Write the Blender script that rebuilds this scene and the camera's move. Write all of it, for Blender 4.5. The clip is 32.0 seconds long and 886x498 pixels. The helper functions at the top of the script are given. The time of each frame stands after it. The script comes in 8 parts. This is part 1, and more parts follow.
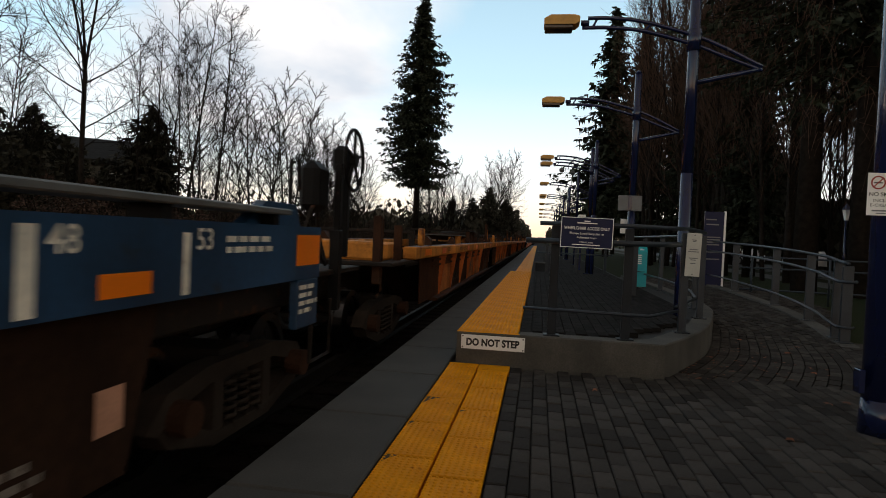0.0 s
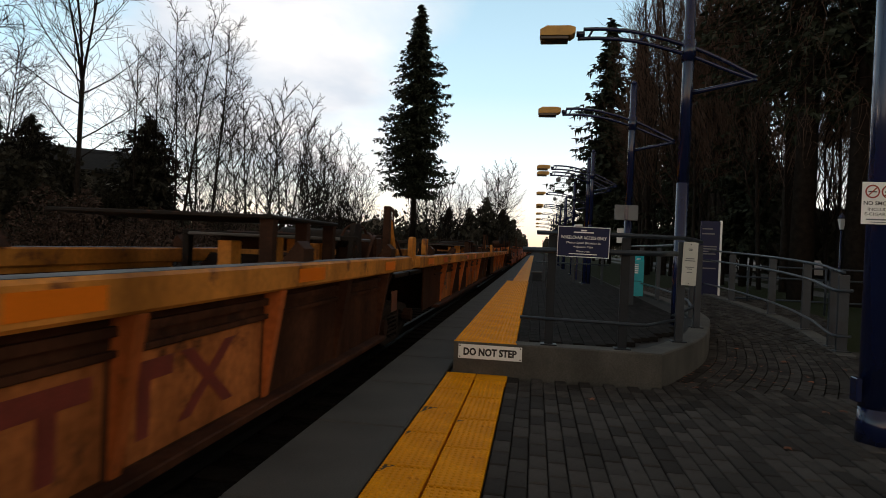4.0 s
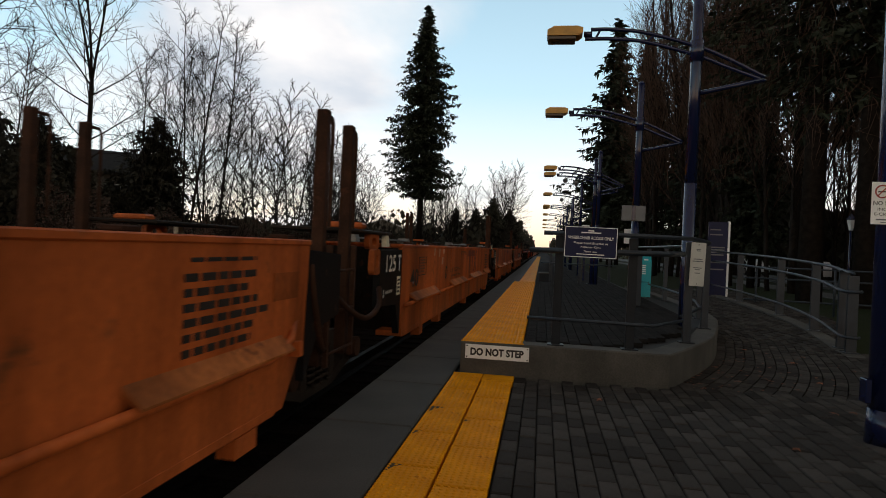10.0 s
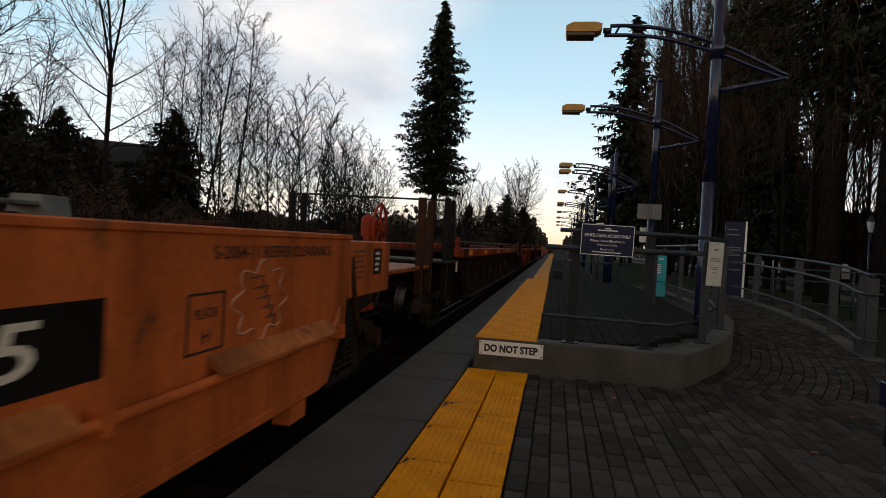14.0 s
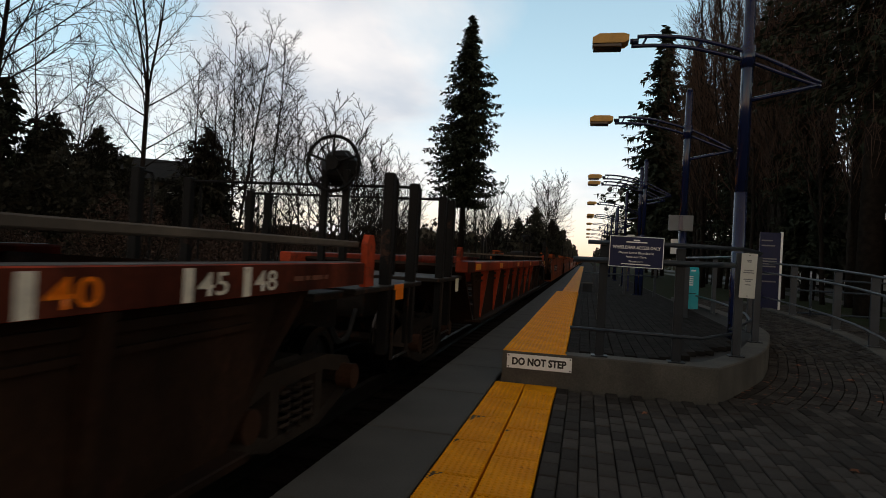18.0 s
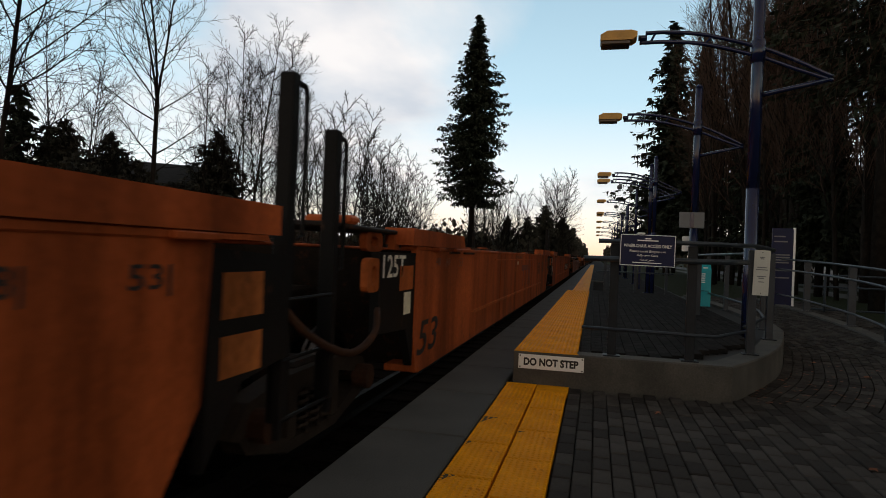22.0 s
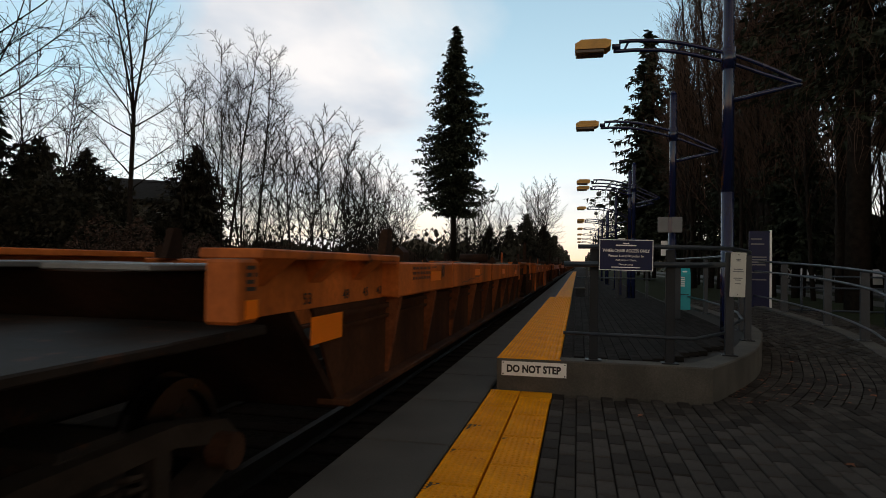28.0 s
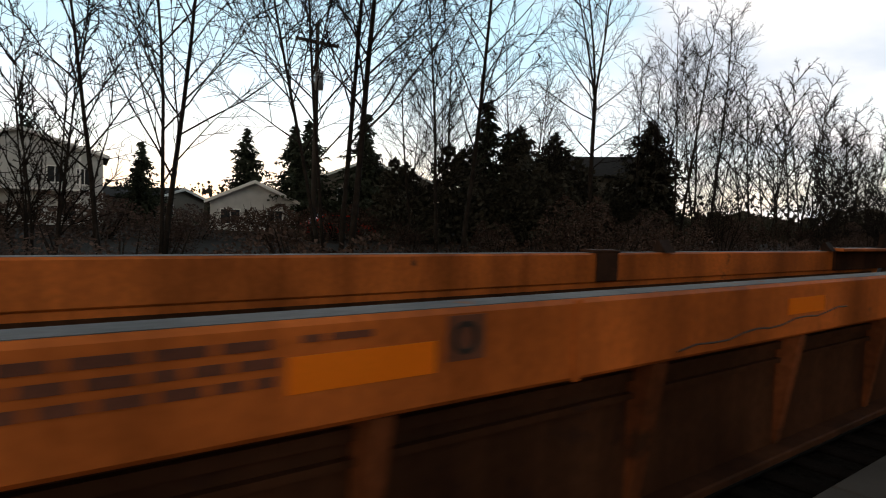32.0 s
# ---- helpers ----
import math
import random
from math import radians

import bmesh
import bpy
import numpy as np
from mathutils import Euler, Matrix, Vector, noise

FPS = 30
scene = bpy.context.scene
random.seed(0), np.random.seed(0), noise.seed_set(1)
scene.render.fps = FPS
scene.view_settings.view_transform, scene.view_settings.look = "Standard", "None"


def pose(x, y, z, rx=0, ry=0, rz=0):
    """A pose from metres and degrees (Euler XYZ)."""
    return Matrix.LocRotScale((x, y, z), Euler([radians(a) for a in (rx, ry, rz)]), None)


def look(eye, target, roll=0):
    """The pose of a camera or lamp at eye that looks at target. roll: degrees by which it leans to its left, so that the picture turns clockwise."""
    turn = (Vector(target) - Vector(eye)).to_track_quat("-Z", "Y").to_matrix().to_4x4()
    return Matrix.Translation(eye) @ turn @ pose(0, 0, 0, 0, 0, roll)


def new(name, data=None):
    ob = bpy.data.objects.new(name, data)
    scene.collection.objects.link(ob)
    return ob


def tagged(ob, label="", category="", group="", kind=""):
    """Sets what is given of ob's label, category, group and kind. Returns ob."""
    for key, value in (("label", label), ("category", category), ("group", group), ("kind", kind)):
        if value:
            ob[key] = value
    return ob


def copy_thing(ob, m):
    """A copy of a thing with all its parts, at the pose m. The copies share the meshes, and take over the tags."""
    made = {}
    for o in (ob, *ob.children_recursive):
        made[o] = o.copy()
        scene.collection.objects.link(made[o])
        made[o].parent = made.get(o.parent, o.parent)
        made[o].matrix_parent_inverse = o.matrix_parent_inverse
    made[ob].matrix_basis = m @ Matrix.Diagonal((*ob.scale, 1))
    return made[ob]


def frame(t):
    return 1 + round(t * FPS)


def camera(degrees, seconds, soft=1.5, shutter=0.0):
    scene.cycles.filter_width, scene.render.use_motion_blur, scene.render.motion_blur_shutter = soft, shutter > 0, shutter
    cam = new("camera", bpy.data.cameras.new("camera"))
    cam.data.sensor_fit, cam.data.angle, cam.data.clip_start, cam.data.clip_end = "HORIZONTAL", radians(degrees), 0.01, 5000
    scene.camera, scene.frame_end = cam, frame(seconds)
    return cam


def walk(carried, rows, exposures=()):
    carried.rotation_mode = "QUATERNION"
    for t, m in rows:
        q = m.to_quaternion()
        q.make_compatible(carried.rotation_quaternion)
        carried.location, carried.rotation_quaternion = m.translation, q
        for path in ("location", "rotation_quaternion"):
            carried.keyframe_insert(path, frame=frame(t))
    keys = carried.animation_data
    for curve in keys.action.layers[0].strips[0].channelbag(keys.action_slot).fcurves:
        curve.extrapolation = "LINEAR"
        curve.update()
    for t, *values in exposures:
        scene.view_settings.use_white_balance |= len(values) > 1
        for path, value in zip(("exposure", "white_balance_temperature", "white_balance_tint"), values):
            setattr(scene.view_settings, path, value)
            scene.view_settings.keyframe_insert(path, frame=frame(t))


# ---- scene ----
cam = camera(71.0, 32.0, soft=0.95, shutter=0.12)


def aim(x, y, z, yaw, pitch, roll):
    """A hand-held pose: yaw to the left of the track, pitch up, roll to the left."""
    return pose(x, y, z, 0, 0, yaw) @ pose(0, 0, 0, 90 + pitch) @ pose(0, 0, 0, 0, 0, roll)


PATH = [
    (0, 0.007, 0.007, 1.341, 8.67, -1.24, 2.59),
    (0.5, 0.010, 0.002, 1.320, 8.16, -0.97, 2.65),
    (1, 0.010, 0.011, 1.333, 9.16, -0.74, 2.43),
    (1.5, 0.015, 0.012, 1.331, 8.37, -1.71, 2.81),
    (2, 0.016, -0.015, 1.339, 8.74, -1.59, 2.53),
    (2.5, 0.005, -0.006, 1.333, 7.82, -0.11, 3.15),
    (3, 0.014, -0.019, 1.325, 8.71, -0.29, 2.93),
    (3.5, 0.009, -0.007, 1.343, 8.28, -0.51, 2.65),
    (4, 0.008, 0.002, 1.338, 8.43, -0.32, 2.48),
    (4.5, 0.007, 0.003, 1.329, 9.10, 0.06, 2.66),
    (6.5, 0.015, 0.006, 1.333, 8.94, -0.68, 1.68),
    (7, 0.014, 0.023, 1.338, 8.51, -0.45, 1.84),
    (7.5, 0.015, 0.025, 1.335, 8.23, -0.15, 1.82),
    (8, 0.016, -0.004, 1.336, 8.33, -0.25, 1.66),
    (8.5, 0.009, 0.002, 1.333, 8.39, -1.21, 2.40),
    (9, 0.000, -0.000, 1.330, 8.39, -0.89, 2.74),
    (9.5, 0.008, -0.008, 1.331, 8.97, -0.34, 2.48),
    (10, 0.004, -0.007, 1.330, 9.04, -0.27, 2.56),
    (10.5, -0.003, 0.014, 1.335, 9.43, -0.55, 2.43),
    (11, -0.006, 0.011, 1.330, 9.36, -0.03, 2.60),
    (11.5, 0.002, 0.007, 1.330, 9.43, 0.32, 2.46),
    (12, -0.001, 0.008, 1.328, 9.84, 1.06, 2.93),
    (12.5, -0.002, -0.000, 1.331, 8.89, 0.57, 3.08),
    (13, -0.010, 0.002, 1.334, 9.39, 0.09, 3.04),
    (13.5, -0.005, 0.013, 1.328, 10.22, 0.24, 2.90),
    (14, -0.025, -0.005, 1.325, 10.19, -0.71, 3.43),
    (14.5, -0.016, 0.003, 1.328, 11.91, 0.28, 2.54),
    (16.5, 0.012, -0.004, 1.322, 12.46, 1.46, 1.78),
    (17, 0.008, -0.007, 1.330, 10.97, 0.87, 2.19),
    (17.5, 0.009, -0.006, 1.327, 11.85, 0.10, 2.79),
    (18, -0.001, -0.008, 1.325, 12.93, 0.34, 3.08),
    (18.5, -0.002, -0.008, 1.330, 13.66, 0.47, 2.60),
    (19, -0.002, -0.005, 1.328, 13.64, 0.83, 2.44),
    (19.5, 0.004, -0.009, 1.325, 13.38, 0.96, 2.30),
    (20, 0.002, 0.007, 1.339, 13.79, 0.81, 2.02),
    (20.5, -0.000, 0.003, 1.331, 13.89, 1.02, 1.92),
    (21, -0.001, 0.002, 1.329, 13.78, 0.07, 2.15),
    (21.5, -0.005, 0.004, 1.335, 13.72, 0.25, 2.16),
    (22, -0.006, 0.006, 1.335, 13.82, 0.30, 2.33),
    (22.5, 0.003, 0.003, 1.333, 14.67, 0.77, 2.67),
    (23, -0.001, 0.001, 1.331, 14.36, -0.10, 2.49),
    (23.5, -0.000, 0.005, 1.331, 14.20, -0.53, 2.42),
    (24, -0.001, 0.006, 1.330, 14.02, -0.79, 2.48),
    (24.5, 0.003, 0.008, 1.336, 13.77, -0.66, 2.22),
    (25, 0.006, 0.007, 1.333, 13.68, 0.37, 2.28),
    (25.5, 0.009, -0.003, 1.333, 13.27, 1.98, 2.28),
    (26, 0.015, -0.010, 1.322, 12.59, 1.86, 1.87),
    (26.5, 0.017, -0.012, 1.322, 12.40, 1.75, 1.41),
    (28.5, 0.019, -0.004, 1.324, 12.32, 0.67, 0.86),
    (29, 0.008, 0.005, 1.333, 13.12, -0.35, 1.18),
    (29.5, -0.018, 0.006, 1.337, 15.03, -1.13, 2.43),
    (30, -0.037, 0.030, 1.40, 22.12, -1.99, 1.48),
    (30.5, -0.05, 0.02, 1.47, 32.62, -0.05, 2.1),
    (30.7, -0.04, 0.01, 1.50, 37.2, 0.35, 2.0),
    (31, -0.02, 0.0, 1.56, 44.43, -0.95, 2.2),
    (31.5, 0.0, 0.0, 1.61, 57.23, -1.9, 3.50),
    (32, 0.0, 0.0, 1.625, 52.17, -2.55, 1.92),
]
walk(cam, [(t, aim(*row)) for t, *row in PATH], exposures=[(0.0, 0.1), (5.0, 0.12), (12.0, 0.0), (24.0, -0.08), (29.7, -0.05), (30.2, -0.05), (30.9, 0.2), (32.0, 0.25)])
SKY, NISHITA, CLOUD_X, CLOUD_Y = 1.0, 0.05, 3.1, 0.6

# ---- light: dusk, the sun just down in the west ----
SUN_YAW = 68.0          # degrees to the left of the track
world = bpy.data.worlds.new("dusk")
scene.world = world
world.use_nodes = True
W = world.node_tree
for n in list(W.nodes):
    W.nodes.remove(n)


def wn(kind, **kw):
    n = W.nodes.new(kind)
    for k, v in kw.items():
        if k in n.inputs:
            n.inputs[k].default_value = v
    return n


def wl(a, b):
    W.links.new(a, b)


sky = W.nodes.new("ShaderNodeTexSky")
sky.sky_type = "NISHITA"
sky.sun_disc = False
sky.sun_elevation = radians(2.0)
sky.sun_rotation = radians(-SUN_YAW)
sky.air_density, sky.dust_density, sky.ozone_density = 1.0, 0.3, 2.0
coord = W.nodes.new("ShaderNodeTexCoord")
sep = W.nodes.new("ShaderNodeSeparateXYZ")
wl(coord.outputs["Generated"], sep.inputs[0])
# clouds lie in a flat layer: the direction over its height
lift = W.nodes.new("ShaderNodeMath")
lift.operation = "ADD"
lift.inputs[1].default_value = 0.12
wl(sep.outputs["Z"], lift.inputs[0])
flat = W.nodes.new("ShaderNodeVectorMath")
flat.operation = "DIVIDE"
comb = W.nodes.new("ShaderNodeCombineXYZ")
for k in range(3):
    wl(lift.outputs[0], comb.inputs[k])
wl(coord.outputs["Generated"], flat.inputs[0])
wl(comb.outputs[0], flat.inputs[1])
maps = W.nodes.new("ShaderNodeMapping")
maps.inputs["Scale"].default_value = (0.55, 0.38, 0.0)
maps.inputs["Location"].default_value = (CLOUD_X, CLOUD_Y, 0.0)
wl(flat.outputs[0], maps.inputs["Vector"])
clouds = W.nodes.new("ShaderNodeTexNoise")
clouds.inputs["Scale"].default_value = 1.0
clouds.inputs["Detail"].default_value = 7.0
clouds.inputs["Roughness"].default_value = 0.52
clouds.inputs["Distortion"].default_value = 0.35
wl(maps.outputs[0], clouds.inputs["Vector"])
# the thick of the cloud bank lies high in the west-north-west
bank = W.nodes.new("ShaderNodeVectorMath")
bank.operation = "DOT_PRODUCT"
BY, BE = radians(19), radians(19)
bank.inputs[1].default_value = (-math.sin(BY) * math.cos(BE), math.cos(BY) * math.cos(BE), math.sin(BE))
wl(coord.outputs["Generated"], bank.inputs[0])
thick = W.nodes.new("ShaderNodeMapRange")
thick.interpolation_type = "SMOOTHSTEP"
thick.inputs["From Min"].default_value, thick.inputs["From Max"].default_value = 0.955, 0.997
thick.inputs["To Min"].default_value, thick.inputs["To Max"].default_value = -0.07, 0.12
wl(bank.outputs["Value"], thick.inputs["Value"])
heap = W.nodes.new("ShaderNodeMath")
heap.operation = "ADD"
wl(clouds.outputs["Fac"], heap.inputs[0])
wl(thick.outputs[0], heap.inputs[1])
cover = W.nodes.new("ShaderNodeValToRGB")
cover.color_ramp.elements[0].position, cover.color_ramp.elements[1].position = 0.45, 0.60
cover.color_ramp.elements[1].color = (0.94, 0.94, 0.94, 1)
wl(heap.outputs[0], cover.inputs[0])
# lit rims and greyer bellies of the clouds
fold = W.nodes.new("ShaderNodeTexNoise")
fold.inputs["Scale"].default_value, fold.inputs["Detail"].default_value = 2.3, 5.0
wl(maps.outputs[0], fold.inputs["Vector"])
belly = W.nodes.new("ShaderNodeValToRGB")
belly.color_ramp.elements[0].position, belly.color_ramp.elements[0].color = 0.36, (0.70, 0.74, 0.81, 1)
belly.color_ramp.elements[1].position, belly.color_ramp.elements[1].color = 0.56, (1.07, 1.02, 1.0, 1)
wl(fold.outputs["Fac"], belly.inputs[0])
# the sky, with a thin bright veil low over the west, then the clouds over it
veil = W.nodes.new("ShaderNodeMix")
veil.data_type, veil.blend_type = "RGBA", "ADD"
veil.inputs["Factor"].default_value = 1.0
haze = W.nodes.new("ShaderNodeValToRGB")
STOPS = ((0.0, (1.15, 0.84, 0.56)), (0.035, (1.12, 0.98, 0.82)), (0.11, (0.98, 1.04, 1.06)), (0.24, (0.58, 0.82, 0.96)), (0.42, (0.40, 0.60, 0.74)), (0.65, (0.24, 0.26, 0.27)), (1.0, (0.18, 0.175, 0.17)))
for el, (at, col) in zip(haze.color_ramp.elements, (STOPS[0], STOPS[-1])):
    el.position, el.color = at, (*col, 1)
for at, col in STOPS[1:-1]:
    el = haze.color_ramp.elements.new(at)
    el.color = (*col, 1)
wl(sep.outputs["Z"], haze.inputs[0])
west = W.nodes.new("ShaderNodeVectorMath")
west.operation = "DOT_PRODUCT"
west.inputs[1].default_value = (-math.sin(radians(35)), math.cos(radians(35)), 0)
wl(coord.outputs["Generated"], west.inputs[0])
side = W.nodes.new("ShaderNodeMapRange")
side.inputs["From Min"].default_value, side.inputs["From Max"].default_value = -0.7, 0.75
side.inputs["To Min"].default_value, side.inputs["To Max"].default_value = 0.0, 1.0
side.interpolation_type = "SMOOTHSTEP"
wl(west.outputs["Value"], side.inputs["Value"])
# towards the east the sky dims and takes on the warm glow of the dusk
glow = W.nodes.new("ShaderNodeValToRGB")
glow.color_ramp.elements[0].color = (1.08, 0.80, 0.60, 1)
glow.color_ramp.elements[1].color = (1.0, 1.0, 1.0, 1)
wl(side.outputs[0], glow.inputs[0])
hz = W.nodes.new("ShaderNodeVectorMath")
hz.operation = "MULTIPLY"
wl(haze.outputs[0], hz.inputs[0])
wl(glow.outputs[0], hz.inputs[1])
nis = W.nodes.new("ShaderNodeVectorMath")
nis.operation = "SCALE"
nis.inputs["Scale"].default_value = NISHITA
wl(sky.outputs[0], nis.inputs[0])
wl(nis.outputs[0], veil.inputs["A"])
wl(hz.outputs[0], veil.inputs["B"])
over = W.nodes.new("ShaderNodeMix")
over.data_type = "RGBA"
tone = W.nodes.new("ShaderNodeVectorMath")
tone.operation = "SCALE"
dim = W.nodes.new("ShaderNodeMapRange")
dim.inputs["From Min"].default_value, dim.inputs["From Max"].default_value = 0.35, 0.7
dim.inputs["To Min"].default_value, dim.inputs["To Max"].default_value = 1.0, 0.3
wl(sep.outputs["Z"], dim.inputs["Value"])
lit = W.nodes.new("ShaderNodeVectorMath")
lit.operation = "MULTIPLY"
wl(belly.outputs[0], lit.inputs[0])
wl(glow.outputs[0], lit.inputs[1])
wl(lit.outputs[0], tone.inputs[0])
wl(dim.outputs[0], tone.inputs["Scale"])
wl(cover.outputs[0], over.inputs["Factor"])
wl(veil.outputs["Result"], over.inputs["A"])
wl(tone.outputs[0], over.inputs["B"])
bg = W.nodes.new("ShaderNodeBackground")
bg.inputs["Strength"].default_value = SKY
wl(over.outputs["Result"], bg.inputs["Color"])
out = W.nodes.new("ShaderNodeOutputWorld")
wl(bg.outputs[0], out.inputs[0])

sun = new("sun", bpy.data.lights.new("sun", "SUN"))
sun.data.energy, sun.data.angle, sun.data.color = 0.25, radians(10), (1.0, 0.72, 0.5)
sun.matrix_world = look((0, 0, 30), (30 * math.sin(radians(SUN_YAW)), -30 * math.cos(radians(SUN_YAW)), 30 - 1.05))


# ---- materials ----
def mat(name, col, rough=0.7, metal=0.0, spread=0.25, size=4.0, bump=0.15, fine=60.0, col2=None, wear=0.0, worn=(0.1, 0.05, 0.03), coat=0.0, island=0.0, each=0.0, spec=0.5, streak=0.0):
    """A painted or raw surface: two scales of tone, bump, and patches of wear."""
    m = bpy.data.materials.new(name)
    m.use_nodes = True
    t = m.node_tree
    b = t.nodes["Principled BSDF"]
    b.inputs["Metallic"].default_value = metal
    b.inputs["Specular IOR Level"].default_value = spec
    if coat:
        b.inputs["Coat Weight"].default_value = coat
    tc = t.nodes.new("ShaderNodeTexCoord")
    big = t.nodes.new("ShaderNodeTexNoise")
    big.inputs["Scale"].default_value, big.inputs["Detail"].default_value = size, 6.0
    small = t.nodes.new("ShaderNodeTexNoise")
    small.inputs["Scale"].default_value, small.inputs["Detail"].default_value = fine, 4.0
    t.links.new(tc.outputs["Object"], big.inputs["Vector"])
    t.links.new(tc.outputs["Object"], small.inputs["Vector"])
    ramp = t.nodes.new("ShaderNodeValToRGB")
    c2 = col2 or tuple(c * (1 - spread) for c in col)
    ramp.color_ramp.elements[0].position, ramp.color_ramp.elements[0].color = 0.32, (*c2, 1)
    ramp.color_ramp.elements[1].position, ramp.color_ramp.elements[1].color = 0.68, (*(min(1.0, c * (1 + spread * 0.4)) for c in col), 1)
    t.links.new(big.outputs["Fac"], ramp.inputs[0])
    tone = t.nodes.new("ShaderNodeMix")
    tone.data_type, tone.blend_type = "RGBA", "MULTIPLY"
    tone.inputs["Factor"].default_value = min(1.0, spread * 1.6)
    g = t.nodes.new("ShaderNodeValToRGB")
    g.color_ramp.elements[0].position, g.color_ramp.elements[0].color = 0.3, (0.55, 0.55, 0.55, 1)
    g.color_ramp.elements[1].position = 0.7
    t.links.new(small.outputs["Fac"], g.inputs[0])
    t.links.new(ramp.outputs[0], tone.inputs["A"])
    t.links.new(g.outputs[0], tone.inputs["B"])
    last = tone.outputs["Result"]
    if wear:
        wn_ = t.nodes.new("ShaderNodeTexNoise")
        wn_.inputs["Scale"].default_value, wn_.inputs["Detail"].default_value, wn_.inputs["Roughness"].default_value = size * 1.7, 9.0, 0.65
        t.links.new(tc.outputs["Object"], wn_.inputs["Vector"])
        wr = t.nodes.new("ShaderNodeValToRGB")
        wr.color_ramp.elements[0].position, wr.color_ramp.elements[1].position = 0.66 - wear * 0.3, 0.72 - wear * 0.25
        t.links.new(wn_.outputs["Fac"], wr.inputs[0])
        wm = t.nodes.new("ShaderNodeMix")
        wm.data_type = "RGBA"
        wm.inputs["B"].default_value = (*worn, 1)
        t.links.new(wr.outputs[0], wm.inputs["Factor"])
        t.links.new(last, wm.inputs["A"])
        last = wm.outputs["Result"]
    if streak:
        mp = t.nodes.new("ShaderNodeMapping")
        mp.inputs["Scale"].default_value = (0.9, 0.9, 0.10)
        t.links.new(tc.outputs["Object"], mp.inputs["Vector"])
        sn = t.nodes.new("ShaderNodeTexNoise")
        sn.inputs["Scale"].default_value, sn.inputs["Detail"].default_value, sn.inputs["Roughness"].default_value = 1.6, 7.0, 0.6
        t.links.new(mp.outputs[0], sn.inputs["Vector"])
        sr = t.nodes.new("ShaderNodeMapRange")
        sr.inputs["From Min"].default_value, sr.inputs["From Max"].default_value = 0.36, 0.58
        sr.inputs["To Min"].default_value, sr.inputs["To Max"].default_value = 1 - streak, 1.0
        t.links.new(sn.outputs["Fac"], sr.inputs["Value"])
        ss = t.nodes.new("ShaderNodeVectorMath")
        ss.operation = "SCALE"
        t.links.new(last, ss.inputs[0])
        t.links.new(sr.outputs[0], ss.inputs["Scale"])
        last = ss.outputs[0]
    if each or island:
        src = t.nodes.new("ShaderNodeObjectInfo").outputs["Random"] if each else t.nodes.new("ShaderNodeNewGeometry").outputs["Random Per Island"]
        amount = each or island
        mr = t.nodes.new("ShaderNodeMapRange")
        mr.inputs["To Min"].default_value, mr.inputs["To Max"].default_value = 1 - amount, 1 + amount
        t.links.new(src, mr.inputs["Value"])
        sc = t.nodes.new("ShaderNodeVectorMath")
        sc.operation = "SCALE"
        t.links.new(last, sc.inputs[0])
        t.links.new(mr.outputs[0], sc.inputs["Scale"])
        last = sc.outputs[0]
    t.links.new(last, b.inputs["Base Color"])
    rr = t.nodes.new("ShaderNodeMapRange")
    rr.inputs["To Min"].default_value, rr.inputs["To Max"].default_value = max(0.05, rough - 0.12), min(1.0, rough + 0.12)
    t.links.new(big.outputs["Fac"], rr.inputs["Value"])
    t.links.new(rr.outputs[0], b.inputs["Roughness"])
    if bump:
        bp = t.nodes.new("ShaderNodeBump")
        bp.inputs["Strength"].default_value, bp.inputs["Distance"].default_value = bump, 0.01
        t.links.new(small.outputs["Fac"], bp.inputs["Height"])
        t.links.new(bp.outputs[0], b.inputs["Normal"])
    return m


RUST = (0.07, 0.028, 0.014)
ORANGE = mat("railcar_orange_paint", (0.66, 0.155, 0.036), 0.55, spread=0.3, size=0.9, fine=25, wear=0.12, worn=(0.20, 0.075, 0.03), spec=0.15, streak=0.55)
ORANGE_OLD = mat("weathered_orange_paint", (0.62, 0.155, 0.036), 0.6, spread=0.4, size=1.2, fine=20, wear=0.3, worn=(0.16, 0.06, 0.025), spec=0.15, streak=0.5)
YELLOW_OLD = mat("faded_yellow_paint", (0.84, 0.32, 0.055), 0.6, spread=0.35, size=1.5, fine=20, wear=0.28, worn=(0.24, 0.09, 0.035), spec=0.15, streak=0.45)
RED_OLD = mat("faded_red_paint", (0.5, 0.065, 0.022), 0.6, spread=0.35, size=1.5, fine=20, wear=0.25, worn=(0.12, 0.03, 0.015), spec=0.15, streak=0.6)
# soot, and the shade of the car's low parts, in one panel colour
PANEL_DARK = mat("sooty_shaded_brown_panel", (0.040, 0.020, 0.012), 0.75, spread=0.45, size=1.4, fine=18, wear=0.2, worn=(0.05, 0.022, 0.014), spec=0.1, streak=0.5)
PANEL_ORANGE = mat("sooty_orange_panel", (0.56, 0.18, 0.05), 0.7, spread=0.5, size=1.1, fine=18, wear=0.22, worn=(0.14, 0.05, 0.022), spec=0.1, streak=0.5)
BLUE_CAR = mat("dark_blue_car_paint", (0.016, 0.068, 0.155), 0.5, spread=0.35, size=1.6, fine=22, wear=0.15, worn=(0.02, 0.025, 0.03), streak=0.5)
BLACK_CAR = mat("black_car_paint", (0.012, 0.011, 0.011), 0.55, spread=0.3, size=2.0, wear=0.1, worn=(0.06, 0.03, 0.02), spec=0.1)
STEEL_DARK = mat("grimy_steel", (0.026, 0.019, 0.015), 0.7, 0.2, spread=0.4, size=5, wear=0.3, worn=RUST, spec=0.2)
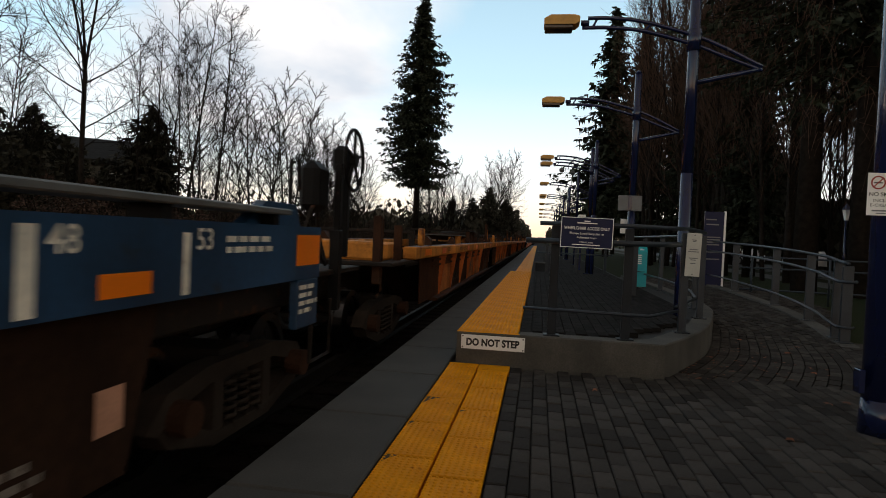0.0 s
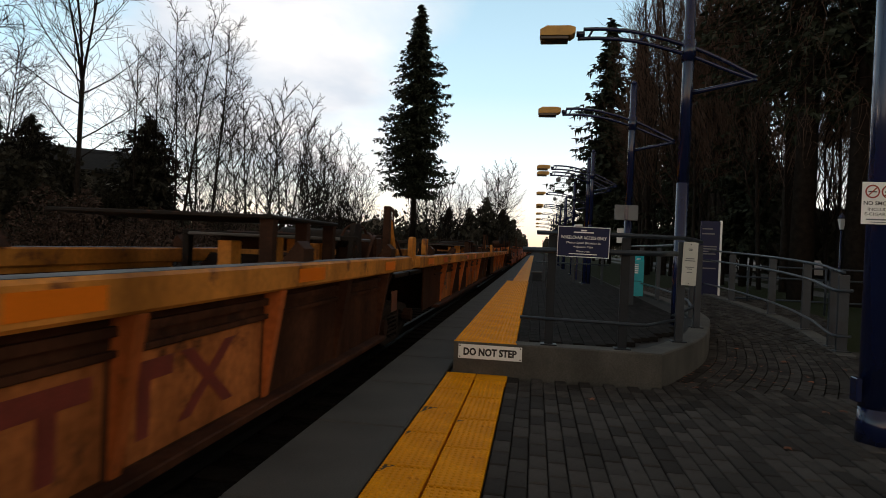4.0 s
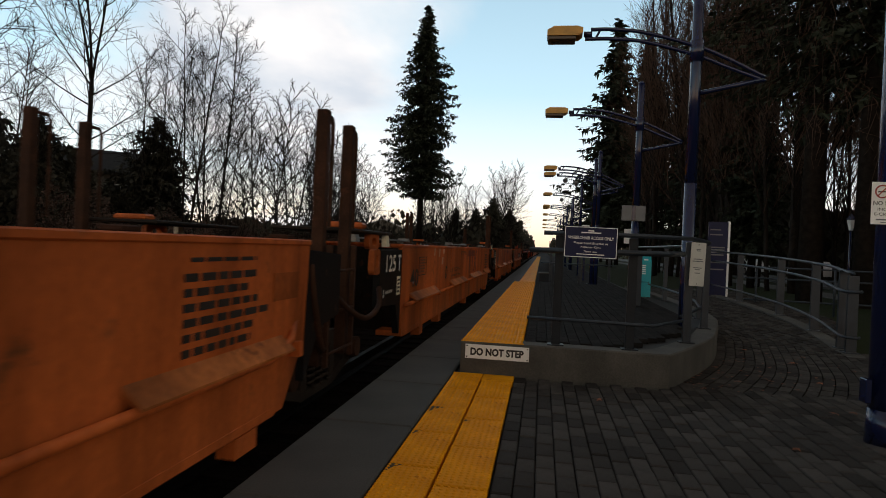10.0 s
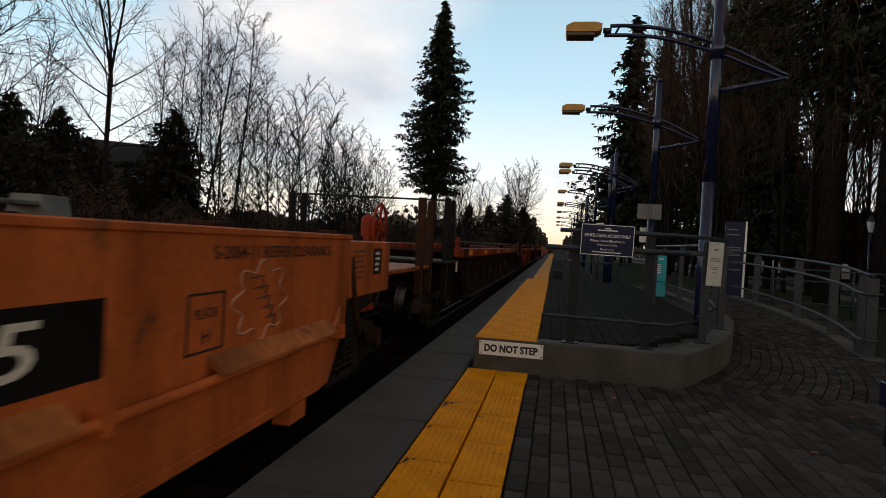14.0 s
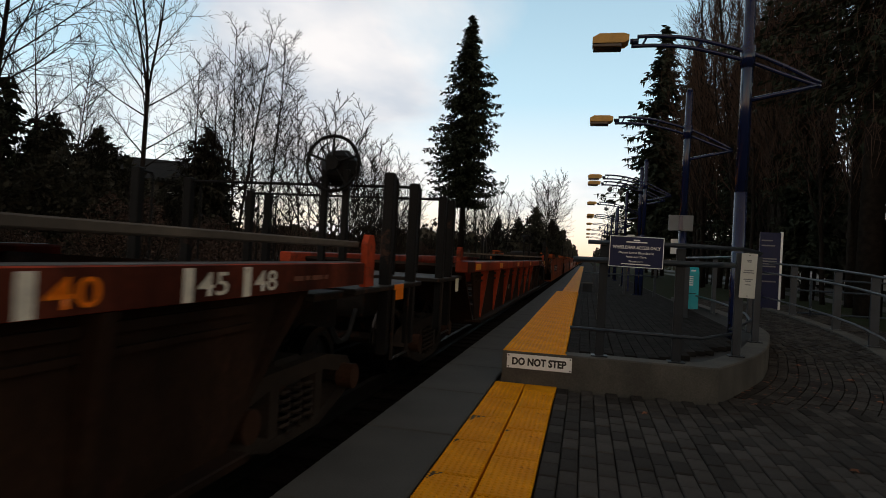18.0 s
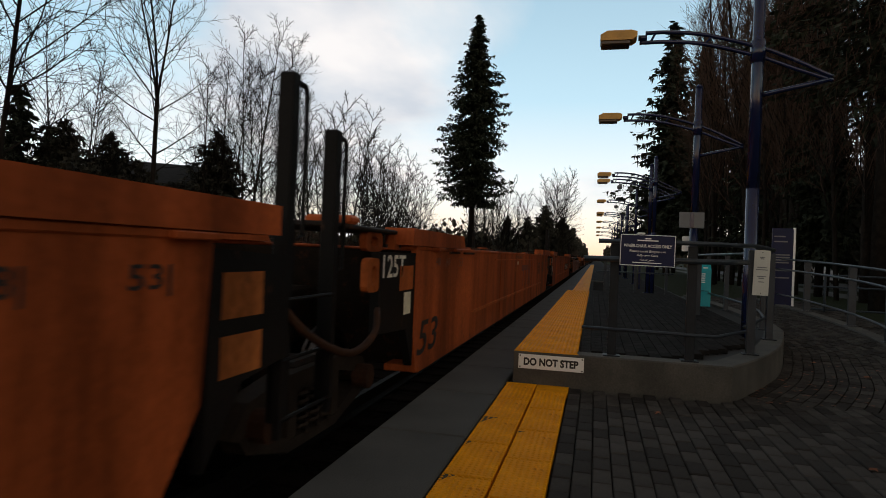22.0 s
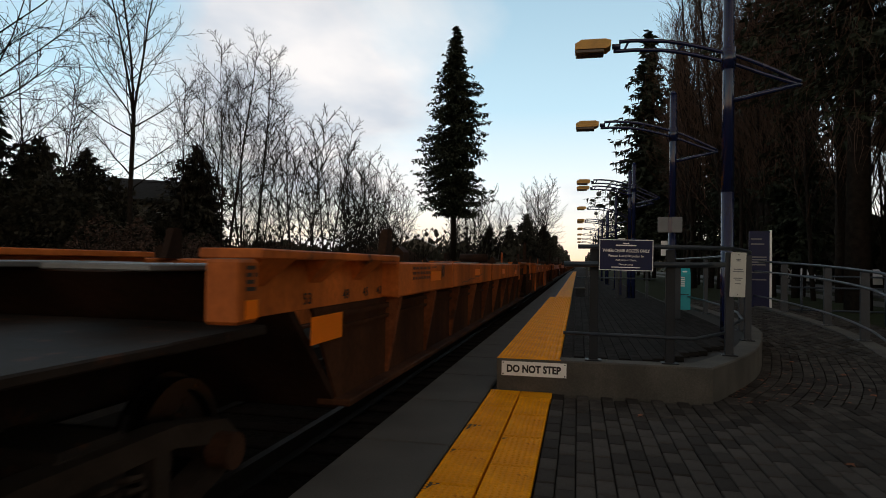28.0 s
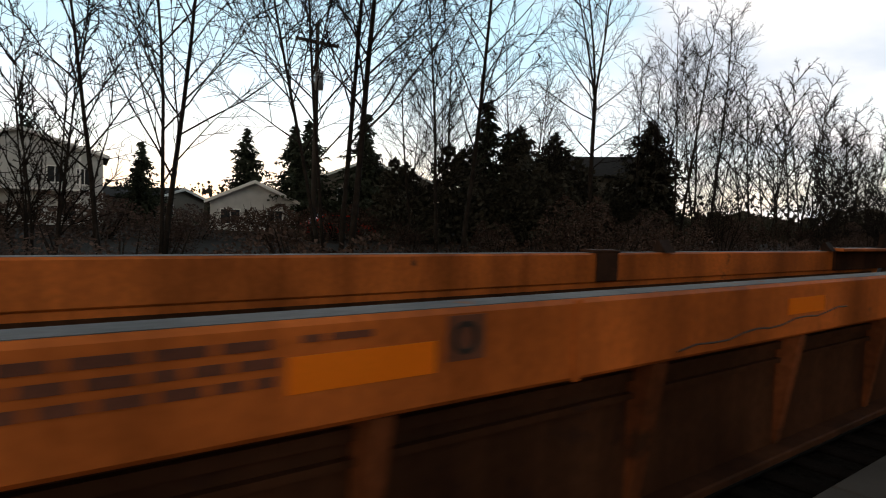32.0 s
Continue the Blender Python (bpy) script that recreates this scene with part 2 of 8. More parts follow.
TRUCK = mat("dusty_cast_steel", (0.04, 0.028, 0.021), 0.8, 0.0, spread=0.4, size=5, wear=0.25, worn=(0.03, 0.02, 0.014), spec=0.15)
RUSTY = mat("rusty_steel", (0.06, 0.027, 0.015), 0.8, 0.1, spread=0.4, size=5, wear=0.3, worn=RUST, spec=0.15)
BRIGHT_STEEL = mat("bright_wheel_tread", (0.1, 0.09, 0.085), 0.3, 1.0, spread=0.15, size=8, bump=0.05)
# sleeper colour includes the deep shade under the train
SLEEPER = mat("shaded_sleeper_wood", (0.016, 0.013, 0.011), 0.95, spread=0.3, size=4, fine=40, bump=0.4, spec=0.0)
DEEP_ORANGE = mat("dusty_orange_chord_paint", (0.74, 0.19, 0.034), 0.6, spread=0.35, size=1.3, fine=22, wear=0.1, worn=(0.14, 0.055, 0.025), spec=0.2, streak=0.5)
# next two panel colours hold shade from the chord above besides their dirt
PANEL_DEEP = mat("dusty_shaded_brown_panel", (0.085, 0.034, 0.016), 0.75, spread=0.4, size=1.4, fine=18, wear=0.2, worn=(0.04, 0.018, 0.012), spec=0.1, streak=0.55)
PANEL_LOW = mat("sooty_shaded_umber_panel", (0.10, 0.038, 0.019), 0.75, spread=0.5, size=1.1, fine=18, wear=0.25, worn=(0.04, 0.018, 0.012), spec=0.1, streak=0.6)
RED_DIRTY = mat("grimy_red_brown_paint", (0.15, 0.034, 0.018), 0.7, spread=0.45, size=1.5, fine=20, wear=0.3, worn=(0.05, 0.02, 0.012), spec=0.1, streak=0.6)
DECK_TAN = mat("weathered_deck_boards", (0.13, 0.10, 0.075), 0.8, spread=0.4, size=2.0, fine=30, wear=0.2, worn=(0.05, 0.035, 0.025))
RIB_DEEP = mat("dark_orange_rib", (0.24, 0.075, 0.028), 0.7, spread=0.5, size=1.6, fine=18, wear=0.25, worn=(0.07, 0.03, 0.016), spec=0.1, streak=0.6)
TALL_ORANGE = mat("reddened_orange_paint", (0.56, 0.125, 0.034), 0.6, spread=0.35, size=0.8, fine=25, wear=0.15, worn=(0.18, 0.055, 0.025), spec=0.12, streak=0.6)
TREAD = mat("worn_grey_tread_plate", (0.34, 0.35, 0.31), 0.6, 0.2, spread=0.35, size=5, wear=0.15, worn=(0.2, 0.09, 0.04))
GALV = mat("galvanised_grating", (0.2, 0.2, 0.19), 0.55, 0.5, spread=0.3, size=6)
REFLECT = mat("orange_reflector_tape", (1.0, 0.22, 0.006), 0.35, spread=0.1, size=3, bump=0.02)
REFLECT_RED = mat("faded_red_reflector_tape", (0.75, 0.11, 0.01), 0.4, spread=0.15, size=3, bump=0.02)
REFLECT_Y = mat("yellow_reflector_tape", (1.0, 0.36, 0.01), 0.35, spread=0.1, size=3, bump=0.02)
WHITE_MARK = mat("white_stencil_paint", (0.85, 0.8, 0.68), 0.6, spread=0.25, size=8, bump=0.02, wear=0.1, worn=(0.3, 0.22, 0.15))
DARK_MARK = mat("black_stencil_paint", (0.03, 0.022, 0.018), 0.6, spread=0.3, size=8, bump=0.02)
MAROON_MARK = mat("maroon_stencil_paint", (0.22, 0.035, 0.02), 0.6, spread=0.3, size=5, bump=0.02)
FADED_MARK = mat("faded_brown_stencil", (0.20, 0.07, 0.035), 0.6, spread=0.3, size=5, bump=0.02)
PAPER = mat("paper_placard", (0.85, 0.78, 0.58), 0.7, spread=0.2, size=8, bump=0.02)
GRAFFITI_TAN = mat("tan_spray_paint", (0.50, 0.19, 0.10), 0.6, spread=0.5, size=3, bump=0.02, wear=0.3, worn=(0.3, 0.09, 0.04), streak=0.4)
CHALK = mat("faint_chalk", (0.25, 0.215, 0.18), 0.9, spread=0.5, size=12, bump=0.0, wear=0.35, worn=(0.06, 0.03, 0.02))
GRAFFITI = mat("pale_graffiti_paint", (0.66, 0.34, 0.22), 0.6, spread=0.3, size=3, bump=0.02)
GRAFFITI_DARK = mat("dark_graffiti_paint", (0.17, 0.055, 0.03), 0.6, spread=0.4, size=3, bump=0.02)

CONCRETE = mat("platform_concrete", (0.094, 0.091, 0.085), 0.85, spread=0.22, size=1.6, fine=90, bump=0.2, wear=0.08, worn=(0.12, 0.12, 0.115), spec=0.2)
CONCRETE_WALL = mat("cast_concrete", (0.105, 0.097, 0.083), 0.88, spread=0.4, size=2.2, fine=70, bump=0.25, wear=0.14, worn=(0.06, 0.058, 0.05), streak=0.35)
# darker than the near pavers, for the raised and far paving
PAVER_UP = mat("dark_upper_paver", (0.025, 0.0225, 0.021), 0.92, spread=0.35, size=5, fine=120, bump=0.3, island=0.3, spec=0.04)
# dust plus the blue-grey sky light on upward faces, painted as one grey
DUST_SKYLIT_TOP = mat("dusty_skylit_chord_top", (0.20, 0.205, 0.21), 0.8, spread=0.4, size=2.5, fine=30, wear=0.15, worn=(0.26, 0.09, 0.03), spec=0.2)
JOINT = mat("dark_joint_sand", (0.026, 0.025, 0.024), 0.95, spread=0.3, size=20)
PAVER = mat("grey_paver", (0.064, 0.058, 0.053), 0.88, spread=0.35, size=7, fine=120, bump=0.3, each=0.42, spec=0.12, wear=0.1, worn=(0.03, 0.027, 0.025))
PAVER_FAR = mat("grey_paver_far", (0.060, 0.054, 0.049), 0.9, spread=0.35, size=7, fine=120, bump=0.3, island=0.42, spec=0.06, wear=0.1, worn=(0.03, 0.027, 0.025))
TACTILE = mat("yellow_tactile_tile", (1.0, 0.385, 0.010), 0.65, spread=0.24, size=3.5, fine=50, bump=0.15, wear=0.2, worn=(0.55, 0.19, 0.012), spec=0.05)
NAVY = mat("navy_pole_paint", (0.008, 0.014, 0.055), 0.22, 0.0, spread=0.15, size=3, bump=0.04, coat=0.4, spec=0.45)
RAIL_PAINT = mat("blue_grey_railing_paint", (0.032, 0.041, 0.053), 0.38, 0.2, spread=0.25, size=4, bump=0.08, spec=0.35)
RAIL_DARK = mat("dark_railing_paint", (0.018, 0.022, 0.028), 0.45, 0.2, spread=0.25, size=4, bump=0.08, spec=0.2)
LAMP_PAINT = mat("ochre_lamp_housing", (0.62, 0.33, 0.07), 0.5, spread=0.2, size=5, bump=0.05)
LENS = mat("smoked_lamp_glass", (0.06, 0.035, 0.015), 0.2, spread=0.1, size=5, bump=0.0)
SIGN_BLUE = mat("sign_navy_enamel", (0.006, 0.011, 0.05), 0.35, spread=0.08, size=4, bump=0.0, spec=0.2)
SIGN_WHITE = mat("sign_white_enamel", (0.88, 0.88, 0.86), 0.45, spread=0.08, size=4, bump=0.0)
SIGN_CREAM = mat("sign_cream_enamel", (0.55, 0.56, 0.52), 0.5, spread=0.1, size=4, bump=0.0)
SIGN_BLACK = mat("sign_black_print", (0.015, 0.015, 0.015), 0.5, spread=0.1, size=4, bump=0.0)
SIGN_RED = mat("sign_red_print", (0.35, 0.05, 0.04), 0.5, spread=0.1, size=4, bump=0.0)
TEAL = mat("teal_cabinet_paint", (0.01, 0.40, 0.47), 0.4, spread=0.12, size=4, bump=0.03)
GREYBOX = mat("grey_cabinet_paint", (0.15, 0.16, 0.17), 0.5, spread=0.15, size=4, bump=0.03)
# rail and ballast: near black, with the train's shadow put into the colour
RAIL_STEEL = mat("shaded_rail_steel", (0.016, 0.013, 0.011), 0.7, 0.1, spread=0.3, size=6, bump=0.05, spec=0.05)
BALLAST = mat("shaded_track_ballast", (0.016, 0.014, 0.012), 0.95, spread=0.5, size=18, fine=40, bump=0.8, spec=0.0)
SOIL = mat("leaf_littered_soil", (0.025, 0.02, 0.015), 0.95, spread=0.5, size=2.0, fine=30, bump=0.6, spec=0.05)
GRASS = mat("winter_grass", (0.022, 0.03, 0.012), 0.95, spread=0.45, size=1.2, fine=50, bump=0.8, col2=(0.03, 0.032, 0.015), spec=0.05)
ASPHALT = mat("asphalt", (0.05, 0.05, 0.052), 0.85, spread=0.25, size=1.5, fine=120, bump=0.3)
BARK = mat("grey_bark", (0.03, 0.024, 0.02), 0.9, spread=0.4, size=6, fine=40, bump=0.4, spec=0.04)
BROWN_TWIG = mat("brown_twigs", (0.10, 0.062, 0.045), 0.9, spread=0.3, size=3, bump=0.0, spec=0.05)
TWIG = mat("twigs", (0.014, 0.011, 0.009), 0.9, spread=0.3, size=6, bump=0.0, spec=0.03)
NEEDLE = mat("conifer_needles", (0.046, 0.054, 0.036), 0.9, spread=0.45, size=2.5, fine=25, bump=0.3, island=0.45, spec=0.05)
HEDGE = mat("evergreen_leaves", (0.060, 0.056, 0.042), 0.85, spread=0.45, size=2.0, fine=25, bump=0.3, island=0.45, spec=0.05)
BROWNLEAF = mat("red_brown_leaves", (0.09, 0.060, 0.048), 0.9, spread=0.45, size=2.0, fine=25, bump=0.3, island=0.5, spec=0.05)
LEAF = mat("fallen_leaf", (0.20, 0.07, 0.03), 0.8, spread=0.4, size=20, bump=0.1, each=0.4)
SIDING = mat("white_house_siding", (0.46, 0.46, 0.45), 0.7, spread=0.15, size=1.5, bump=0.05)
SIDING_B = mat("beige_house_siding", (0.14, 0.12, 0.095), 0.75, spread=0.15, size=1.5, bump=0.05)
ROOF = mat("dark_asphalt_shingle", (0.028, 0.026, 0.025), 0.95, spread=0.3, size=3, fine=40, bump=0.4, spec=0.1)
TRIM = mat("white_trim_paint", (0.70, 0.70, 0.68), 0.6, spread=0.08, size=3, bump=0.02)
PANE = mat("dark_window_glass", (0.02, 0.024, 0.028), 0.08, spread=0.1, size=3, bump=0.0)
CARWHITE = mat("white_car_paint", (0.72, 0.73, 0.75), 0.25, spread=0.05, size=3, bump=0.0, coat=0.5)
CARRED = mat("red_car_paint", (0.45, 0.03, 0.02), 0.25, spread=0.05, size=3, bump=0.0, coat=0.5)
RUBBER = mat("black_rubber", (0.015, 0.015, 0.015), 0.8, spread=0.2, size=8, bump=0.1)
WOODPOLE = mat("weathered_pole_wood", (0.04, 0.03, 0.022), 0.9, spread=0.35, size=4, fine=40, bump=0.4)
GLOW = bpy.data.materials.new("lit_lamp_glass")
GLOW.use_nodes = True
GLOW.node_tree.nodes["Principled BSDF"].inputs["Emission Color"].default_value = (1.0, 0.85, 0.6, 1)
GLOW.node_tree.nodes["Principled BSDF"].inputs["Emission Strength"].default_value = 1.2


# ---- mesh helpers ----
class Shape:
    """Vertices and faces of one part."""

    def __init__(self):
        self.v, self.f = [], []

    def add(self, verts, faces):
        n = len(self.v)
        self.v += [tuple(p) for p in verts]
        self.f += [tuple(n + i for i in f) for f in faces]
        return self

    def box(self, x0, x1, y0, y1, z0, z1, bevel=0.0):
        if bevel <= 0:
            return self.add([(x, y, z) for z in (z0, z1) for y in (y0, y1) for x in (x0, x1)],
                            [(0, 2, 3, 1), (4, 5, 7, 6), (0, 1, 5, 4), (1, 3, 7, 5), (3, 2, 6, 7), (2, 0, 4, 6)])
        b = bevel
        rings = [(b, z0), (0, z0 + b), (0, z1 - b), (b, z1)]
        pts, fs = [], []
        for o, z in rings:
            c = b * 0.6 if o == 0 else 0
            x, X, y, Y = x0 + o, x1 - o, y0 + o, y1 - o
            pts += [(x + c, y, z), (X - c, y, z), (X, y + c, z), (X, Y - c, z), (X - c, Y, z), (x + c, Y, z), (x, Y - c, z), (x, y + c, z)]
        for r in range(3):
            for k in range(8):
                a, d = r * 8 + k, r * 8 + (k + 1) % 8
                fs.append((a, d, d + 8, a + 8))
        fs += [tuple(range(7, -1, -1)), tuple(range(24, 32))]
        return self.add(pts, fs)

    def slab(self, outline, z0, z1):
        """An outline in x and y, counter-clockwise, drawn up from z0 to z1."""
        n = len(outline)
        pts = [(x, y, z0) for x, y in outline] + [(x, y, z1) for x, y in outline]
        return self.add(pts, [tuple(range(n - 1, -1, -1)), tuple(range(n, 2 * n))] + [(k, (k + 1) % n, n + (k + 1) % n, n + k) for k in range(n)])

    def along_y(self, outline, y0, y1):
        """An outline in x and z drawn along y."""
        n = len(outline)
        pts = [(x, y0, z) for x, z in outline] + [(x, y1, z) for x, z in outline]
        return self.add(pts, [tuple(range(n)), tuple(range(2 * n - 1, n - 1, -1))] + [(k, n + k, n + (k + 1) % n, (k + 1) % n) for k in range(n)])

    def along_x(self, outline, x0, x1):
        """An outline in y and z drawn along x."""
        n = len(outline)
        pts = [(x0, y, z) for y, z in outline] + [(x1, y, z) for y, z in outline]
        return self.add(pts, [tuple(range(n - 1, -1, -1)), tuple(range(n, 2 * n))] + [(k, (k + 1) % n, n + (k + 1) % n, n + k) for k in range(n)])

    def tube(self, path, r, sides=8, r1=None, closed=False):
        """A round bar along a path, from radius r to r1."""
        path = [Vector(p) for p in path]
        n, r1 = len(path), r if r1 is None else r1
        ref = Vector((0, 0, 1))
        pts = []
        for k, p in enumerate(path):
            a, b = path[(k - 1) % n if closed else max(k - 1, 0)], path[(k + 1) % n if closed else min(k + 1, n - 1)]
            d = (b - a).normalized()
            u = d.cross(ref if abs(d.z) < 0.95 else Vector((0, 1, 0))).normalized()
            w = d.cross(u)
            rk = r + (r1 - r) * k / max(1, n - 1)
            pts += [p + rk * (math.cos(2 * math.pi * j / sides) * u + math.sin(2 * math.pi * j / sides) * w) for j in range(sides)]
        fs = [(k * sides + j, k * sides + (j + 1) % sides, ((k + 1) % n) * sides + (j + 1) % sides, ((k + 1) % n) * sides + j) for k in range(n if closed else n - 1) for j in range(sides)]
        if not closed:
            fs += [tuple(range(sides - 1, -1, -1)), tuple((n - 1) * sides + j for j in range(sides))]
        return self.add(pts, fs)

    def disc(self, centre, axis, r, thick, sides=20, inner=0.0):
        """A wheel or ring with its axis along x or y."""
        pts, fs = [], []
        for s in (-0.5, 0.5):
            for rad in ((r, inner) if inner else (r,)):
                for k in range(sides):
                    a = 2 * math.pi * k / sides
                    c, d = rad * math.cos(a), rad * math.sin(a)
                    q = (s * thick, c, d) if axis == "x" else (c, s * thick, d) if axis == "y" else (c, d, s * thick)
                    pts.append(tuple(centre[i] + q[i] for i in range(3)))
        if inner:
            for k in range(sides):
                j = (k + 1) % sides
                o0, i0, o1, i1 = 0, sides, 2 * sides, 3 * sides
                fs += [(o0 + k, o0 + j, o1 + j, o1 + k), (i0 + j, i0 + k, i1 + k, i1 + j), (o0 + j, o0 + k, i0 + k, i0 + j), (o1 + k, o1 + j, i1 + j, i1 + k)]
        else:
            fs = [tuple(range(sides - 1, -1, -1)), tuple(range(sides, 2 * sides))] + [(k, (k + 1) % sides, sides + (k + 1) % sides, sides + k) for k in range(sides)]
        return self.add(pts, fs)

    def mesh(self, name, material, smooth=False):
        me = bpy.data.meshes.new(name)
        me.from_pydata(self.v, [], self.f)
        me.materials.append(material)
        if smooth:
            me.polygons.foreach_set("use_smooth", [True] * len(me.polygons))
        me.update()
        return me


def part(name, shape, material, parent=None, label="", smooth=False, at=None):
    """One mesh object, under a thing or a part."""
    me = shape if isinstance(shape, bpy.types.Mesh) else shape.mesh(name, material, smooth)
    ob = new(name, me)
    if parent is not None:
        ob.parent = parent
    if at is not None:
        ob.location = at
    if label:
        ob["label"] = label
    return ob


def thing(name, label, category, m=None, group="", kind=""):
    ob = new(name)
    ob.empty_display_size = 0.1
    if m is not None:
        ob.matrix_basis = m
    return tagged(ob, label, category, group, kind)


FONT_CACHE = {}


def words(text, height, width=None, slant=0.0, bold=0.0, depth=0.003):
    """A mesh of lettering that lies in the x-z plane facing -y, its centre at the origin, as high as its capitals."""
    key = (text, height, width, slant, bold)
    if key in FONT_CACHE:
        return FONT_CACHE[key]
    cu = bpy.data.curves.new("lettering", "FONT")
    cu.body, cu.size, cu.extrude, cu.shear, cu.offset = text, 1.0, 0.0, slant, bold
    cu.resolution_u = 3
    ob = bpy.data.objects.new("lettering", cu)
    scene.collection.objects.link(ob)
    dg = bpy.context.evaluated_depsgraph_get()
    me = bpy.data.meshes.new_from_object(ob.evaluated_get(dg))
    bpy.data.objects.remove(ob)
    co = np.zeros(len(me.vertices) * 3)
    me.vertices.foreach_get("co", co)
    co = co.reshape(-1, 3)
    lo, hi = co.min(0), co.max(0)
    k = height / (hi[1] - lo[1])
    kx = width / (hi[0] - lo[0]) if width else k
    res = np.stack([(co[:, 0] - (lo[0] + hi[0]) / 2) * kx, np.zeros(len(co)), (co[:, 1] - (lo[1] + hi[1]) / 2) * k], 1)
    me.vertices.foreach_set("co", res.ravel())
    me.update()
    FONT_CACHE[key] = me
    return me


def lettered(text, height, material, parent, loc, turn=0.0, width=None, name="lettering", slant=0.0, bold=0.0):
    """Lettering on a thing, its face turned by so many degrees from facing -y."""
    me = words(text, height, width, slant, bold).copy()
    me.materials.clear()
    me.materials.append(material)
    ob = new(name, me)
    ob.parent = parent
    ob.matrix_basis = pose(*loc, 0, 0, turn)
    return ob


def curve(points, steps=6):
    """Points along a smooth line through the given ones."""
    p = [Vector(q) for q in points]
    p = [2 * p[0] - p[1]] + p + [2 * p[-1] - p[-2]]
    out_ = []
    for k in range(1, len(p) - 2):
        for j in range(steps):
            t = j / steps
            out_.append(0.5 * ((2 * p[k]) + (p[k + 1] - p[k - 1]) * t + (2 * p[k - 1] - 5 * p[k] + 4 * p[k + 1] - p[k + 2]) * t * t + (3 * p[k] - p[k - 1] - 3 * p[k + 1] + p[k + 2]) * t ** 3))
    return out_ + [p[-2]]


# ---- ground ----
EDGE, STRIP0, STRIP1 = -1.555, -0.862, -0.222
RAIL_Z, TRACK = -0.22, -3.16
ground = Shape()
ground.add([(-2500, -2500, -0.62), (2500, -2500, -0.62), (2500, 2500, -0.62), (-2500, 2500, -0.62)], [(0, 1, 2, 3)])
tagged(part("ground", ground, SOIL), "dark leaf-littered soil reaching to the horizon", "ground", kind="structure")
# bed coloured as if always in the shadow between platform and cars
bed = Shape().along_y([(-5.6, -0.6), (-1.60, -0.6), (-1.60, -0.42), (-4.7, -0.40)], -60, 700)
tagged(part("track_bed", bed, BALLAST), "crushed stone bed under the railway track, coloured dark for the train's shade", "track bed", kind="structure")


def build_track():
    track = thing("railway_track", "worn steel rails on wooden sleepers, coloured dark for the train's shade", "track", kind="structure")
    for sx in (-0.75, 0.75):
        x = TRACK + sx
        prof = [(x - 0.07, -0.39), (x + 0.07, -0.39), (x + 0.07, -0.37), (x + 0.012, -0.35), (x + 0.012, -0.265), (x + 0.036, -0.25), (x + 0.036, RAIL_Z), (x - 0.036, RAIL_Z), (x - 0.036, -0.25), (x - 0.012, -0.265), (x - 0.012, -0.35), (x - 0.07, -0.37)]
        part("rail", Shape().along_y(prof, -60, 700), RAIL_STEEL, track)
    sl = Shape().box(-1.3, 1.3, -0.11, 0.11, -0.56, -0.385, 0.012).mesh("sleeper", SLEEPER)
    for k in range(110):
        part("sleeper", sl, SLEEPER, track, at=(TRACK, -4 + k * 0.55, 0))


build_track()

# rough dark bank and verge beyond the track, raised to block light beneath cars
bank = Shape()
nx, ny = 26, 90
# the steep first step is hidden by the train, added against low western light
bank.add([(-5.4 - i * 2.2, -40 + j * 5.0, -0.55 + 0.9 * min(1, i) + 0.16 * noise.noise((i * 0.9, j * 0.7, 0))) for j in range(ny) for i in range(nx)],
         [(j * nx + i, (j + 1) * nx + i, (j + 1) * nx + i + 1, j * nx + i + 1) for j in range(ny - 1) for i in range(nx - 1)])
tagged(part("bank", bank, SOIL, smooth=True), "low earth bank with leaf litter, raised unseen to block light under the train", "bank", kind="structure")

# park ground right of the platform: grass, a road, a path
park = Shape().box(3.4, 300, -40, 420, -0.6, -0.05)
tagged(part("lawn", park, GRASS), "dull winter grass under the park trees", "lawn", kind="structure")
road = Shape().box(15.0, 21.5, -60, 420, -0.2, -0.035)
tagged(part("road", road, ASPHALT), "dark asphalt road behind the station", "road", kind="structure")
tagged(part("kerb", Shape().box(14.8, 15.0, -60, 420, -0.2, 0.07, 0.02), CONCRETE), "pale concrete kerb along the road", "kerb", kind="structure")
tagged(part("footpath", Shape().box(11.2, 13.0, -60, 420, -0.2, -0.03), CONCRETE), "concrete footpath in the grass", "path", kind="structure")

# ---- platform ----
base = Shape().box(EDGE + 0.012, 6.0, -14, 6.58, -0.6, -0.062).box(EDGE + 0.012, 3.4, 6.58, 160, -0.6, -0.062)
tagged(part("platform", base, JOINT), "platform bed with dark sanded joints", "platform", kind="structure")
edging = thing("platform_edge", "plain grey concrete edge slabs along the track", "platform edge", kind="structure")
slab_mesh = Shape().box(EDGE, STRIP0 - 0.012, 0.009, 1.421, -0.42, 0.0, 0.014).mesh("slab", CONCRETE)
for k in range(-8, 90):
    part("slab", slab_mesh, CONCRETE, edging, at=(0, 3.02 + k * 1.43, 0))


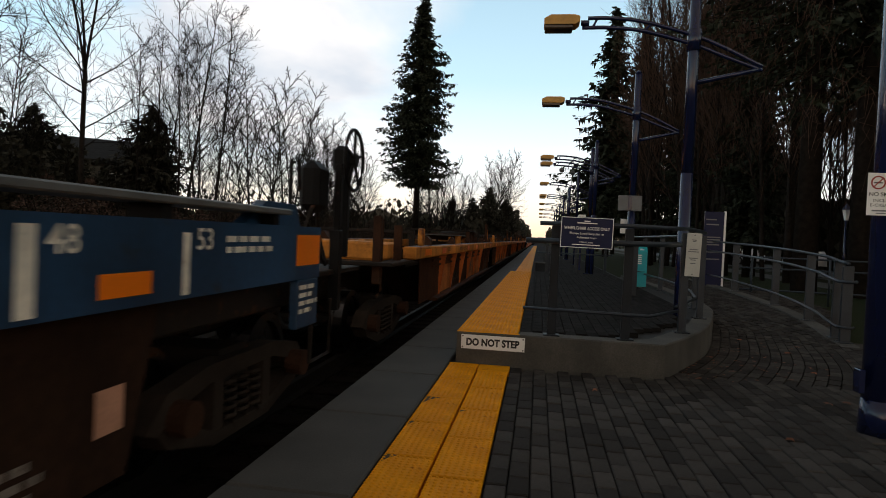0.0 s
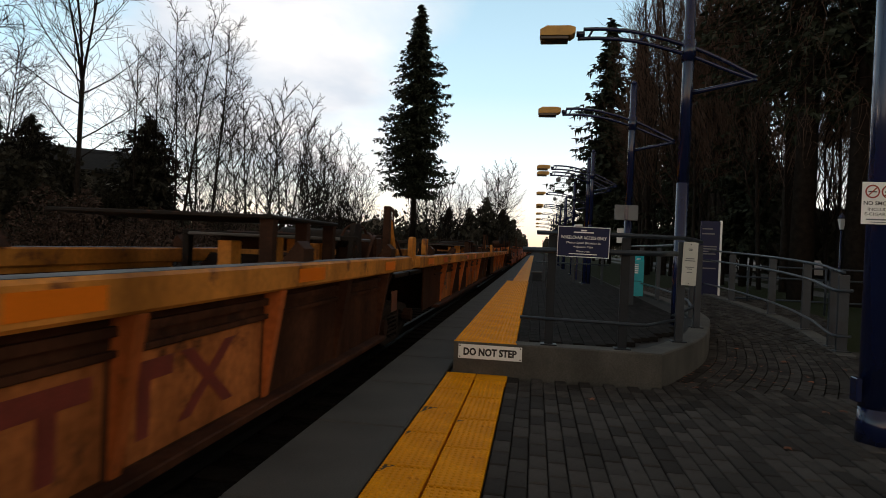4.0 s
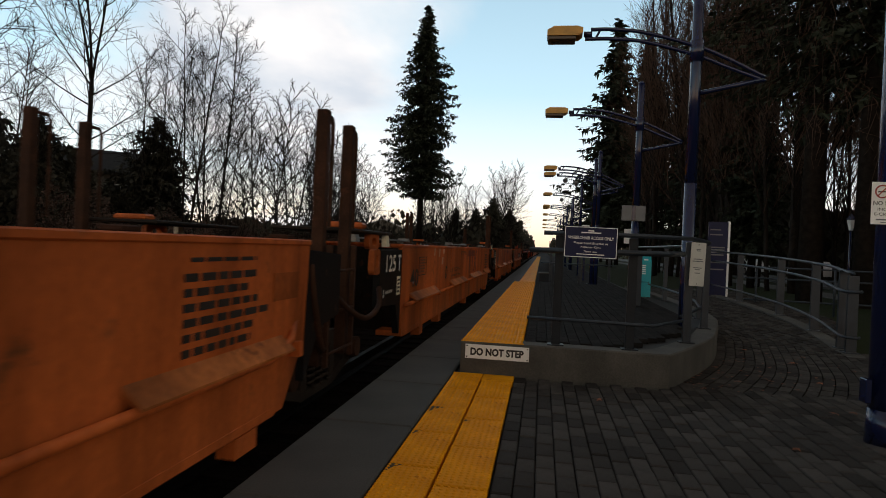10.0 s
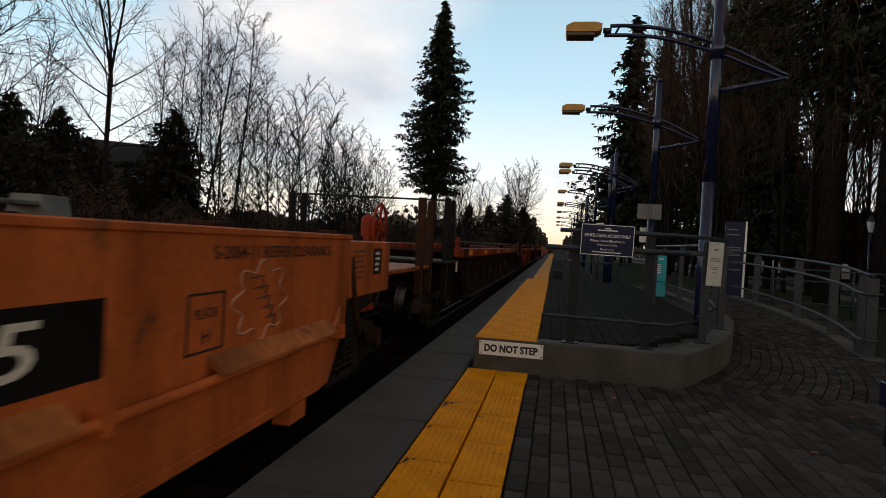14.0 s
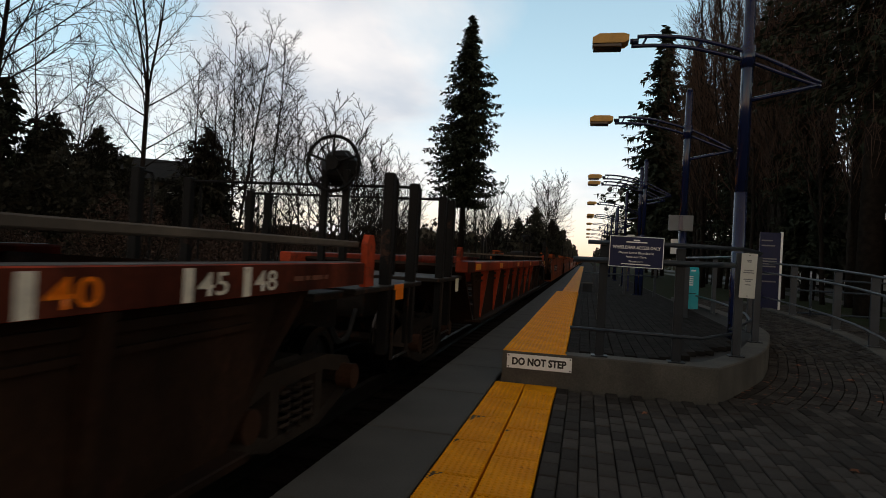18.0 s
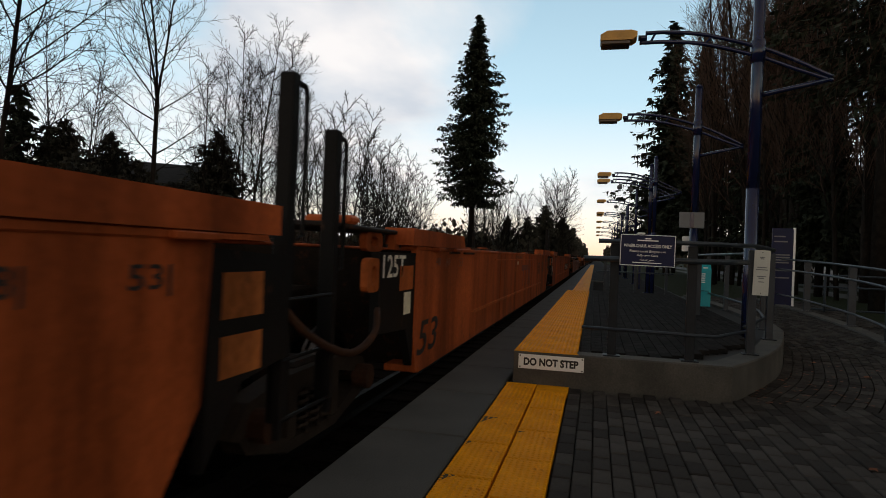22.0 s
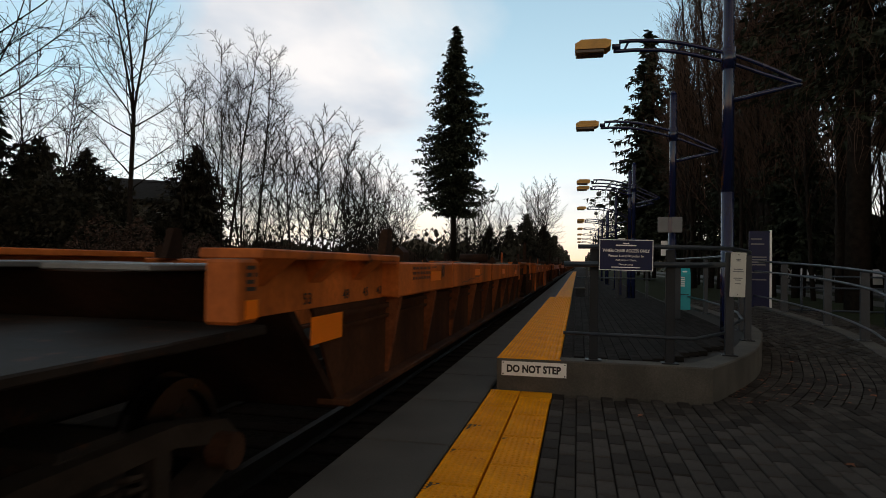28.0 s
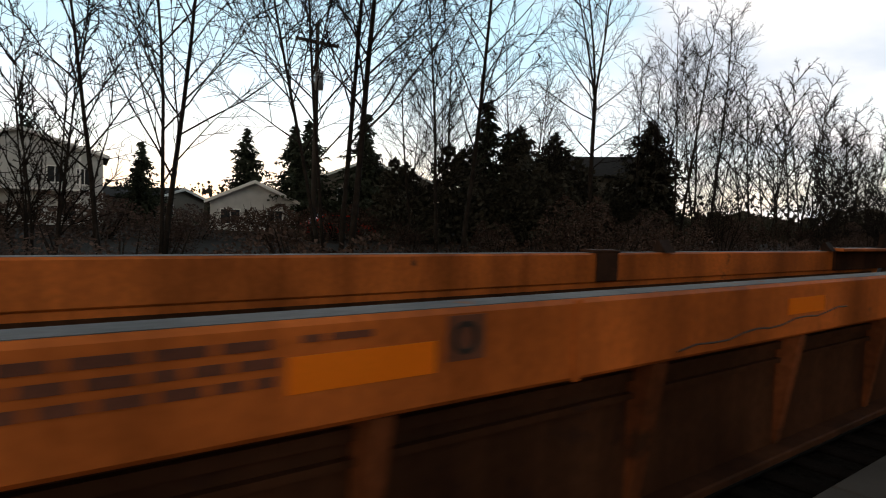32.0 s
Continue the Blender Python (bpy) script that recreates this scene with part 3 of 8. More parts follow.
def tile_mesh(w, l, across=8):
    s = Shape().box(0.008, w - 0.008, 0.015, l - 0.015, -0.05, 0.0, 0.006)
    nxd, nyd = across, 18
    for i in range(nxd):
        for j in range(nyd):
            cx, cy = w * (i + 0.5) / nxd, l * (j + 0.5) / nyd
            r0, r1, h = 0.0125, 0.0075, 0.0055
            pts = [(cx + r0 * math.cos(a), cy + r0 * math.sin(a), 0) for a in [k * math.pi / 3 for k in range(6)]]
            pts += [(cx + r1 * math.cos(a), cy + r1 * math.sin(a), h) for a in [k * math.pi / 3 for k in range(6)]]
            s.add(pts, [(k, (k + 1) % 6, 6 + (k + 1) % 6, 6 + k) for k in range(6)] + [tuple(range(6, 12))])
    return s.mesh("tile", TACTILE)


strip = thing("tactile_strip", "worn yellow tactile paving with small raised domes", "tactile paving", kind="structure")
TL = 0.71
tm = tile_mesh((STRIP1 - STRIP0) / 2, TL)
half = (STRIP1 - STRIP0) / 2
rng = random.Random(4)
for col, first in ((0, 3.66), (1, 3.40)):
    for k in range(-7, 5):
        y = first + k * TL
        if y + TL > 6.62:
            break
        lift_ = rng.uniform(-0.003, 0.004)
        part("tile", tm, TACTILE, strip, at=(STRIP0 + col * half, y, lift_))
tail = Shape().box(STRIP0, STRIP0 + half - 0.006, 3.66 + 4 * TL + 0.006, 6.54, -0.05, 0.002, 0.004)
part("tile", tail, TACTILE, strip)
tail = Shape().box(STRIP0 + half, STRIP1, 3.40 + 4 * TL + 0.006, 6.54, -0.05, 0.001, 0.004)
part("tile", tail, TACTILE, strip)
grime = mat("tile_grime", (0.07, 0.045, 0.02), 0.9, spread=0.4, size=20, bump=0.1)
for x0, y0, w_, l_ in ((0.01, 5.06, 0.13, -0.22), (0.01, 3.66, 0.09, -0.16), (0.02, 4.36, 0.06, -0.10), (half + 0.02, 4.74, 0.05, -0.05)):
    part("stain", Shape().add([(STRIP0 + x0, y0, 0.0045), (STRIP0 + x0 + w_, y0, 0.0045), (STRIP0 + x0 + w_ * 0.45, y0 + l_ * 0.35, 0.0045), (STRIP0 + x0, y0 + l_, 0.0045)], [(0, 3, 2, 1)]), grime, strip, "worn grey patch")
far_strip = Shape()
for k in range(160):
    for col in (0, 1):
        far_strip.box(STRIP0 + col * half + 0.004, STRIP0 + (col + 1) * half - 0.004, 20.6 + k * TL, 20.6 + (k + 1) * TL - 0.01, -0.05, 0.004)
tagged(part("tactile_strip", far_strip, TACTILE), "yellow tactile paving further down the platform", "tactile paving", kind="structure")

# ---- raised boarding platform ----
RZ = 0.335
WALL = [(1.33, 6.55, 0), (1.77, 7.36, 0), (2.15, 8.2, 0), (2.42, 9.0, 0), (2.70, 10.0, 0), (2.93, 11.0, 0), (3.10, 13.0, 0), (3.10, 16.0, 0), (2.9, 20.3, 0)]
wall_line = curve(WALL, 4)
CURB = [(4.50, 9.6, 0.0), (4.62, 10.4, 0.02), (4.85, 11.6, 0.06), (5.05, 13.2, 0.12), (5.10, 15.2, 0.19), (5.0, 17.6, 0.26), (4.7, 20.6, 0.33)]
curb_line = curve(CURB, 4)


def inward(line, d):
    res_ = []
    for k, p in enumerate(line):
        a, b = line[max(k - 1, 0)], line[min(k + 1, len(line) - 1)]
        t_ = (b - a).normalized()
        res_.append(Vector((p.x - t_.y * d, p.y + t_.x * d, p.z)))
    return res_


raised = thing("boarding_platform", "low cast concrete wheelchair boarding platform with a curved wall", "platform", kind="structure")
inner = inward(wall_line, 0.26)
part("core", Shape().slab([(-0.78, 6.75)] + [(p.x, p.y) for p in inner[1:]] + [(-0.78, 20.25)], -0.2, RZ - 0.062), JOINT, raised)
coping = Shape()
outer = [Vector((-0.80, 6.55, 0))] + wall_line
inn = [Vector((-0.80, 6.80, 0))] + [Vector((inner[0].x - 0.06, 6.80, 0))] + inner[1:]
n_ = len(outer)
pts_ = []
for o, i in zip(outer, inn):
    d = (Vector((i.x, i.y)) - Vector((o.x, o.y))).normalized() * 0.014
    pts_ += [(o.x, o.y, -0.06), (o.x, o.y, RZ - 0.014), (o.x + d.x, o.y + d.y, RZ), (i.x, i.y, RZ), (i.x, i.y, -0.06)]
fs_ = []
for k in range(n_ - 1):
    for j in range(5):
        a, b = k * 5 + j, k * 5 + (j + 1) % 5
        fs_.append((a, a + 5, b + 5, b))
fs_ += [tuple(range(4, -1, -1)), tuple(range((n_ - 1) * 5, n_ * 5))]
part("wall", coping.add(pts_, fs_), CONCRETE_WALL, raised)
part("side_wall", Shape().box(-0.80, -0.66, 6.802, 20.3, -0.06, RZ - 0.056, 0.01), CONCRETE_WALL, raised)
part("end_wall", Shape().box(-0.65, 2.6, 20.1, 20.3, -0.06, RZ - 0.056, 0.01), CONCRETE_WALL, raised)
rt = tile_mesh(0.662, TL, 16)
for k in range(18):
    part("tile", rt, TACTILE, raised, at=(-0.805, 6.60 + k * TL, RZ + 0.004))
part("nosing", Shape().box(-0.80, -0.14, 6.56, 6.597, RZ - 0.02, RZ + 0.003), TACTILE, raised)

warning = thing("warning_sign", "white warning plate with black capitals screwed to the concrete", "sign", pose(-0.415, 6.546, 0.232))
part("plate", Shape().box(-0.335, 0.335, -0.006, 0.0, -0.075, 0.075, 0.002), SIGN_WHITE, warning)
lettered("DO NOT STEP", 0.082, SIGN_BLACK, warning, (0.0, -0.0075, 0.0), width=0.56, bold=0.045)
for sx in (-1, 1):
    for sz in (-1, 1):
        part("screw", Shape().disc((sx * 0.318, -0.008, sz * 0.058), "y", 0.008, 0.004, 8), SIGN_BLACK, warning)


# ---- railings of the raised platform ----
def post_railing():
    r = thing("platform_railing", "dark blue-grey steel railing round the boarding platform", "railing")
    spots = [(0.19, 6.70), (0.95, 6.72), (1.70, 7.56), (2.30, 9.2), (2.56, 10.6), (2.72, 12.4), (2.74, 14.4), (2.7, 16.4), (2.6, 18.4)]
    for k, (x, y) in enumerate(spots):
        part("post", Shape().box(x - 0.045, x + 0.045, y - 0.025, y + 0.025, RZ, 1.50, 0.006), RAIL_DARK if k < 2 else RAIL_PAINT, r)
        part("foot_plate", Shape().box(x - 0.085, x + 0.085, y - 0.07, y + 0.07, RZ, RZ + 0.012, 0.003), RAIL_DARK, r)
    top = [(0.02, 6.62, 1.52), (0.95, 6.64, 1.525), (1.25, 6.75, 1.525), (1.70, 7.48, 1.54), (2.0, 8.2, 1.54), (2.30, 9.1, 1.54), (2.56, 10.5, 1.54), (2.72, 12.4, 1.54), (2.74, 14.4, 1.54), (2.6, 18.4, 1.54)]
    part("top_rail", Shape().tube(top, 0.024, 10), RAIL_PAINT, r, smooth=True)
    mid = [(-0.12, 6.60, 1.335), (0.95, 6.63, 1.345), (1.28, 6.78, 1.35), (1.60, 7.4, 1.36)]
    part("hand_rail", Shape().tube(mid, 0.03, 10), RAIL_PAINT, r, smooth=True)
    low = [(-0.12, 6.66, 0.615), (1.18, 6.68, 0.60), (1.62, 7.42, 0.60)]
    part("low_rail", Shape().tube(low, 0.018, 8), RAIL_PAINT, r, smooth=True)
    for z in (1.36, 0.62):
        part("rail", Shape().tube([(1.66, 7.7, z), (2.24, 9.2, z), (2.5, 10.6, z), (2.66, 12.4, z), (2.68, 14.4, z), (2.54, 18.4, z)], 0.02, 8), RAIL_PAINT, r, smooth=True)
    # back rails at the far end of the raised platform
    for x in (0.3, 1.2, 2.1):
        part("post", Shape().box(x - 0.04, x + 0.04, 19.9, 19.95, RZ, 1.40, 0.006), RAIL_PAINT, r)
    part("rail", Shape().tube([(0.0, 19.9, 1.40), (2.3, 19.9, 1.40)], 0.022, 8), RAIL_PAINT, r, smooth=True)
    part("rail", Shape().tube([(0.0, 19.9, 0.95), (2.3, 19.9, 0.95)], 0.02, 8), RAIL_PAINT, r, smooth=True)


post_railing()


def inner_railing():
    """The lower rails on the inner side of the ramp, seen through the posts."""
    r = thing("ramp_inner_railing", "grey steel handrail at the head of the ramp", "railing")
    for x, y, z in ((1.9, 12.6, RZ), (2.25, 15.5, RZ)):
        part("post", Shape().box(x - 0.05, x + 0.05, y - 0.03, y + 0.03, z, z + 0.98, 0.006), RAIL_PAINT, r)
    part("rail", Shape().tube([(1.75, 12.0, 1.33), (1.9, 12.6, 1.33), (2.25, 15.5, 1.33)], 0.022, 8), RAIL_PAINT, r, smooth=True)
    part("rail", Shape().tube([(1.75, 12.0, 0.62), (2.25, 15.5, 0.66)], 0.02, 8), RAIL_PAINT, r, smooth=True)


inner_railing()


def ramp_railing():
    r = thing("ramp_railing", "curved grey steel railing with flat posts along the ramp", "railing")
    line = curb_line

    def at_y(y):
        for p, q in zip(line, line[1:]):
            if p.y <= y <= q.y:
                return p.lerp(q, (y - p.y) / (q.y - p.y))
        return line[0] if y < line[0].y else line[-1]

    for y in (9.98, 10.42, 12.2, 14.3, 16.9, 19.6):
        p = at_y(y)
        part("post", Shape().box(p.x - 0.075, p.x + 0.075, p.y - 0.022, p.y + 0.022, p.z, p.z + (1.15 if y < 10.2 else 1.21), 0.006), RAIL_PAINT, r)
        part("foot_plate", Shape().box(p.x - 0.10, p.x + 0.10, p.y - 0.08, p.y + 0.08, p.z + 0.012, p.z + 0.027, 0.003), RAIL_PAINT, r)
        for z in (0.96, 0.29):
            part("rail_bracket", Shape().tube([(p.x - 0.07, p.y, p.z + z - 0.05), (p.x - 0.11, p.y, p.z + z - 0.05), (p.x - 0.12, p.y, p.z + z - 0.01)], 0.009, 6), RAIL_PAINT, r)
    for h, off, rad in ((1.235, 0.0, 0.025), (0.97, 0.12, 0.024), (0.30, 0.12, 0.02)):
        pts = [(p.x, p.y, p.z + h - 0.055 * max(0.0, 1 - (p.y - 9.9) / 1.2)) for p in inward(line, off) if p.y > 9.9]
        if off:
            e = pts[0]
            pts = [(e[0] + 0.20, e[1] - 0.10, e[2] + 0.005), (e[0] + 0.13, e[1] - 0.16, e[2]), (e[0] + 0.03, e[1] - 0.12, e[2])] + pts
        part("rail", Shape().tube(pts, rad, 10), RAIL_PAINT, r, smooth=True)
    return r


def pipe_fence():
    """A straight two-rail pipe fence on the grass behind the ramp."""
    r = thing("pipe_fence", "plain grey two-rail pipe fence on the grass", "fence")
    for k in range(8):
        x = 5.6 + 1.9 * k
        part("post", Shape().tube([(x, 17.4, -0.1), (x, 17.4, 1.16)], 0.03, 8), RAIL_PAINT, r, smooth=True)
    for z in (1.15, 0.86, 0.29):
        part("rail", Shape().tube([(5.3, 17.4, z), (19.2, 17.4, z)], 0.022, 8), RAIL_PAINT, r, smooth=True)


pipe_fence()

ramp_railing()
curb = Shape()
cl, ci = inward(curb_line, -0.12), inward(curb_line, 0.14)
pts_, fs_ = [], []
for a, b in zip(cl, ci):
    pts_ += [(a.x, a.y, -0.1), (b.x, b.y, -0.1), (b.x, b.y, b.z + 0.012), (a.x, a.y, a.z + 0.012)]
for k in range(len(cl) - 1):
    for j in range(4):
        fs_.append((k * 4 + j, k * 4 + (j + 1) % 4, k * 4 + 4 + (j + 1) % 4, k * 4 + 4 + j))
fs_ += [(3, 2, 1, 0), tuple(range(len(pts_) - 4, len(pts_)))]
tagged(part("ramp_kerb", curb.add(pts_, fs_), CONCRETE_WALL), "rough concrete kerb under the ramp railing", "kerb", kind="structure")

# ramp bed
ramp = Shape()
pts_, fs_ = [], []
for k in range(len(wall_line)):
    a = wall_line[k]
    f = k / (len(wall_line) - 1)
    b = ci[min(int(f * (len(ci) - 1)), len(ci) - 1)] if k else Vector((4.4, 6.6, 0))
    zf = max(0.0, (a.y - 9.6) / 11.0 * 0.33)
    pts_ += [(a.x - 0.05, a.y, zf - 0.062), (max(b.x, 4.4), max(b.y, a.y - 0.5), (b.z if k else 0) - 0.062)]
    if k:
        fs_.append((2 * k - 2, 2 * k - 1, 2 * k + 1, 2 * k))
tagged(part("ramp", ramp.add(pts_, fs_), JOINT), "paved ramp up to the boarding platform", "ramp", kind="structure")


# ---- lamps ----
def lamp_post():
    l = thing("lamp_post", "navy steel lamp post with an ochre lamp head", "street lamp", group="platform lamps")
    part("post", Shape().tube([(0, 0, -0.1), (0, 0, 2.4)], 0.088, 16).tube([(0, 0, 2.4), (0, 0, 5.25)], 0.084, 16, 0.075), NAVY, l, smooth=True)
    part("post_cap", Shape().tube([(0, 0, 5.25), (0, 0, 5.32)], 0.08, 12, 0.03), NAVY, l, smooth=True)
    part("base_plate", Shape().box(-0.16, 0.16, -0.16, 0.16, -0.06, 0.03, 0.01), NAVY, l)
    up = [(-1.52, 0, 4.66), (-1.2, 0, 4.66), (-0.7, 0, 4.60), (0.0, 0, 4.40), (0.45, 0, 4.21), (0.95, 0, 3.95)]
    dn = [(-1.6, 0, 4.52), (-1.2, 0, 4.52), (-0.7, 0, 4.465), (0.0, 0, 4.27), (0.45, 0, 4.09), (0.95, 0, 3.90)]
    part("arm", Shape().tube(curve(up, 5), 0.03, 8), NAVY, l, smooth=True)
    part("arm", Shape().tube(curve(dn, 5), 0.03, 8), NAVY, l, smooth=True)
    part("arm_web", Shape().tube([(-1.45, 0, 4.52), (-1.38, 0, 4.66)], 0.018, 6), NAVY, l)
    part("arm_web", Shape().tube([(-0.7, 0, 4.47), (-0.6, 0, 4.59)], 0.018, 6), NAVY, l)
    part("strut", Shape().tube([(0.07, 0, 3.72), (0.92, 0, 3.92)], 0.035, 8), NAVY, l, smooth=True)
    part("collar", Shape().tube([(0, 0, 4.18), (0, 0, 4.48)], 0.1, 14), NAVY, l, smooth=True)
    head = Shape().along_y([(-2.16, 4.535), (-1.70, 4.535), (-1.64, 4.58), (-1.64, 4.65), (-1.72, 4.675), (-2.06, 4.675), (-2.16, 4.62)], -0.14, 0.14)
    h = part("lamp_head", head, LAMP_PAINT, l, "ochre cut-off lamp head")
    part("lens", Shape().box(-2.15, -1.74, -0.132, 0.132, 4.475, 4.534, 0.012), LENS, h, "smoked lamp bowl")
    part("spigot", Shape().tube([(-1.62, 0, 4.59), (-1.50, 0, 4.59)], 0.04, 10), NAVY, l, smooth=True)
    return l


first = lamp_post()
first.matrix_basis = pose(2.10, 9.5, 0.0)
for y in (14.8, 24.8, 26.8, 36.2, 45.8, 47.6, 56.5, 67, 78, 89):
    copy_thing(first, pose(2.10, y, 0.0))

# fittings on the second post and beyond
board = thing("notice_board", "grey back of a notice box clamped to a lamp post", "sign box", pose(2.03, 14.69, 2.27))
part("back", Shape().box(-0.26, 0.26, -0.05, 0.0, -0.175, 0.175, 0.01), GREYBOX, board)
part("clamp", Shape().box(-0.04, 0.04, -0.07, -0.05, -0.16, 0.16, 0.004), NAVY, board)
card = thing("timetable_card", "white timetable card fixed behind a lamp post", "notice", pose(2.03, 14.95, 1.75))
part("card", Shape().box(-0.15, 0.15, 0.0, 0.01, -0.17, 0.17, 0.002), SIGN_WHITE, card)
speaker = thing("loudspeaker", "small grey loudspeaker on a lamp arm", "loudspeaker", pose(0.85, 26.8, 4.40), group="loudspeakers")
part("horn", Shape().tube([(0, -0.12, -0.08), (0, 0.08, 0.0)], 0.11, 10, 0.05), GREYBOX, speaker, smooth=True)
part("bracket", Shape().tube([(0, 0.02, 0.0), (0, 0.0, 0.16)], 0.015, 6), RAIL_DARK, speaker)
for m_ in (pose(1.3, 26.8, 4.30), pose(1.0, 36.2, 4.35), pose(1.1, 56.5, 4.35)):
    copy_thing(speaker, m_)


# ---- signs and fittings ----
def wheelchair_sign():
    s = thing("wheelchair_sign", "navy sign with white lettering about wheelchair access on the railing", "sign", pose(0.495, 6.52, 1.435, 0, 0.6, 0))
    for x in (-0.18, 0.18):
        part("clip", Shape().box(x - 0.015, x + 0.015, 0.009, 0.20, 0.02, 0.05), RAIL_DARK, s)
    part("panel", Shape().box(-0.265, 0.265, 0.0, 0.008, -0.16, 0.16, 0.003), SIGN_BLUE, s)
    b = Shape()
    for x0, x1, z0, z1 in ((-0.262, 0.262, 0.150, 0.156), (-0.262, 0.262, -0.156, -0.150), (-0.262, -0.256, -0.15, 0.15), (0.256, 0.262, -0.15, 0.15)):
        b.box(x0, x1, -0.003, -0.0005, z0, z1)
    part("border", b, SIGN_WHITE, s)
    lettered("WHEELCHAIR ACCESS ONLY", 0.032, SIGN_WHITE, s, (0, -0.002, 0.045), width=0.46, bold=0.01)
    lettered("Please Load Bicycles in", 0.030, SIGN_WHITE, s, (0, -0.002, -0.012), width=0.34)
    lettered("Adjacent Cars", 0.024, SIGN_WHITE, s, (0, -0.002, -0.052), width=0.20)
    lettered("Thank you.", 0.022, SIGN_WHITE, s, (0, -0.002, -0.098), width=0.14, slant=0.3)
    logo = Shape().box(-0.10, 0.10, -0.002, -0.0005, 0.093, 0.104).box(-0.03, 0.03, -0.002, -0.0005, 0.112, 0.124)
    part("emblem", logo, SIGN_WHITE, s)
    part("small_print", Shape().box(-0.14, 0.14, -0.002, -0.0005, -0.128, -0.120), SIGN_WHITE, s)


wheelchair_sign()
notice = thing("rules_notice", "cream notice plate with small grey print on the railing post", "sign", pose(1.775, 7.50, 1.25, 0, 1.5, 8))
part("plate", Shape().box(-0.085, 0.085, -0.006, 0.0, -0.25, 0.25, 0.003), SIGN_CREAM, notice)
bars = Shape()
for z, w in ((0.17, 0.05), (0.155, 0.04), (0.06, 0.10), (0.035, 0.12), (-0.04, 0.10), (-0.06, 0.06), (-0.10, 0.06)):
    bars.box(-w / 2, w / 2, -0.0085, -0.007, z - 0.005, z + 0.005)
part("print", bars, GREYBOX, notice)
for sz in (0.225, -0.225):
    part("screw", Shape().disc((0, -0.009, sz), "y", 0.006, 0.004, 8), SIGN_BLACK, notice)

pole = thing("blue_pole", "thick glossy navy steel pole standing on the pavers", "pole", pose(2.60, 5.1, 0))
part("shaft", Shape().tube([(0, 0, 0.0), (0, 0, 5.4)], 0.125, 24), NAVY, pole, smooth=True)
part("collar", Shape().tube([(0, 0, 0.0), (0, 0, 0.26)], 0.138, 24, 0.1255), NAVY, pole, smooth=True)
part("hatch", Shape().box(-0.172, -0.13, -0.05, 0.05, 0.30, 0.48, 0.006), NAVY, pole)
smoke = thing("no_smoking_sign", "white no smoking sign with red rings on the navy pole", "sign", pose(2.49, 4.972, 1.785))
part("plate", Shape().box(-0.125, 0.16, -0.004, 0.0, -0.155, 0.155, 0.002), SIGN_WHITE, smoke)
for cx in (-0.055, 0.055):
    ring = Shape().disc((cx, -0.0055, 0.085), "y", 0.05, 0.002, 20, 0.04)
    ring.add([(cx - 0.032, -0.0062, 0.057), (cx - 0.026, -0.0062, 0.051), (cx + 0.032, -0.0062, 0.113), (cx + 0.026, -0.0062, 0.119)], [(0, 1, 2, 3)])
    part("ring", ring, SIGN_RED, smoke)
    part("cigarette", Shape().box(cx - 0.028, cx + 0.028, -0.0058, -0.0045, 0.079, 0.088), SIGN_BLACK, smoke)
lettered("NO SMOKING", 0.030, SIGN_BLACK, smoke, (0.018, -0.0055, 0.0), width=0.26, bold=0.012)
lettered("INCLUDING", 0.022, SIGN_BLACK, smoke, (0.018, -0.0055, -0.045), width=0.20)
lettered("E-CIGARETTES", 0.022, SIGN_BLACK, smoke, (0.018, -0.0055, -0.08), width=0.24)
part("small_print", Shape().box(-0.09, 0.12, -0.0058, -0.0045, -0.125, -0.115).box(-0.06, 0.09, -0.0058, -0.0045, -0.142, -0.136), GREYBOX, smoke)

cab = thing("teal_cabinet", "teal ticket cabinet with white print on its front", "cabinet", pose(2.48, 16.0, 0))
part("body", Shape().along_x([(-0.13, 0.30), (0.17, 0.30), (0.17, 1.30), (-0.02, 1.30), (-0.13, 1.16)], -0.22, 0.20), TEAL, cab)
part("slot", Shape().box(-0.12, -0.02, -0.115, -0.10, 1.20, 1.235).box(0.02, 0.12, -0.115, -0.10, 1.20, 1.235), SIGN_WHITE, cab)
pr = Shape()
for k in range(5):
    pr.box(-0.06 + 0.01 * (k % 2), 0.07, -0.134, -0.131, 1.06 - k * 0.05, 1.085 - k * 0.05)
part("print", pr, SIGN_WHITE, cab)
part("seam", Shape().box(-0.156, 0.156, -0.133, -0.131, 0.66, 0.675), STEEL_DARK, cab)
part("plinth", Shape().box(-0.12, 0.12, -0.10, 0.14, -0.06, 0.30, 0.01), GREYBOX, cab)

totem = thing("station_totem", "tall navy station information panel with a white edge strip", "sign", pose(4.95, 18.6, 0))
part("panel", Shape().box(-0.30, 0.22, -0.04, 0.04, -0.06, 2.36, 0.008), SIGN_BLUE, totem)
part("edge", Shape().box(0.22, 0.275, -0.05, 0.05, -0.06, 2.38, 0.004), SIGN_WHITE, totem)
for z, w in ((2.12, 0.28), (1.98, 0.34), (1.62, 0.40), (1.55, 0.40), (1.48, 0.36), (1.41, 0.38), (1.2, 0.4), (1.0, 0.4)):
    part("print", Shape().box(-0.26, -0.26 + w, -0.043, -0.041, z, z + 0.035), GREYBOX, totem)

info = thing("platform_display", "bright edge-lit display case standing on the platform", "display case", pose(1.98, 30.0, 0))
part("case", Shape().box(-0.16, 0.16, -0.5, 0.5, 1.5, 2.6, 0.02), SIGN_WHITE, info)
part("leg", Shape().box(-0.05, 0.05, -0.05, 0.05, -0.05, 1.5, 0.006), NAVY, info)

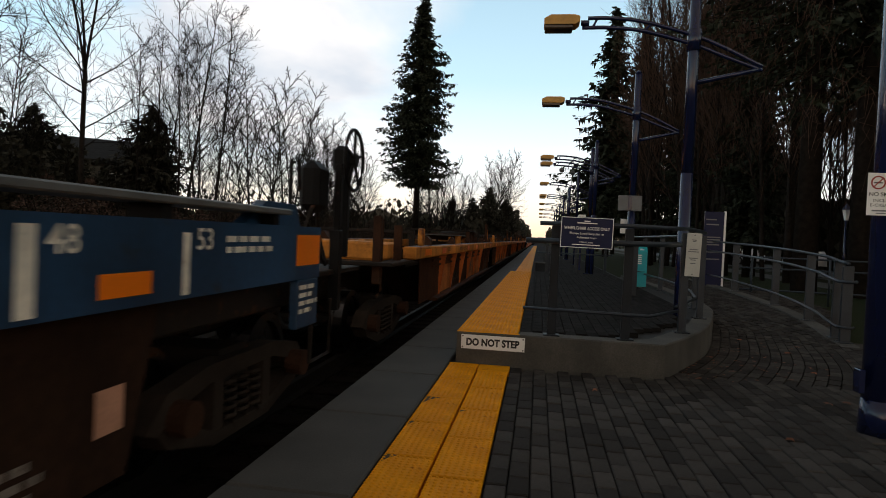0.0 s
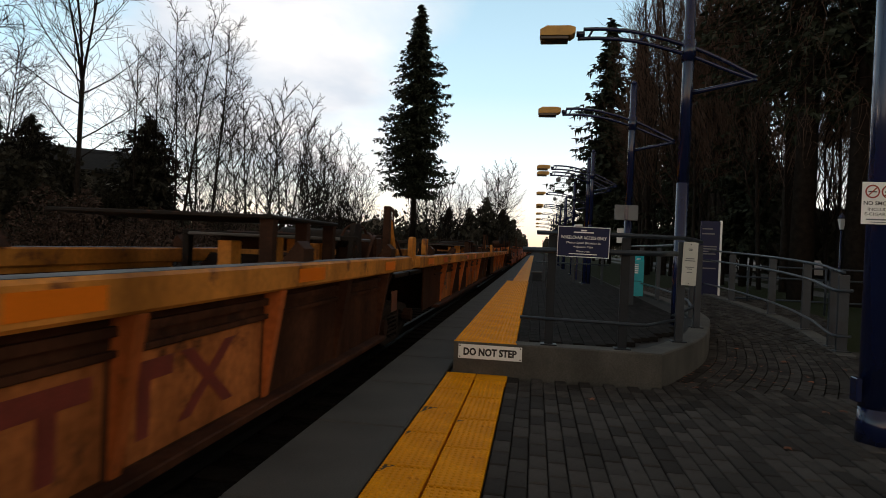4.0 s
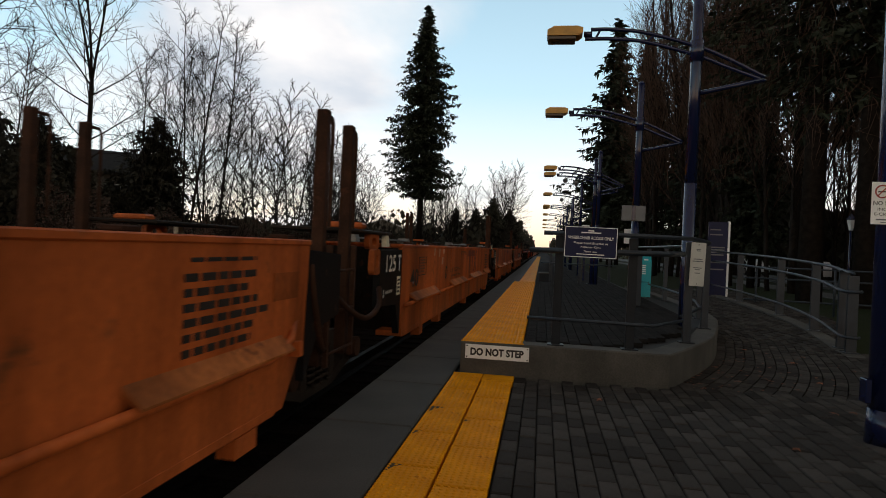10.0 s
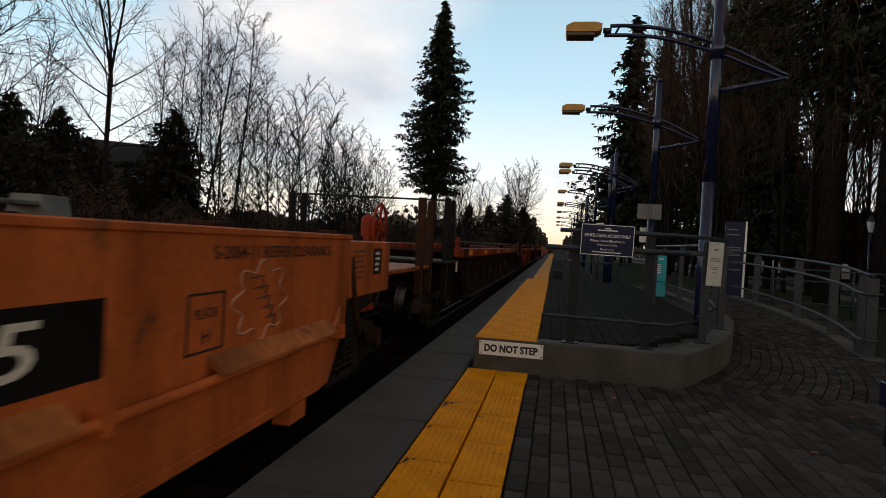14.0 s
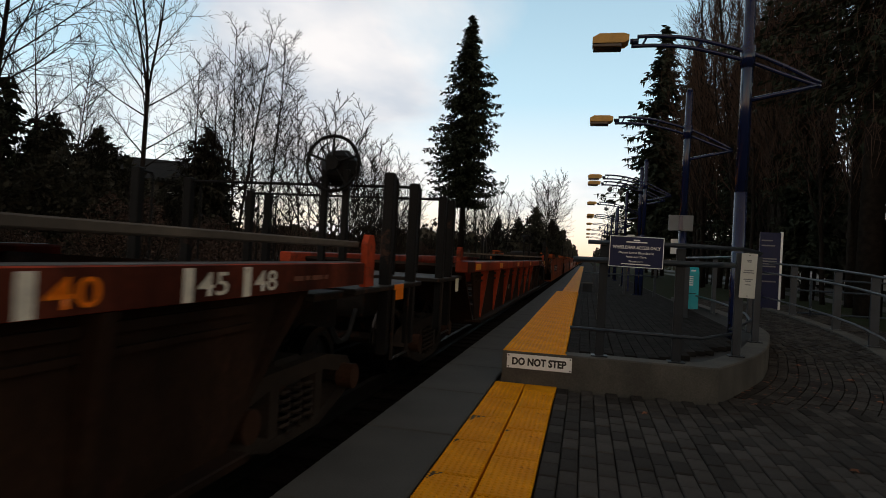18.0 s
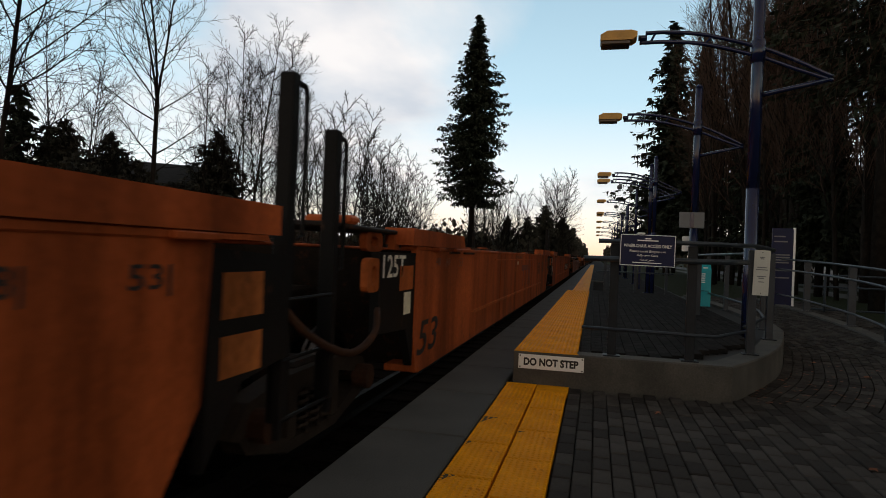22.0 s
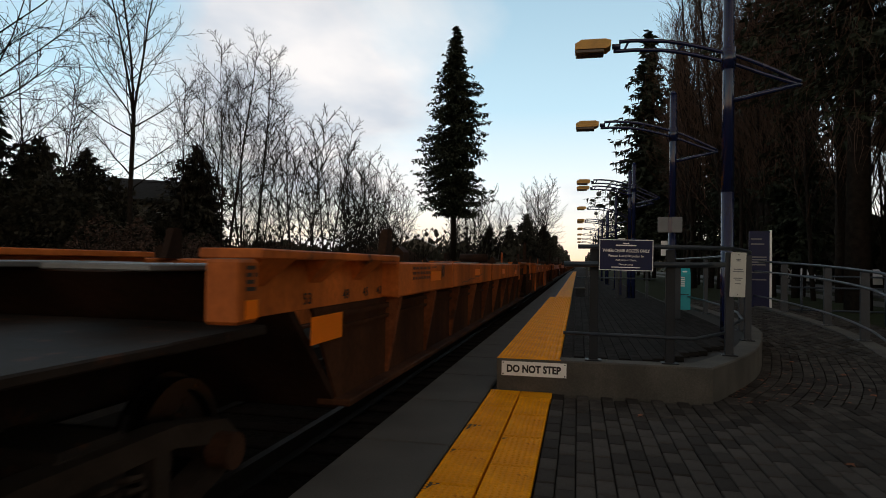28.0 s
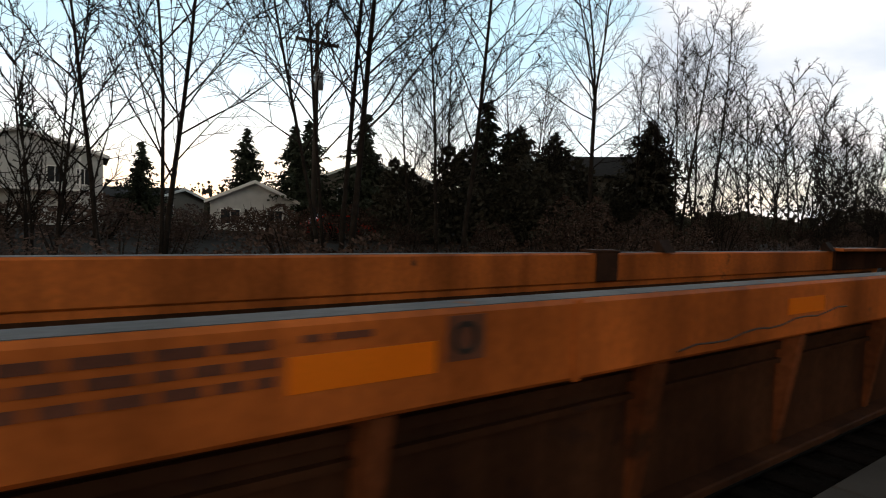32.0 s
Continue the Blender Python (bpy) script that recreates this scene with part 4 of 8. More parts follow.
bench = thing("platform_bench", "pale slatted bench on the platform", "bench", pose(0.15, 25.0, 0))
for k in range(5):
    part("slat", Shape().box(-0.25, 0.25, k * 0.11 - 0.25, k * 0.11 - 0.17, 0.42, 0.46, 0.006), CONCRETE, bench)
for y in (-0.2, 0.2):
    part("leg", Shape().box(-0.2, 0.2, y - 0.03, y + 0.03, -0.05, 0.42, 0.006), RAIL_DARK, bench)


# ---- the train ----
SPEED = 11.6
HALF = 1.5          # half the width of a car
CARS = []           # (thing, place along the train)


def side_text(text, h, w, material, parent, y, z, x=HALF + 0.006, slant=0.0, bold=0.01):
    return lettered(text, h, material, parent, (x, y, z), 90, width=w, slant=slant, bold=bold)


def emblem(h, y0, z, material, parent, x=HALF + 0.006, wide=0.5, gap=0.08):
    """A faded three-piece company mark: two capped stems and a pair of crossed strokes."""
    t = 0.27 * h
    for k in range(2):
        y = y0 + k * (wide + gap)
        part("mark", Shape().add([(x, y + a, z + b) for a, b in ((0, h / 2 - t), (wide / 2 - t / 2, h / 2 - t), (wide / 2 - t / 2, -h / 2), (wide / 2 + t / 2, -h / 2), (wide / 2 + t / 2, h / 2 - t), (wide, h / 2 - t), (wide, h / 2), (0, h / 2))], [tuple(range(8))]), material, parent)
    y = y0 + 2 * (wide + gap)
    for a, b in ((0, wide), (wide, 0)):
        part("mark", Shape().add([(x + 0.0006 * (a > b), y + c, z + d) for c, d in ((a - t * 0.6, -h / 2), (a + t * 0.6, -h / 2), (b + t * 0.6, h / 2), (b - t * 0.6, h / 2))], [(0, 1, 2, 3)]), material, parent)


def plate(name, y0, y1, z0, z1, material, parent, x=HALF, label=""):
    """A thin painted or stuck-on field on the near side."""
    return part(name, Shape().box(x + 0.001, x + 0.004, y0, y1, z0, z1), material, parent, label)


def bars(y0, y1, z0, z1, rows, material, parent, x=HALF, seed=1):
    """Lines of print too small to read."""
    r = random.Random(seed)
    s = Shape()
    step = (z1 - z0) / rows
    for k in range(rows):
        y = y0
        z = z1 - (k + 0.5) * step
        end_ = y1 - r.uniform(0, 0.35) * (y1 - y0)
        while y < end_:
            w = min(r.uniform(0.06, 0.16), end_ - y)
            s.box(x + 0.0045, x + 0.006, y, y + w, z - step * 0.28, z + step * 0.28)
            y += w + 0.03
    return part("print", s, material, parent)


def bogie(parent, y):
    """A truck: two side frames with springs, four wheels on two axles."""
    side = []
    for sx in (-1, 1):
        x0, x1 = sorted((sx * 0.92, sx * 1.08))
        fr = Shape().along_x([(-1.18, 0.16), (-0.98, 0.34), (-0.5, 0.42), (0.5, 0.42), (0.98, 0.34), (1.18, 0.16), (1.05, 0.11), (0.9, 0.21), (0.48, 0.30), (-0.48, 0.30), (-0.9, 0.21), (-1.05, 0.11)][::-1], x0, x1)
        for sy in (-1, 1):
            fr.along_x([(sy * a, b) for a, b in ((1.06, 0.12), (0.92, 0.13), (0.44, -0.03), (0.44, -0.13), (0.96, 0.01))][::sy], x0, x1)
            fr.along_x([(sy * a, b) for a, b in ((0.44, 0.31), (0.44, -0.05), (0.31, -0.05), (0.31, 0.31))][::-sy], x0, x1)
        fr.box(x0, x1, -0.45, 0.45, -0.14, -0.055)
        f = part("truck_side_frame", fr, TRUCK, parent, at=(0, y, 0))
        for yy in (-0.88, 0.88):
            part("bearing_cap", Shape().disc((sx * 1.13, yy, 0.18), "x", 0.11, 0.14, 14), RUSTY, f)
        for yy in (-0.19, 0.0, 0.19):
            sp = Shape().tube([(sx * 1.04 + 0.065 * math.cos(a), yy + 0.065 * math.sin(a), -0.05 + 0.30 * a / (10 * math.pi)) for a in [k * math.pi / 3 for k in range(31)]], 0.016, 4)
            part("spring", sp, TRUCK, f)
    for yy in (-0.88, 0.88):
        part("axle", Shape().tube([(-1.1, 0, 0), (1.1, 0, 0)], 0.07, 8), STEEL_DARK, parent, at=(0, y + yy, 0.19))
        for sx in (-1, 1):
            w = Shape().disc((0, 0, 0), "x", 0.40, 0.13, 28, 0.33)
            w.disc((-sx * 0.07, 0, 0), "x", 0.43, 0.03, 28, 0.33).disc((0, 0, 0), "x", 0.34, 0.05, 20)
            part("wheel", w, BRIGHT_STEEL, parent, at=(sx * 0.77, y + yy, 0.19))
    part("bolster", Shape().box(-1.0, 1.0, y - 0.22, y + 0.22, 0.16, 0.46, 0.03), STEEL_DARK, parent)


def pole_pair(parent, y, z0, z1, material, x=1.38, handle=True):
    """A guide post with a bent grab rail beside it."""
    p = part("guide_post", Shape().box(x - 0.05, x + 0.05, y - 0.045, y + 0.045, z0, z1, 0.01), material, parent)
    if handle:
        part("grab_rail", Shape().tube([(x, y + 0.04, z1 - 0.03), (x, y + 0.20, z1 - 0.03), (x, y + 0.23, z1 - 0.08), (x, y + 0.23, z1 - 0.95), (x, y + 0.05, z1 - 1.0)], 0.017, 6), material, p)
    return p


def ladder(parent, y, z0, z1, material, x=1.44, width=0.42):
    l = part("ladder", Shape().box(x - 0.02, x + 0.02, y, y + 0.04, z0, z1), material, parent)
    part("stile", Shape().box(x - 0.02, x + 0.02, y + width - 0.04, y + width, z0, z1), material, l)
    z = z0 + 0.1
    while z < z1:
        part("rung", Shape().tube([(x + 0.01, y, z), (x + 0.01, y + width, z)], 0.012, 6), material, l)
        z += 0.34


def brake_wheel(parent, y, z, x=0.55, r=0.29, material=None, axis="y"):
    w = part("brake_wheel", Shape().tube([(x + r * math.cos(a), y, z + r * math.sin(a)) if axis == "y" else (x, y + r * math.cos(a), z + r * math.sin(a)) for a in [k * math.pi / 12 for k in range(24)]], 0.02, 6, closed=True), material or BLACK_CAR, parent)
    sp = Shape()
    for k in range(5):
        a = k * 2 * math.pi / 5 + 0.3
        sp.tube([(x, y, z), (x + r * math.cos(a), y, z + r * math.sin(a)) if axis == "y" else (x, y + r * math.cos(a), z + r * math.sin(a))], 0.016, 5)
    sp.disc((x, y, z), axis, 0.07, 0.06, 12)
    part("spoke", sp, material or BLACK_CAR, w)
    for d in (-0.15, 0.09):
        part("brake_stand", Shape().box(x + d, x + d + 0.07, y + 0.06, y + 0.13, z - 1.2, z - 0.05, 0.01) if axis == "y" else Shape().box(x - 0.15, x - 0.08, y + d, y + d + 0.07, z - 1.0, z - 0.05, 0.01), material or BLACK_CAR, parent)
    part("gear_case", Shape().box(x - 0.13, x + 0.13, y + 0.05, y + 0.2, z - 0.16, z + 0.14, 0.05) if axis == "y" else Shape().box(x - 0.2, x - 0.05, y - 0.13, y + 0.13, z - 0.16, z + 0.14, 0.05), material or BLACK_CAR, parent)


def air_tank(parent, x0, x1, y, z, r, material):
    s = Shape().tube([(x0 + 0.05, y, z), (x1 - 0.05, y, z)], r, 18).tube([(x0, y, z), (x0 + 0.05, y, z)], r * 0.7, 18, r).tube([(x1 - 0.05, y, z), (x1, y, z)], r, 18, r * 0.7)
    part("air_tank", s, material, parent, smooth=True)


def lug(c, y, z, h, material, x=1.36, w=0.13):
    """An upright lifting plate with an oval hole."""
    n = 16
    def ring(ry, rz, power):
        res_ = []
        for k in range(n):
            a = 2 * math.pi * k / n
            ca, sa = math.cos(a), math.sin(a)
            res_.append((y + ry * math.copysign(abs(ca) ** power, ca), z + h / 2 + rz * math.copysign(abs(sa) ** power, sa)))
        return res_
    o, i = ring(w, h / 2, 0.45), ring(w * 0.45, h * 0.27, 0.8)
    sh = Shape()
    v = [(x + dx, *q) for dx in (0.0, 0.06) for q in o + i]
    f = []
    for k in range(n):
        j = (k + 1) % n
        f += [(2 * n + k, 2 * n + j, 3 * n + j, 3 * n + k), (k, n + k, n + j, j), (k, j, 2 * n + j, 2 * n + k), (n + k, 3 * n + k, 3 * n + j, n + j)]
    part("lifting_lug", sh.add(v, f), material, c)


def wedge_guides(parent, ys, z, material):
    """The flared container guides that stand on the top chords."""
    for y in ys:
        for sx in (-1, 1):
            x = sx * 1.36
            g = Shape().along_y([(x - sx * 0.10, z), (x + sx * 0.08, z), (x + sx * 0.08, z + 0.10), (x + sx * 0.02, z + 0.16)][::sx], y, y + 0.22)
            part("container_guide", g, material, parent)


def ribbed_car(L, z0, z1, paint, panel, ribs, label, ledge=False, low=0.2, ends=(0.5, 0.5), inset=0.13, rib=(0.2, 1.53), bay=None, grimy=99.0):
    """A well car unit with a box-shaped top chord and ribbed sides; y runs back from its front pin."""
    c = thing("well_car", label, "railway car", group="cars of the freight train")
    a, b = ends[0], L - ends[1]
    w0, w1 = 1.95, L - 1.95
    bay = bay or (w0 - 0.35, w0 + 0.15, w1 - 0.15, w1 + 0.35)
    for sx in (-1, 1):
        if ledge:
            cuts = [(a, 0.56, 0.0), (0.561, 3.2, 0.15), (3.201, L - 3.9, 0.0), (L - 3.899, L - 0.96, 0.15), (L - 0.959, b, 0.0)]
        else:
            cuts = [(a, b, 0.0)]
        for ya, yb, back in cuts:
            # the recess below the rear walkway gets its shade as panel colour
            xs = sorted((sx * (HALF - back), sx * (HALF - 0.19 - back * 0.3)))
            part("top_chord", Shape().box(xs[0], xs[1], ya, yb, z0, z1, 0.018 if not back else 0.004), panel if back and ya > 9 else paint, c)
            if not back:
                # thin plate that paints dust and sky light onto the chord
                part("chord_top", Shape().box(xs[0] + 0.02, xs[1] - 0.02, ya + 0.02, yb - 0.02, z1 + 0.0005, z1 + 0.003), DUST_SKYLIT_TOP, c, "grey top of the chord, dust and sky light in one colour")
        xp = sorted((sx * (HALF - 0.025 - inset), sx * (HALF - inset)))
        # near panel: shade below the chord is part of its colour
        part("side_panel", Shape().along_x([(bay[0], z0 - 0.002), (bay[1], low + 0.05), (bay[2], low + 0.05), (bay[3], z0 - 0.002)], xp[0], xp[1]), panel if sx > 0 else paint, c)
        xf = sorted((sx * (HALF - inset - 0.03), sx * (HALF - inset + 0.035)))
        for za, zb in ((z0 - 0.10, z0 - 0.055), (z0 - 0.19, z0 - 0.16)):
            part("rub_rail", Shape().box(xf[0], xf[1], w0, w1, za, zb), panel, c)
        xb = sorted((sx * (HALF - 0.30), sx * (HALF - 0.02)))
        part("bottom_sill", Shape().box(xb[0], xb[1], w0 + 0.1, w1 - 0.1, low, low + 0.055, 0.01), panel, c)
        y = w0 + rib[0]
        k = 0
        while y < w1:
            o, i = sx * (HALF - 0.005), sx * (HALF - inset - 0.023)
            wide = 0.12 if k % 4 == 2 else 0.085
            rb = Shape()
            p0 = [(i, y - wide / 2 * 0.8, low + 0.05), (sx * (HALF - inset * 0.85), y - wide / 2 * 0.8, low + 0.05), (o, y - wide / 2, z0 - 0.001), (i, y - wide / 2, z0 - 0.001)]
            p1 = [(x_, 2 * y - y_, z_) for x_, y_, z_ in p0]
            rb.add(p0 + p1, [(0, 1, 2, 3), (7, 6, 5, 4), (0, 4, 5, 1), (1, 5, 6, 2), (2, 6, 7, 3), (3, 7, 4, 0)])
            # ribs from grimy onward take the darker panel colour
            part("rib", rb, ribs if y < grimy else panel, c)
            y += rib[1]
            k += 1
    # sloping end bulkheads, floor beams, end decks
    for ye, s in ((w0, 1), (w1, -1)):
        part("end_bulkhead", Shape().add([(-1.33, ye - s * 0.9, z1 - 0.06), (1.33, ye - s * 0.9, z1 - 0.06), (1.33, ye + s * 0.25, low), (-1.33, ye + s * 0.25, low), (-1.33, ye - s * 0.95, z1 - 0.1), (1.33, ye - s * 0.95, z1 - 0.1), (1.33, ye + s * 0.2, low - 0.04), (-1.33, ye + s * 0.2, low - 0.04)],
                                        [(0, 1, 2, 3), (7, 6, 5, 4), (0, 4, 5, 1), (2, 6, 7, 3), (1, 5, 6, 2), (0, 3, 7, 4)]), PANEL_DARK, c)
    for k in range(6):
        yb = w0 + 0.5 + k * (w1 - w0 - 1.0) / 5
        part("floor_beam", Shape().box(-1.3, 1.3, yb - 0.15, yb + 0.15, low, low + 0.06), panel, c)
    for y0, y1 in ((0.06, 1.0), (L - 1.0, L - 0.06)):
        part("end_deck", Shape().box(-1.32, 1.32, y0, y1, z0 - 0.12, z0 - 0.06, 0.01), STEEL_DARK, c)
        part("end_sill", Shape().box(-0.4, 0.4, y0, y1, 0.40, z0 - 0.121, 0.03), STEEL_DARK, c)
    if ledge:
        for y0, y1 in ((0.55, 3.2), (L - 3.9, L - 0.9)):
            for sx in (-1, 1):
                xs = sorted((sx * (HALF + 0.02), sx * (HALF - 0.36)))
                part("walkway", Shape().box(xs[0], xs[1], y0, y1, z1 + 0.002, z1 + 0.06, 0.008), paint, c, "perforated steel walkway")
                part("tread", Shape().box(xs[0] + 0.012, xs[1] - 0.012, y0 + 0.01, y1 - 0.01, z1 + 0.0602, z1 + 0.0606), TREAD, c)
                h = Shape()
                for q in range(int((y1 - y0) / 0.22)):
                    for rr in (0.06, 0.16, 0.26):
                        h.box(sx * (HALF - rr) - 0.02, sx * (HALF - rr) + 0.02, y0 + 0.1 + q * 0.22, y0 + 0.22 + q * 0.22, z1 + 0.0625, z1 + 0.065)
                tagged(part("slot", h, STEEL_DARK, c), kind="stuff")
                yb = y0 + 0.12
                while yb < y1 - 0.3:
                    xi_ = sx * (HALF - 0.149)
                    br = Shape()
                    p0 = [(xi_, yb, z1 - 0.16), (xi_, yb + 0.22, z1 - 0.16), (sx * (HALF + 0.012), yb + 0.30, z1 + 0.001), (sx * (HALF + 0.012), yb - 0.08, z1 + 0.001), (xi_, yb - 0.08, z1 + 0.001), (xi_, yb + 0.30, z1 + 0.001)]
                    br.add(p0, [(0, 1, 2, 3), (0, 3, 4), (1, 5, 2), (4, 3, 2, 5), (0, 4, 5, 1)])
                    part("gusset", br, paint, c)
                    yb += 0.86
    bogie(c, 0.0)
    return c


def dress_low(c, L, z0, z1, tone, n, marks=True):
    """Reflectors and stencils on the chord of a ribbed car."""
    zc = (z0 + z1) / 2
    for y0, y1 in ((0.6, 1.15), (13.38, 13.86), (8.25, 8.74), (10.77, 11.32)):
        plate("reflector", y0, y1, zc - 0.05, zc + 0.05, tone, c, HALF)
    if marks:
        bars(L * 0.30, L * 0.30 + 0.75, zc - 0.06, zc + 0.06, 3, DARK_MARK, c, seed=n)


def smooth_car(L, p0, p1, z1, paint, label, low=0.2, black_front=True, raised=0.0, tube=True):
    """A well car unit with smooth painted sides from p0 to p1."""
    c = thing("well_car", label, "railway car", group="cars of the freight train")
    for sx in (-1, 1):
        xs = sorted((sx * HALF, sx * (HALF - 0.05)))
        slope = 0.38
        part("side_panel", Shape().along_x([(p0, z1 - 0.03), (p0 + 0.0, 0.55), (p0 + 0.12, low), (p1 - slope, low), (p1 - 0.05, 0.62), (p1, z1 - 0.03)], xs[0], xs[1]), paint, c)
        xr = sorted((sx * (HALF + 0.012), sx * (HALF - 0.16)))
        part("top_rail", Shape().box(xr[0], xr[1], p0, p1, z1 - 0.03, z1 + 0.012, 0.008), paint, c)
        xb = sorted((sx * (HALF + 0.004), sx * (HALF - 0.35)))
        part("bottom_sill", Shape().box(xb[0], xb[1], p0 + 0.2, p1 - 0.5, low - 0.02, low + 0.05, 0.01), paint, c)
        for f in (0.33, 0.66):
            y = p0 + (p1 - p0) * f
            part("weld_strap", Shape().box(*sorted((sx * (HALF + 0.0005), sx * (HALF + 0.006))), y - 0.05, y + 0.05, low + 0.02, z1 - 0.04), paint, c)
        if tube:
            part("air_pipe", Shape().tube([(sx * (HALF + 0.05), p0 + 0.1, 0.585), (sx * (HALF + 0.05), p1 - 0.7, 0.585), (sx * (HALF + 0.03), p1 - 0.35, 0.66), (sx * (HALF - 0.1), p1 + 0.05, 0.9)], 0.028, 8), paint, c, smooth=True)
            for f0, f1 in ((0.04, 0.19), (0.32, 0.49), (0.58, 0.77), (0.84, 0.965)):
                y0, y1 = p0 + f0 * (p1 - p0), p0 + f1 * (p1 - p0)
                x_ = sx * HALF
                part("shelf", Shape().along_y([(x_, 0.70), (x_ + sx * 0.10, 0.615), (x_ + sx * 0.10, 0.602), (x_, 0.655)][::sx], y0, y1), PANEL_ORANGE, c)
                part("pipe_clip", Shape().box(*sorted((sx * (HALF + 0.001), sx * (HALF + 0.085))), y1 + 0.12, y1 + 0.18, 0.54, 0.64), paint, c)
            for f in (0.10, 0.23, 0.52, 0.78, 0.92):
                y = p0 + f * (p1 - p0)
                part("bracket", Shape().box(*sorted((sx * (HALF - 0.12), sx * HALF)), y, y + 0.26, 0.06, low - 0.021), paint, c)
        # small dogs along the top edge
        for f in (0.05, 0.2, 0.36, 0.52, 0.68, 0.84, 0.97):
            y = p0 + f * (p1 - p0)
            part("edge_dog", Shape().box(*sorted((sx * (HALF - 0.14), sx * (HALF - 0.02))), y, y + 0.12, z1 + 0.0125, z1 + 0.04, 0.006), RUSTY, c)
    if raised:
        for sx in (-1, 1):
            xs = sorted((sx * (HALF + 0.03), sx * (HALF - 0.25)))
            for y0, y1, s in ((p0 - 0.2, p0 + 2.15, 1), (p1 - 2.4, p1 + 0.55, -1)):
                ya, yb = (y0, y1)
                pr = [(ya, z1 + 0.013), (yb, z1 + 0.013), (yb - (0.12 if s > 0 else 0.0), z1 + raised), (ya + (0.0 if s > 0 else 0.12), z1 + raised)]
                part("end_guard", Shape().along_x(pr, xs[0], xs[1]), paint, c, "raised flared end guard")
                for f in (0.35, 0.7):
                    y = ya + f * (yb - ya)
                    part("hook_rail", Shape().box(*sorted((sx * (HALF + 0.031), sx * (HALF + 0.07))), y, y + 0.3, z1 - 0.03, z1 + 0.005, 0.006), paint, c)
    for ye, s in ((p0, 1), (p1, -1)):
        part("end_bulkhead", Shape().add([(-1.44, ye + s * 0.02, z1 - 0.04), (1.44, ye + s * 0.02, z1 - 0.04), (1.44, ye + s * 0.5, low), (-1.44, ye + s * 0.5, low), (-1.44, ye + s * 0.06, z1 - 0.04), (1.44, ye + s * 0.06, z1 - 0.04), (1.44, ye + s * 0.54, low), (-1.44, ye + s * 0.54, low)],
                                        [(0, 1, 2, 3), (7, 6, 5, 4), (0, 4, 5, 1), (2, 6, 7, 3), (1, 5, 6, 2), (0, 3, 7, 4)]), STEEL_DARK, c)
    for k in range(6):
        yb = p0 + 0.7 + k * (p1 - p0 - 1.4) / 5
        part("floor_beam", Shape().box(-1.4, 1.4, yb - 0.15, yb + 0.15, low, low + 0.06), paint, c)
    # a bent deck and grey rail on the far top edge
    part("crossover_deck", Shape().box(-1.40, 1.40, p1 + 0.05, p1 + 0.95, 0.98, 1.03, 0.01), STEEL_DARK, c)
    for a_, b_ in ((0.05, p0 + 0.1), (p1 - 0.1, L - 0.05)):
        part("draft_sill", Shape().box(-0.4, 0.4, a_, b_, 0.42, 0.95, 0.03), STEEL_DARK, c)
    if black_front:
        for sx in (-1, 1):
            xs = sorted((sx * (HALF - 0.004), sx * (HALF - 0.08)))
            part("end_post", Shape().along_x([(p0 - 1.0, z1 - 0.06), (p0 - 1.0, 0.66), (p0 - 0.25, 0.62), (p0 - 0.02, 0.25), (p0 - 0.003, 0.25), (p0 - 0.003, z1 - 0.06)], xs[0], xs[1]), BLACK_CAR, c, "black painted end panel")
            lug(c, p0 - 1.12, 1.0, 0.27, ORANGE_OLD, sx * (HALF - 0.07) - (0.06 if sx < 0 else 0.0), 0.13)
            part("deck_bracket", Shape().box(*sorted((sx * (HALF - 0.12), sx * (HALF - 0.5))), p0 - 1.35, p0 - 1.18, z1 + 0.145, z1 + 0.21, 0.02), paint, c)
            part("deck_edge", Shape().box(*sorted((sx * (HALF - 0.13), sx * (HALF - 0.9))), p0 - 1.75, p0 - 0.05, z1 + 0.105, z1 + 0.143, 0.01), STEEL_DARK, c)
            lug(c, p0 - 0.72, z1 - 0.06, 0.17, paint, sx * (HALF - 0.22) - (0.06 if sx < 0 else 0.0), 0.20)
            part("gusset", Shape().along_x([(p0 - 0.26, z1 - 0.03), (p0 - 0.10, z1 - 0.03), (p0 - 0.16, z1 + 0.104), (p0 - 0.26, z1 + 0.104)], *sorted((sx * (HALF - 0.14), sx * (HALF - 0.2)))), PAPER if not raised else paint, c)
            xs = sorted((sx * (HALF - 0.01), sx * (HALF - 0.07)))
            part("rear_end_post", Shape().along_x([(p1 + 0.003, z1 - 0.06), (p1 + 0.003, 0.30), (p1 + 0.3, 0.66), (p1 + 0.75, 0.72), (p1 + 0.75, z1 - 0.10)], xs[0], xs[1]), BLACK_CAR, c)
        part("air_hose", Shape().tube(curve([(HALF - 0.02, p0 - 0.98, 0.86), (HALF + 0.06, p0 - 1.25, 0.70), (HALF + 0.05, p0 - 1.7, 0.62), (HALF - 0.02, p0 - 2.2, 0.80), (HALF - 0.1, p0 - 2.5, 1.05)], 4), 0.028, 8), RUSTY, c, smooth=True)
    return c


def corner_deck(c, y0, y1, z, material, x1=HALF - 0.02):
    part("end_platform", Shape().box(-x1, x1, y0, y1, z - 0.05, z, 0.01), material, c, "steel end platform")
    part("end_beam", Shape().box(-0.45, 0.45, y0, y1, 0.42, z - 0.051, 0.03), STEEL_DARK, c)


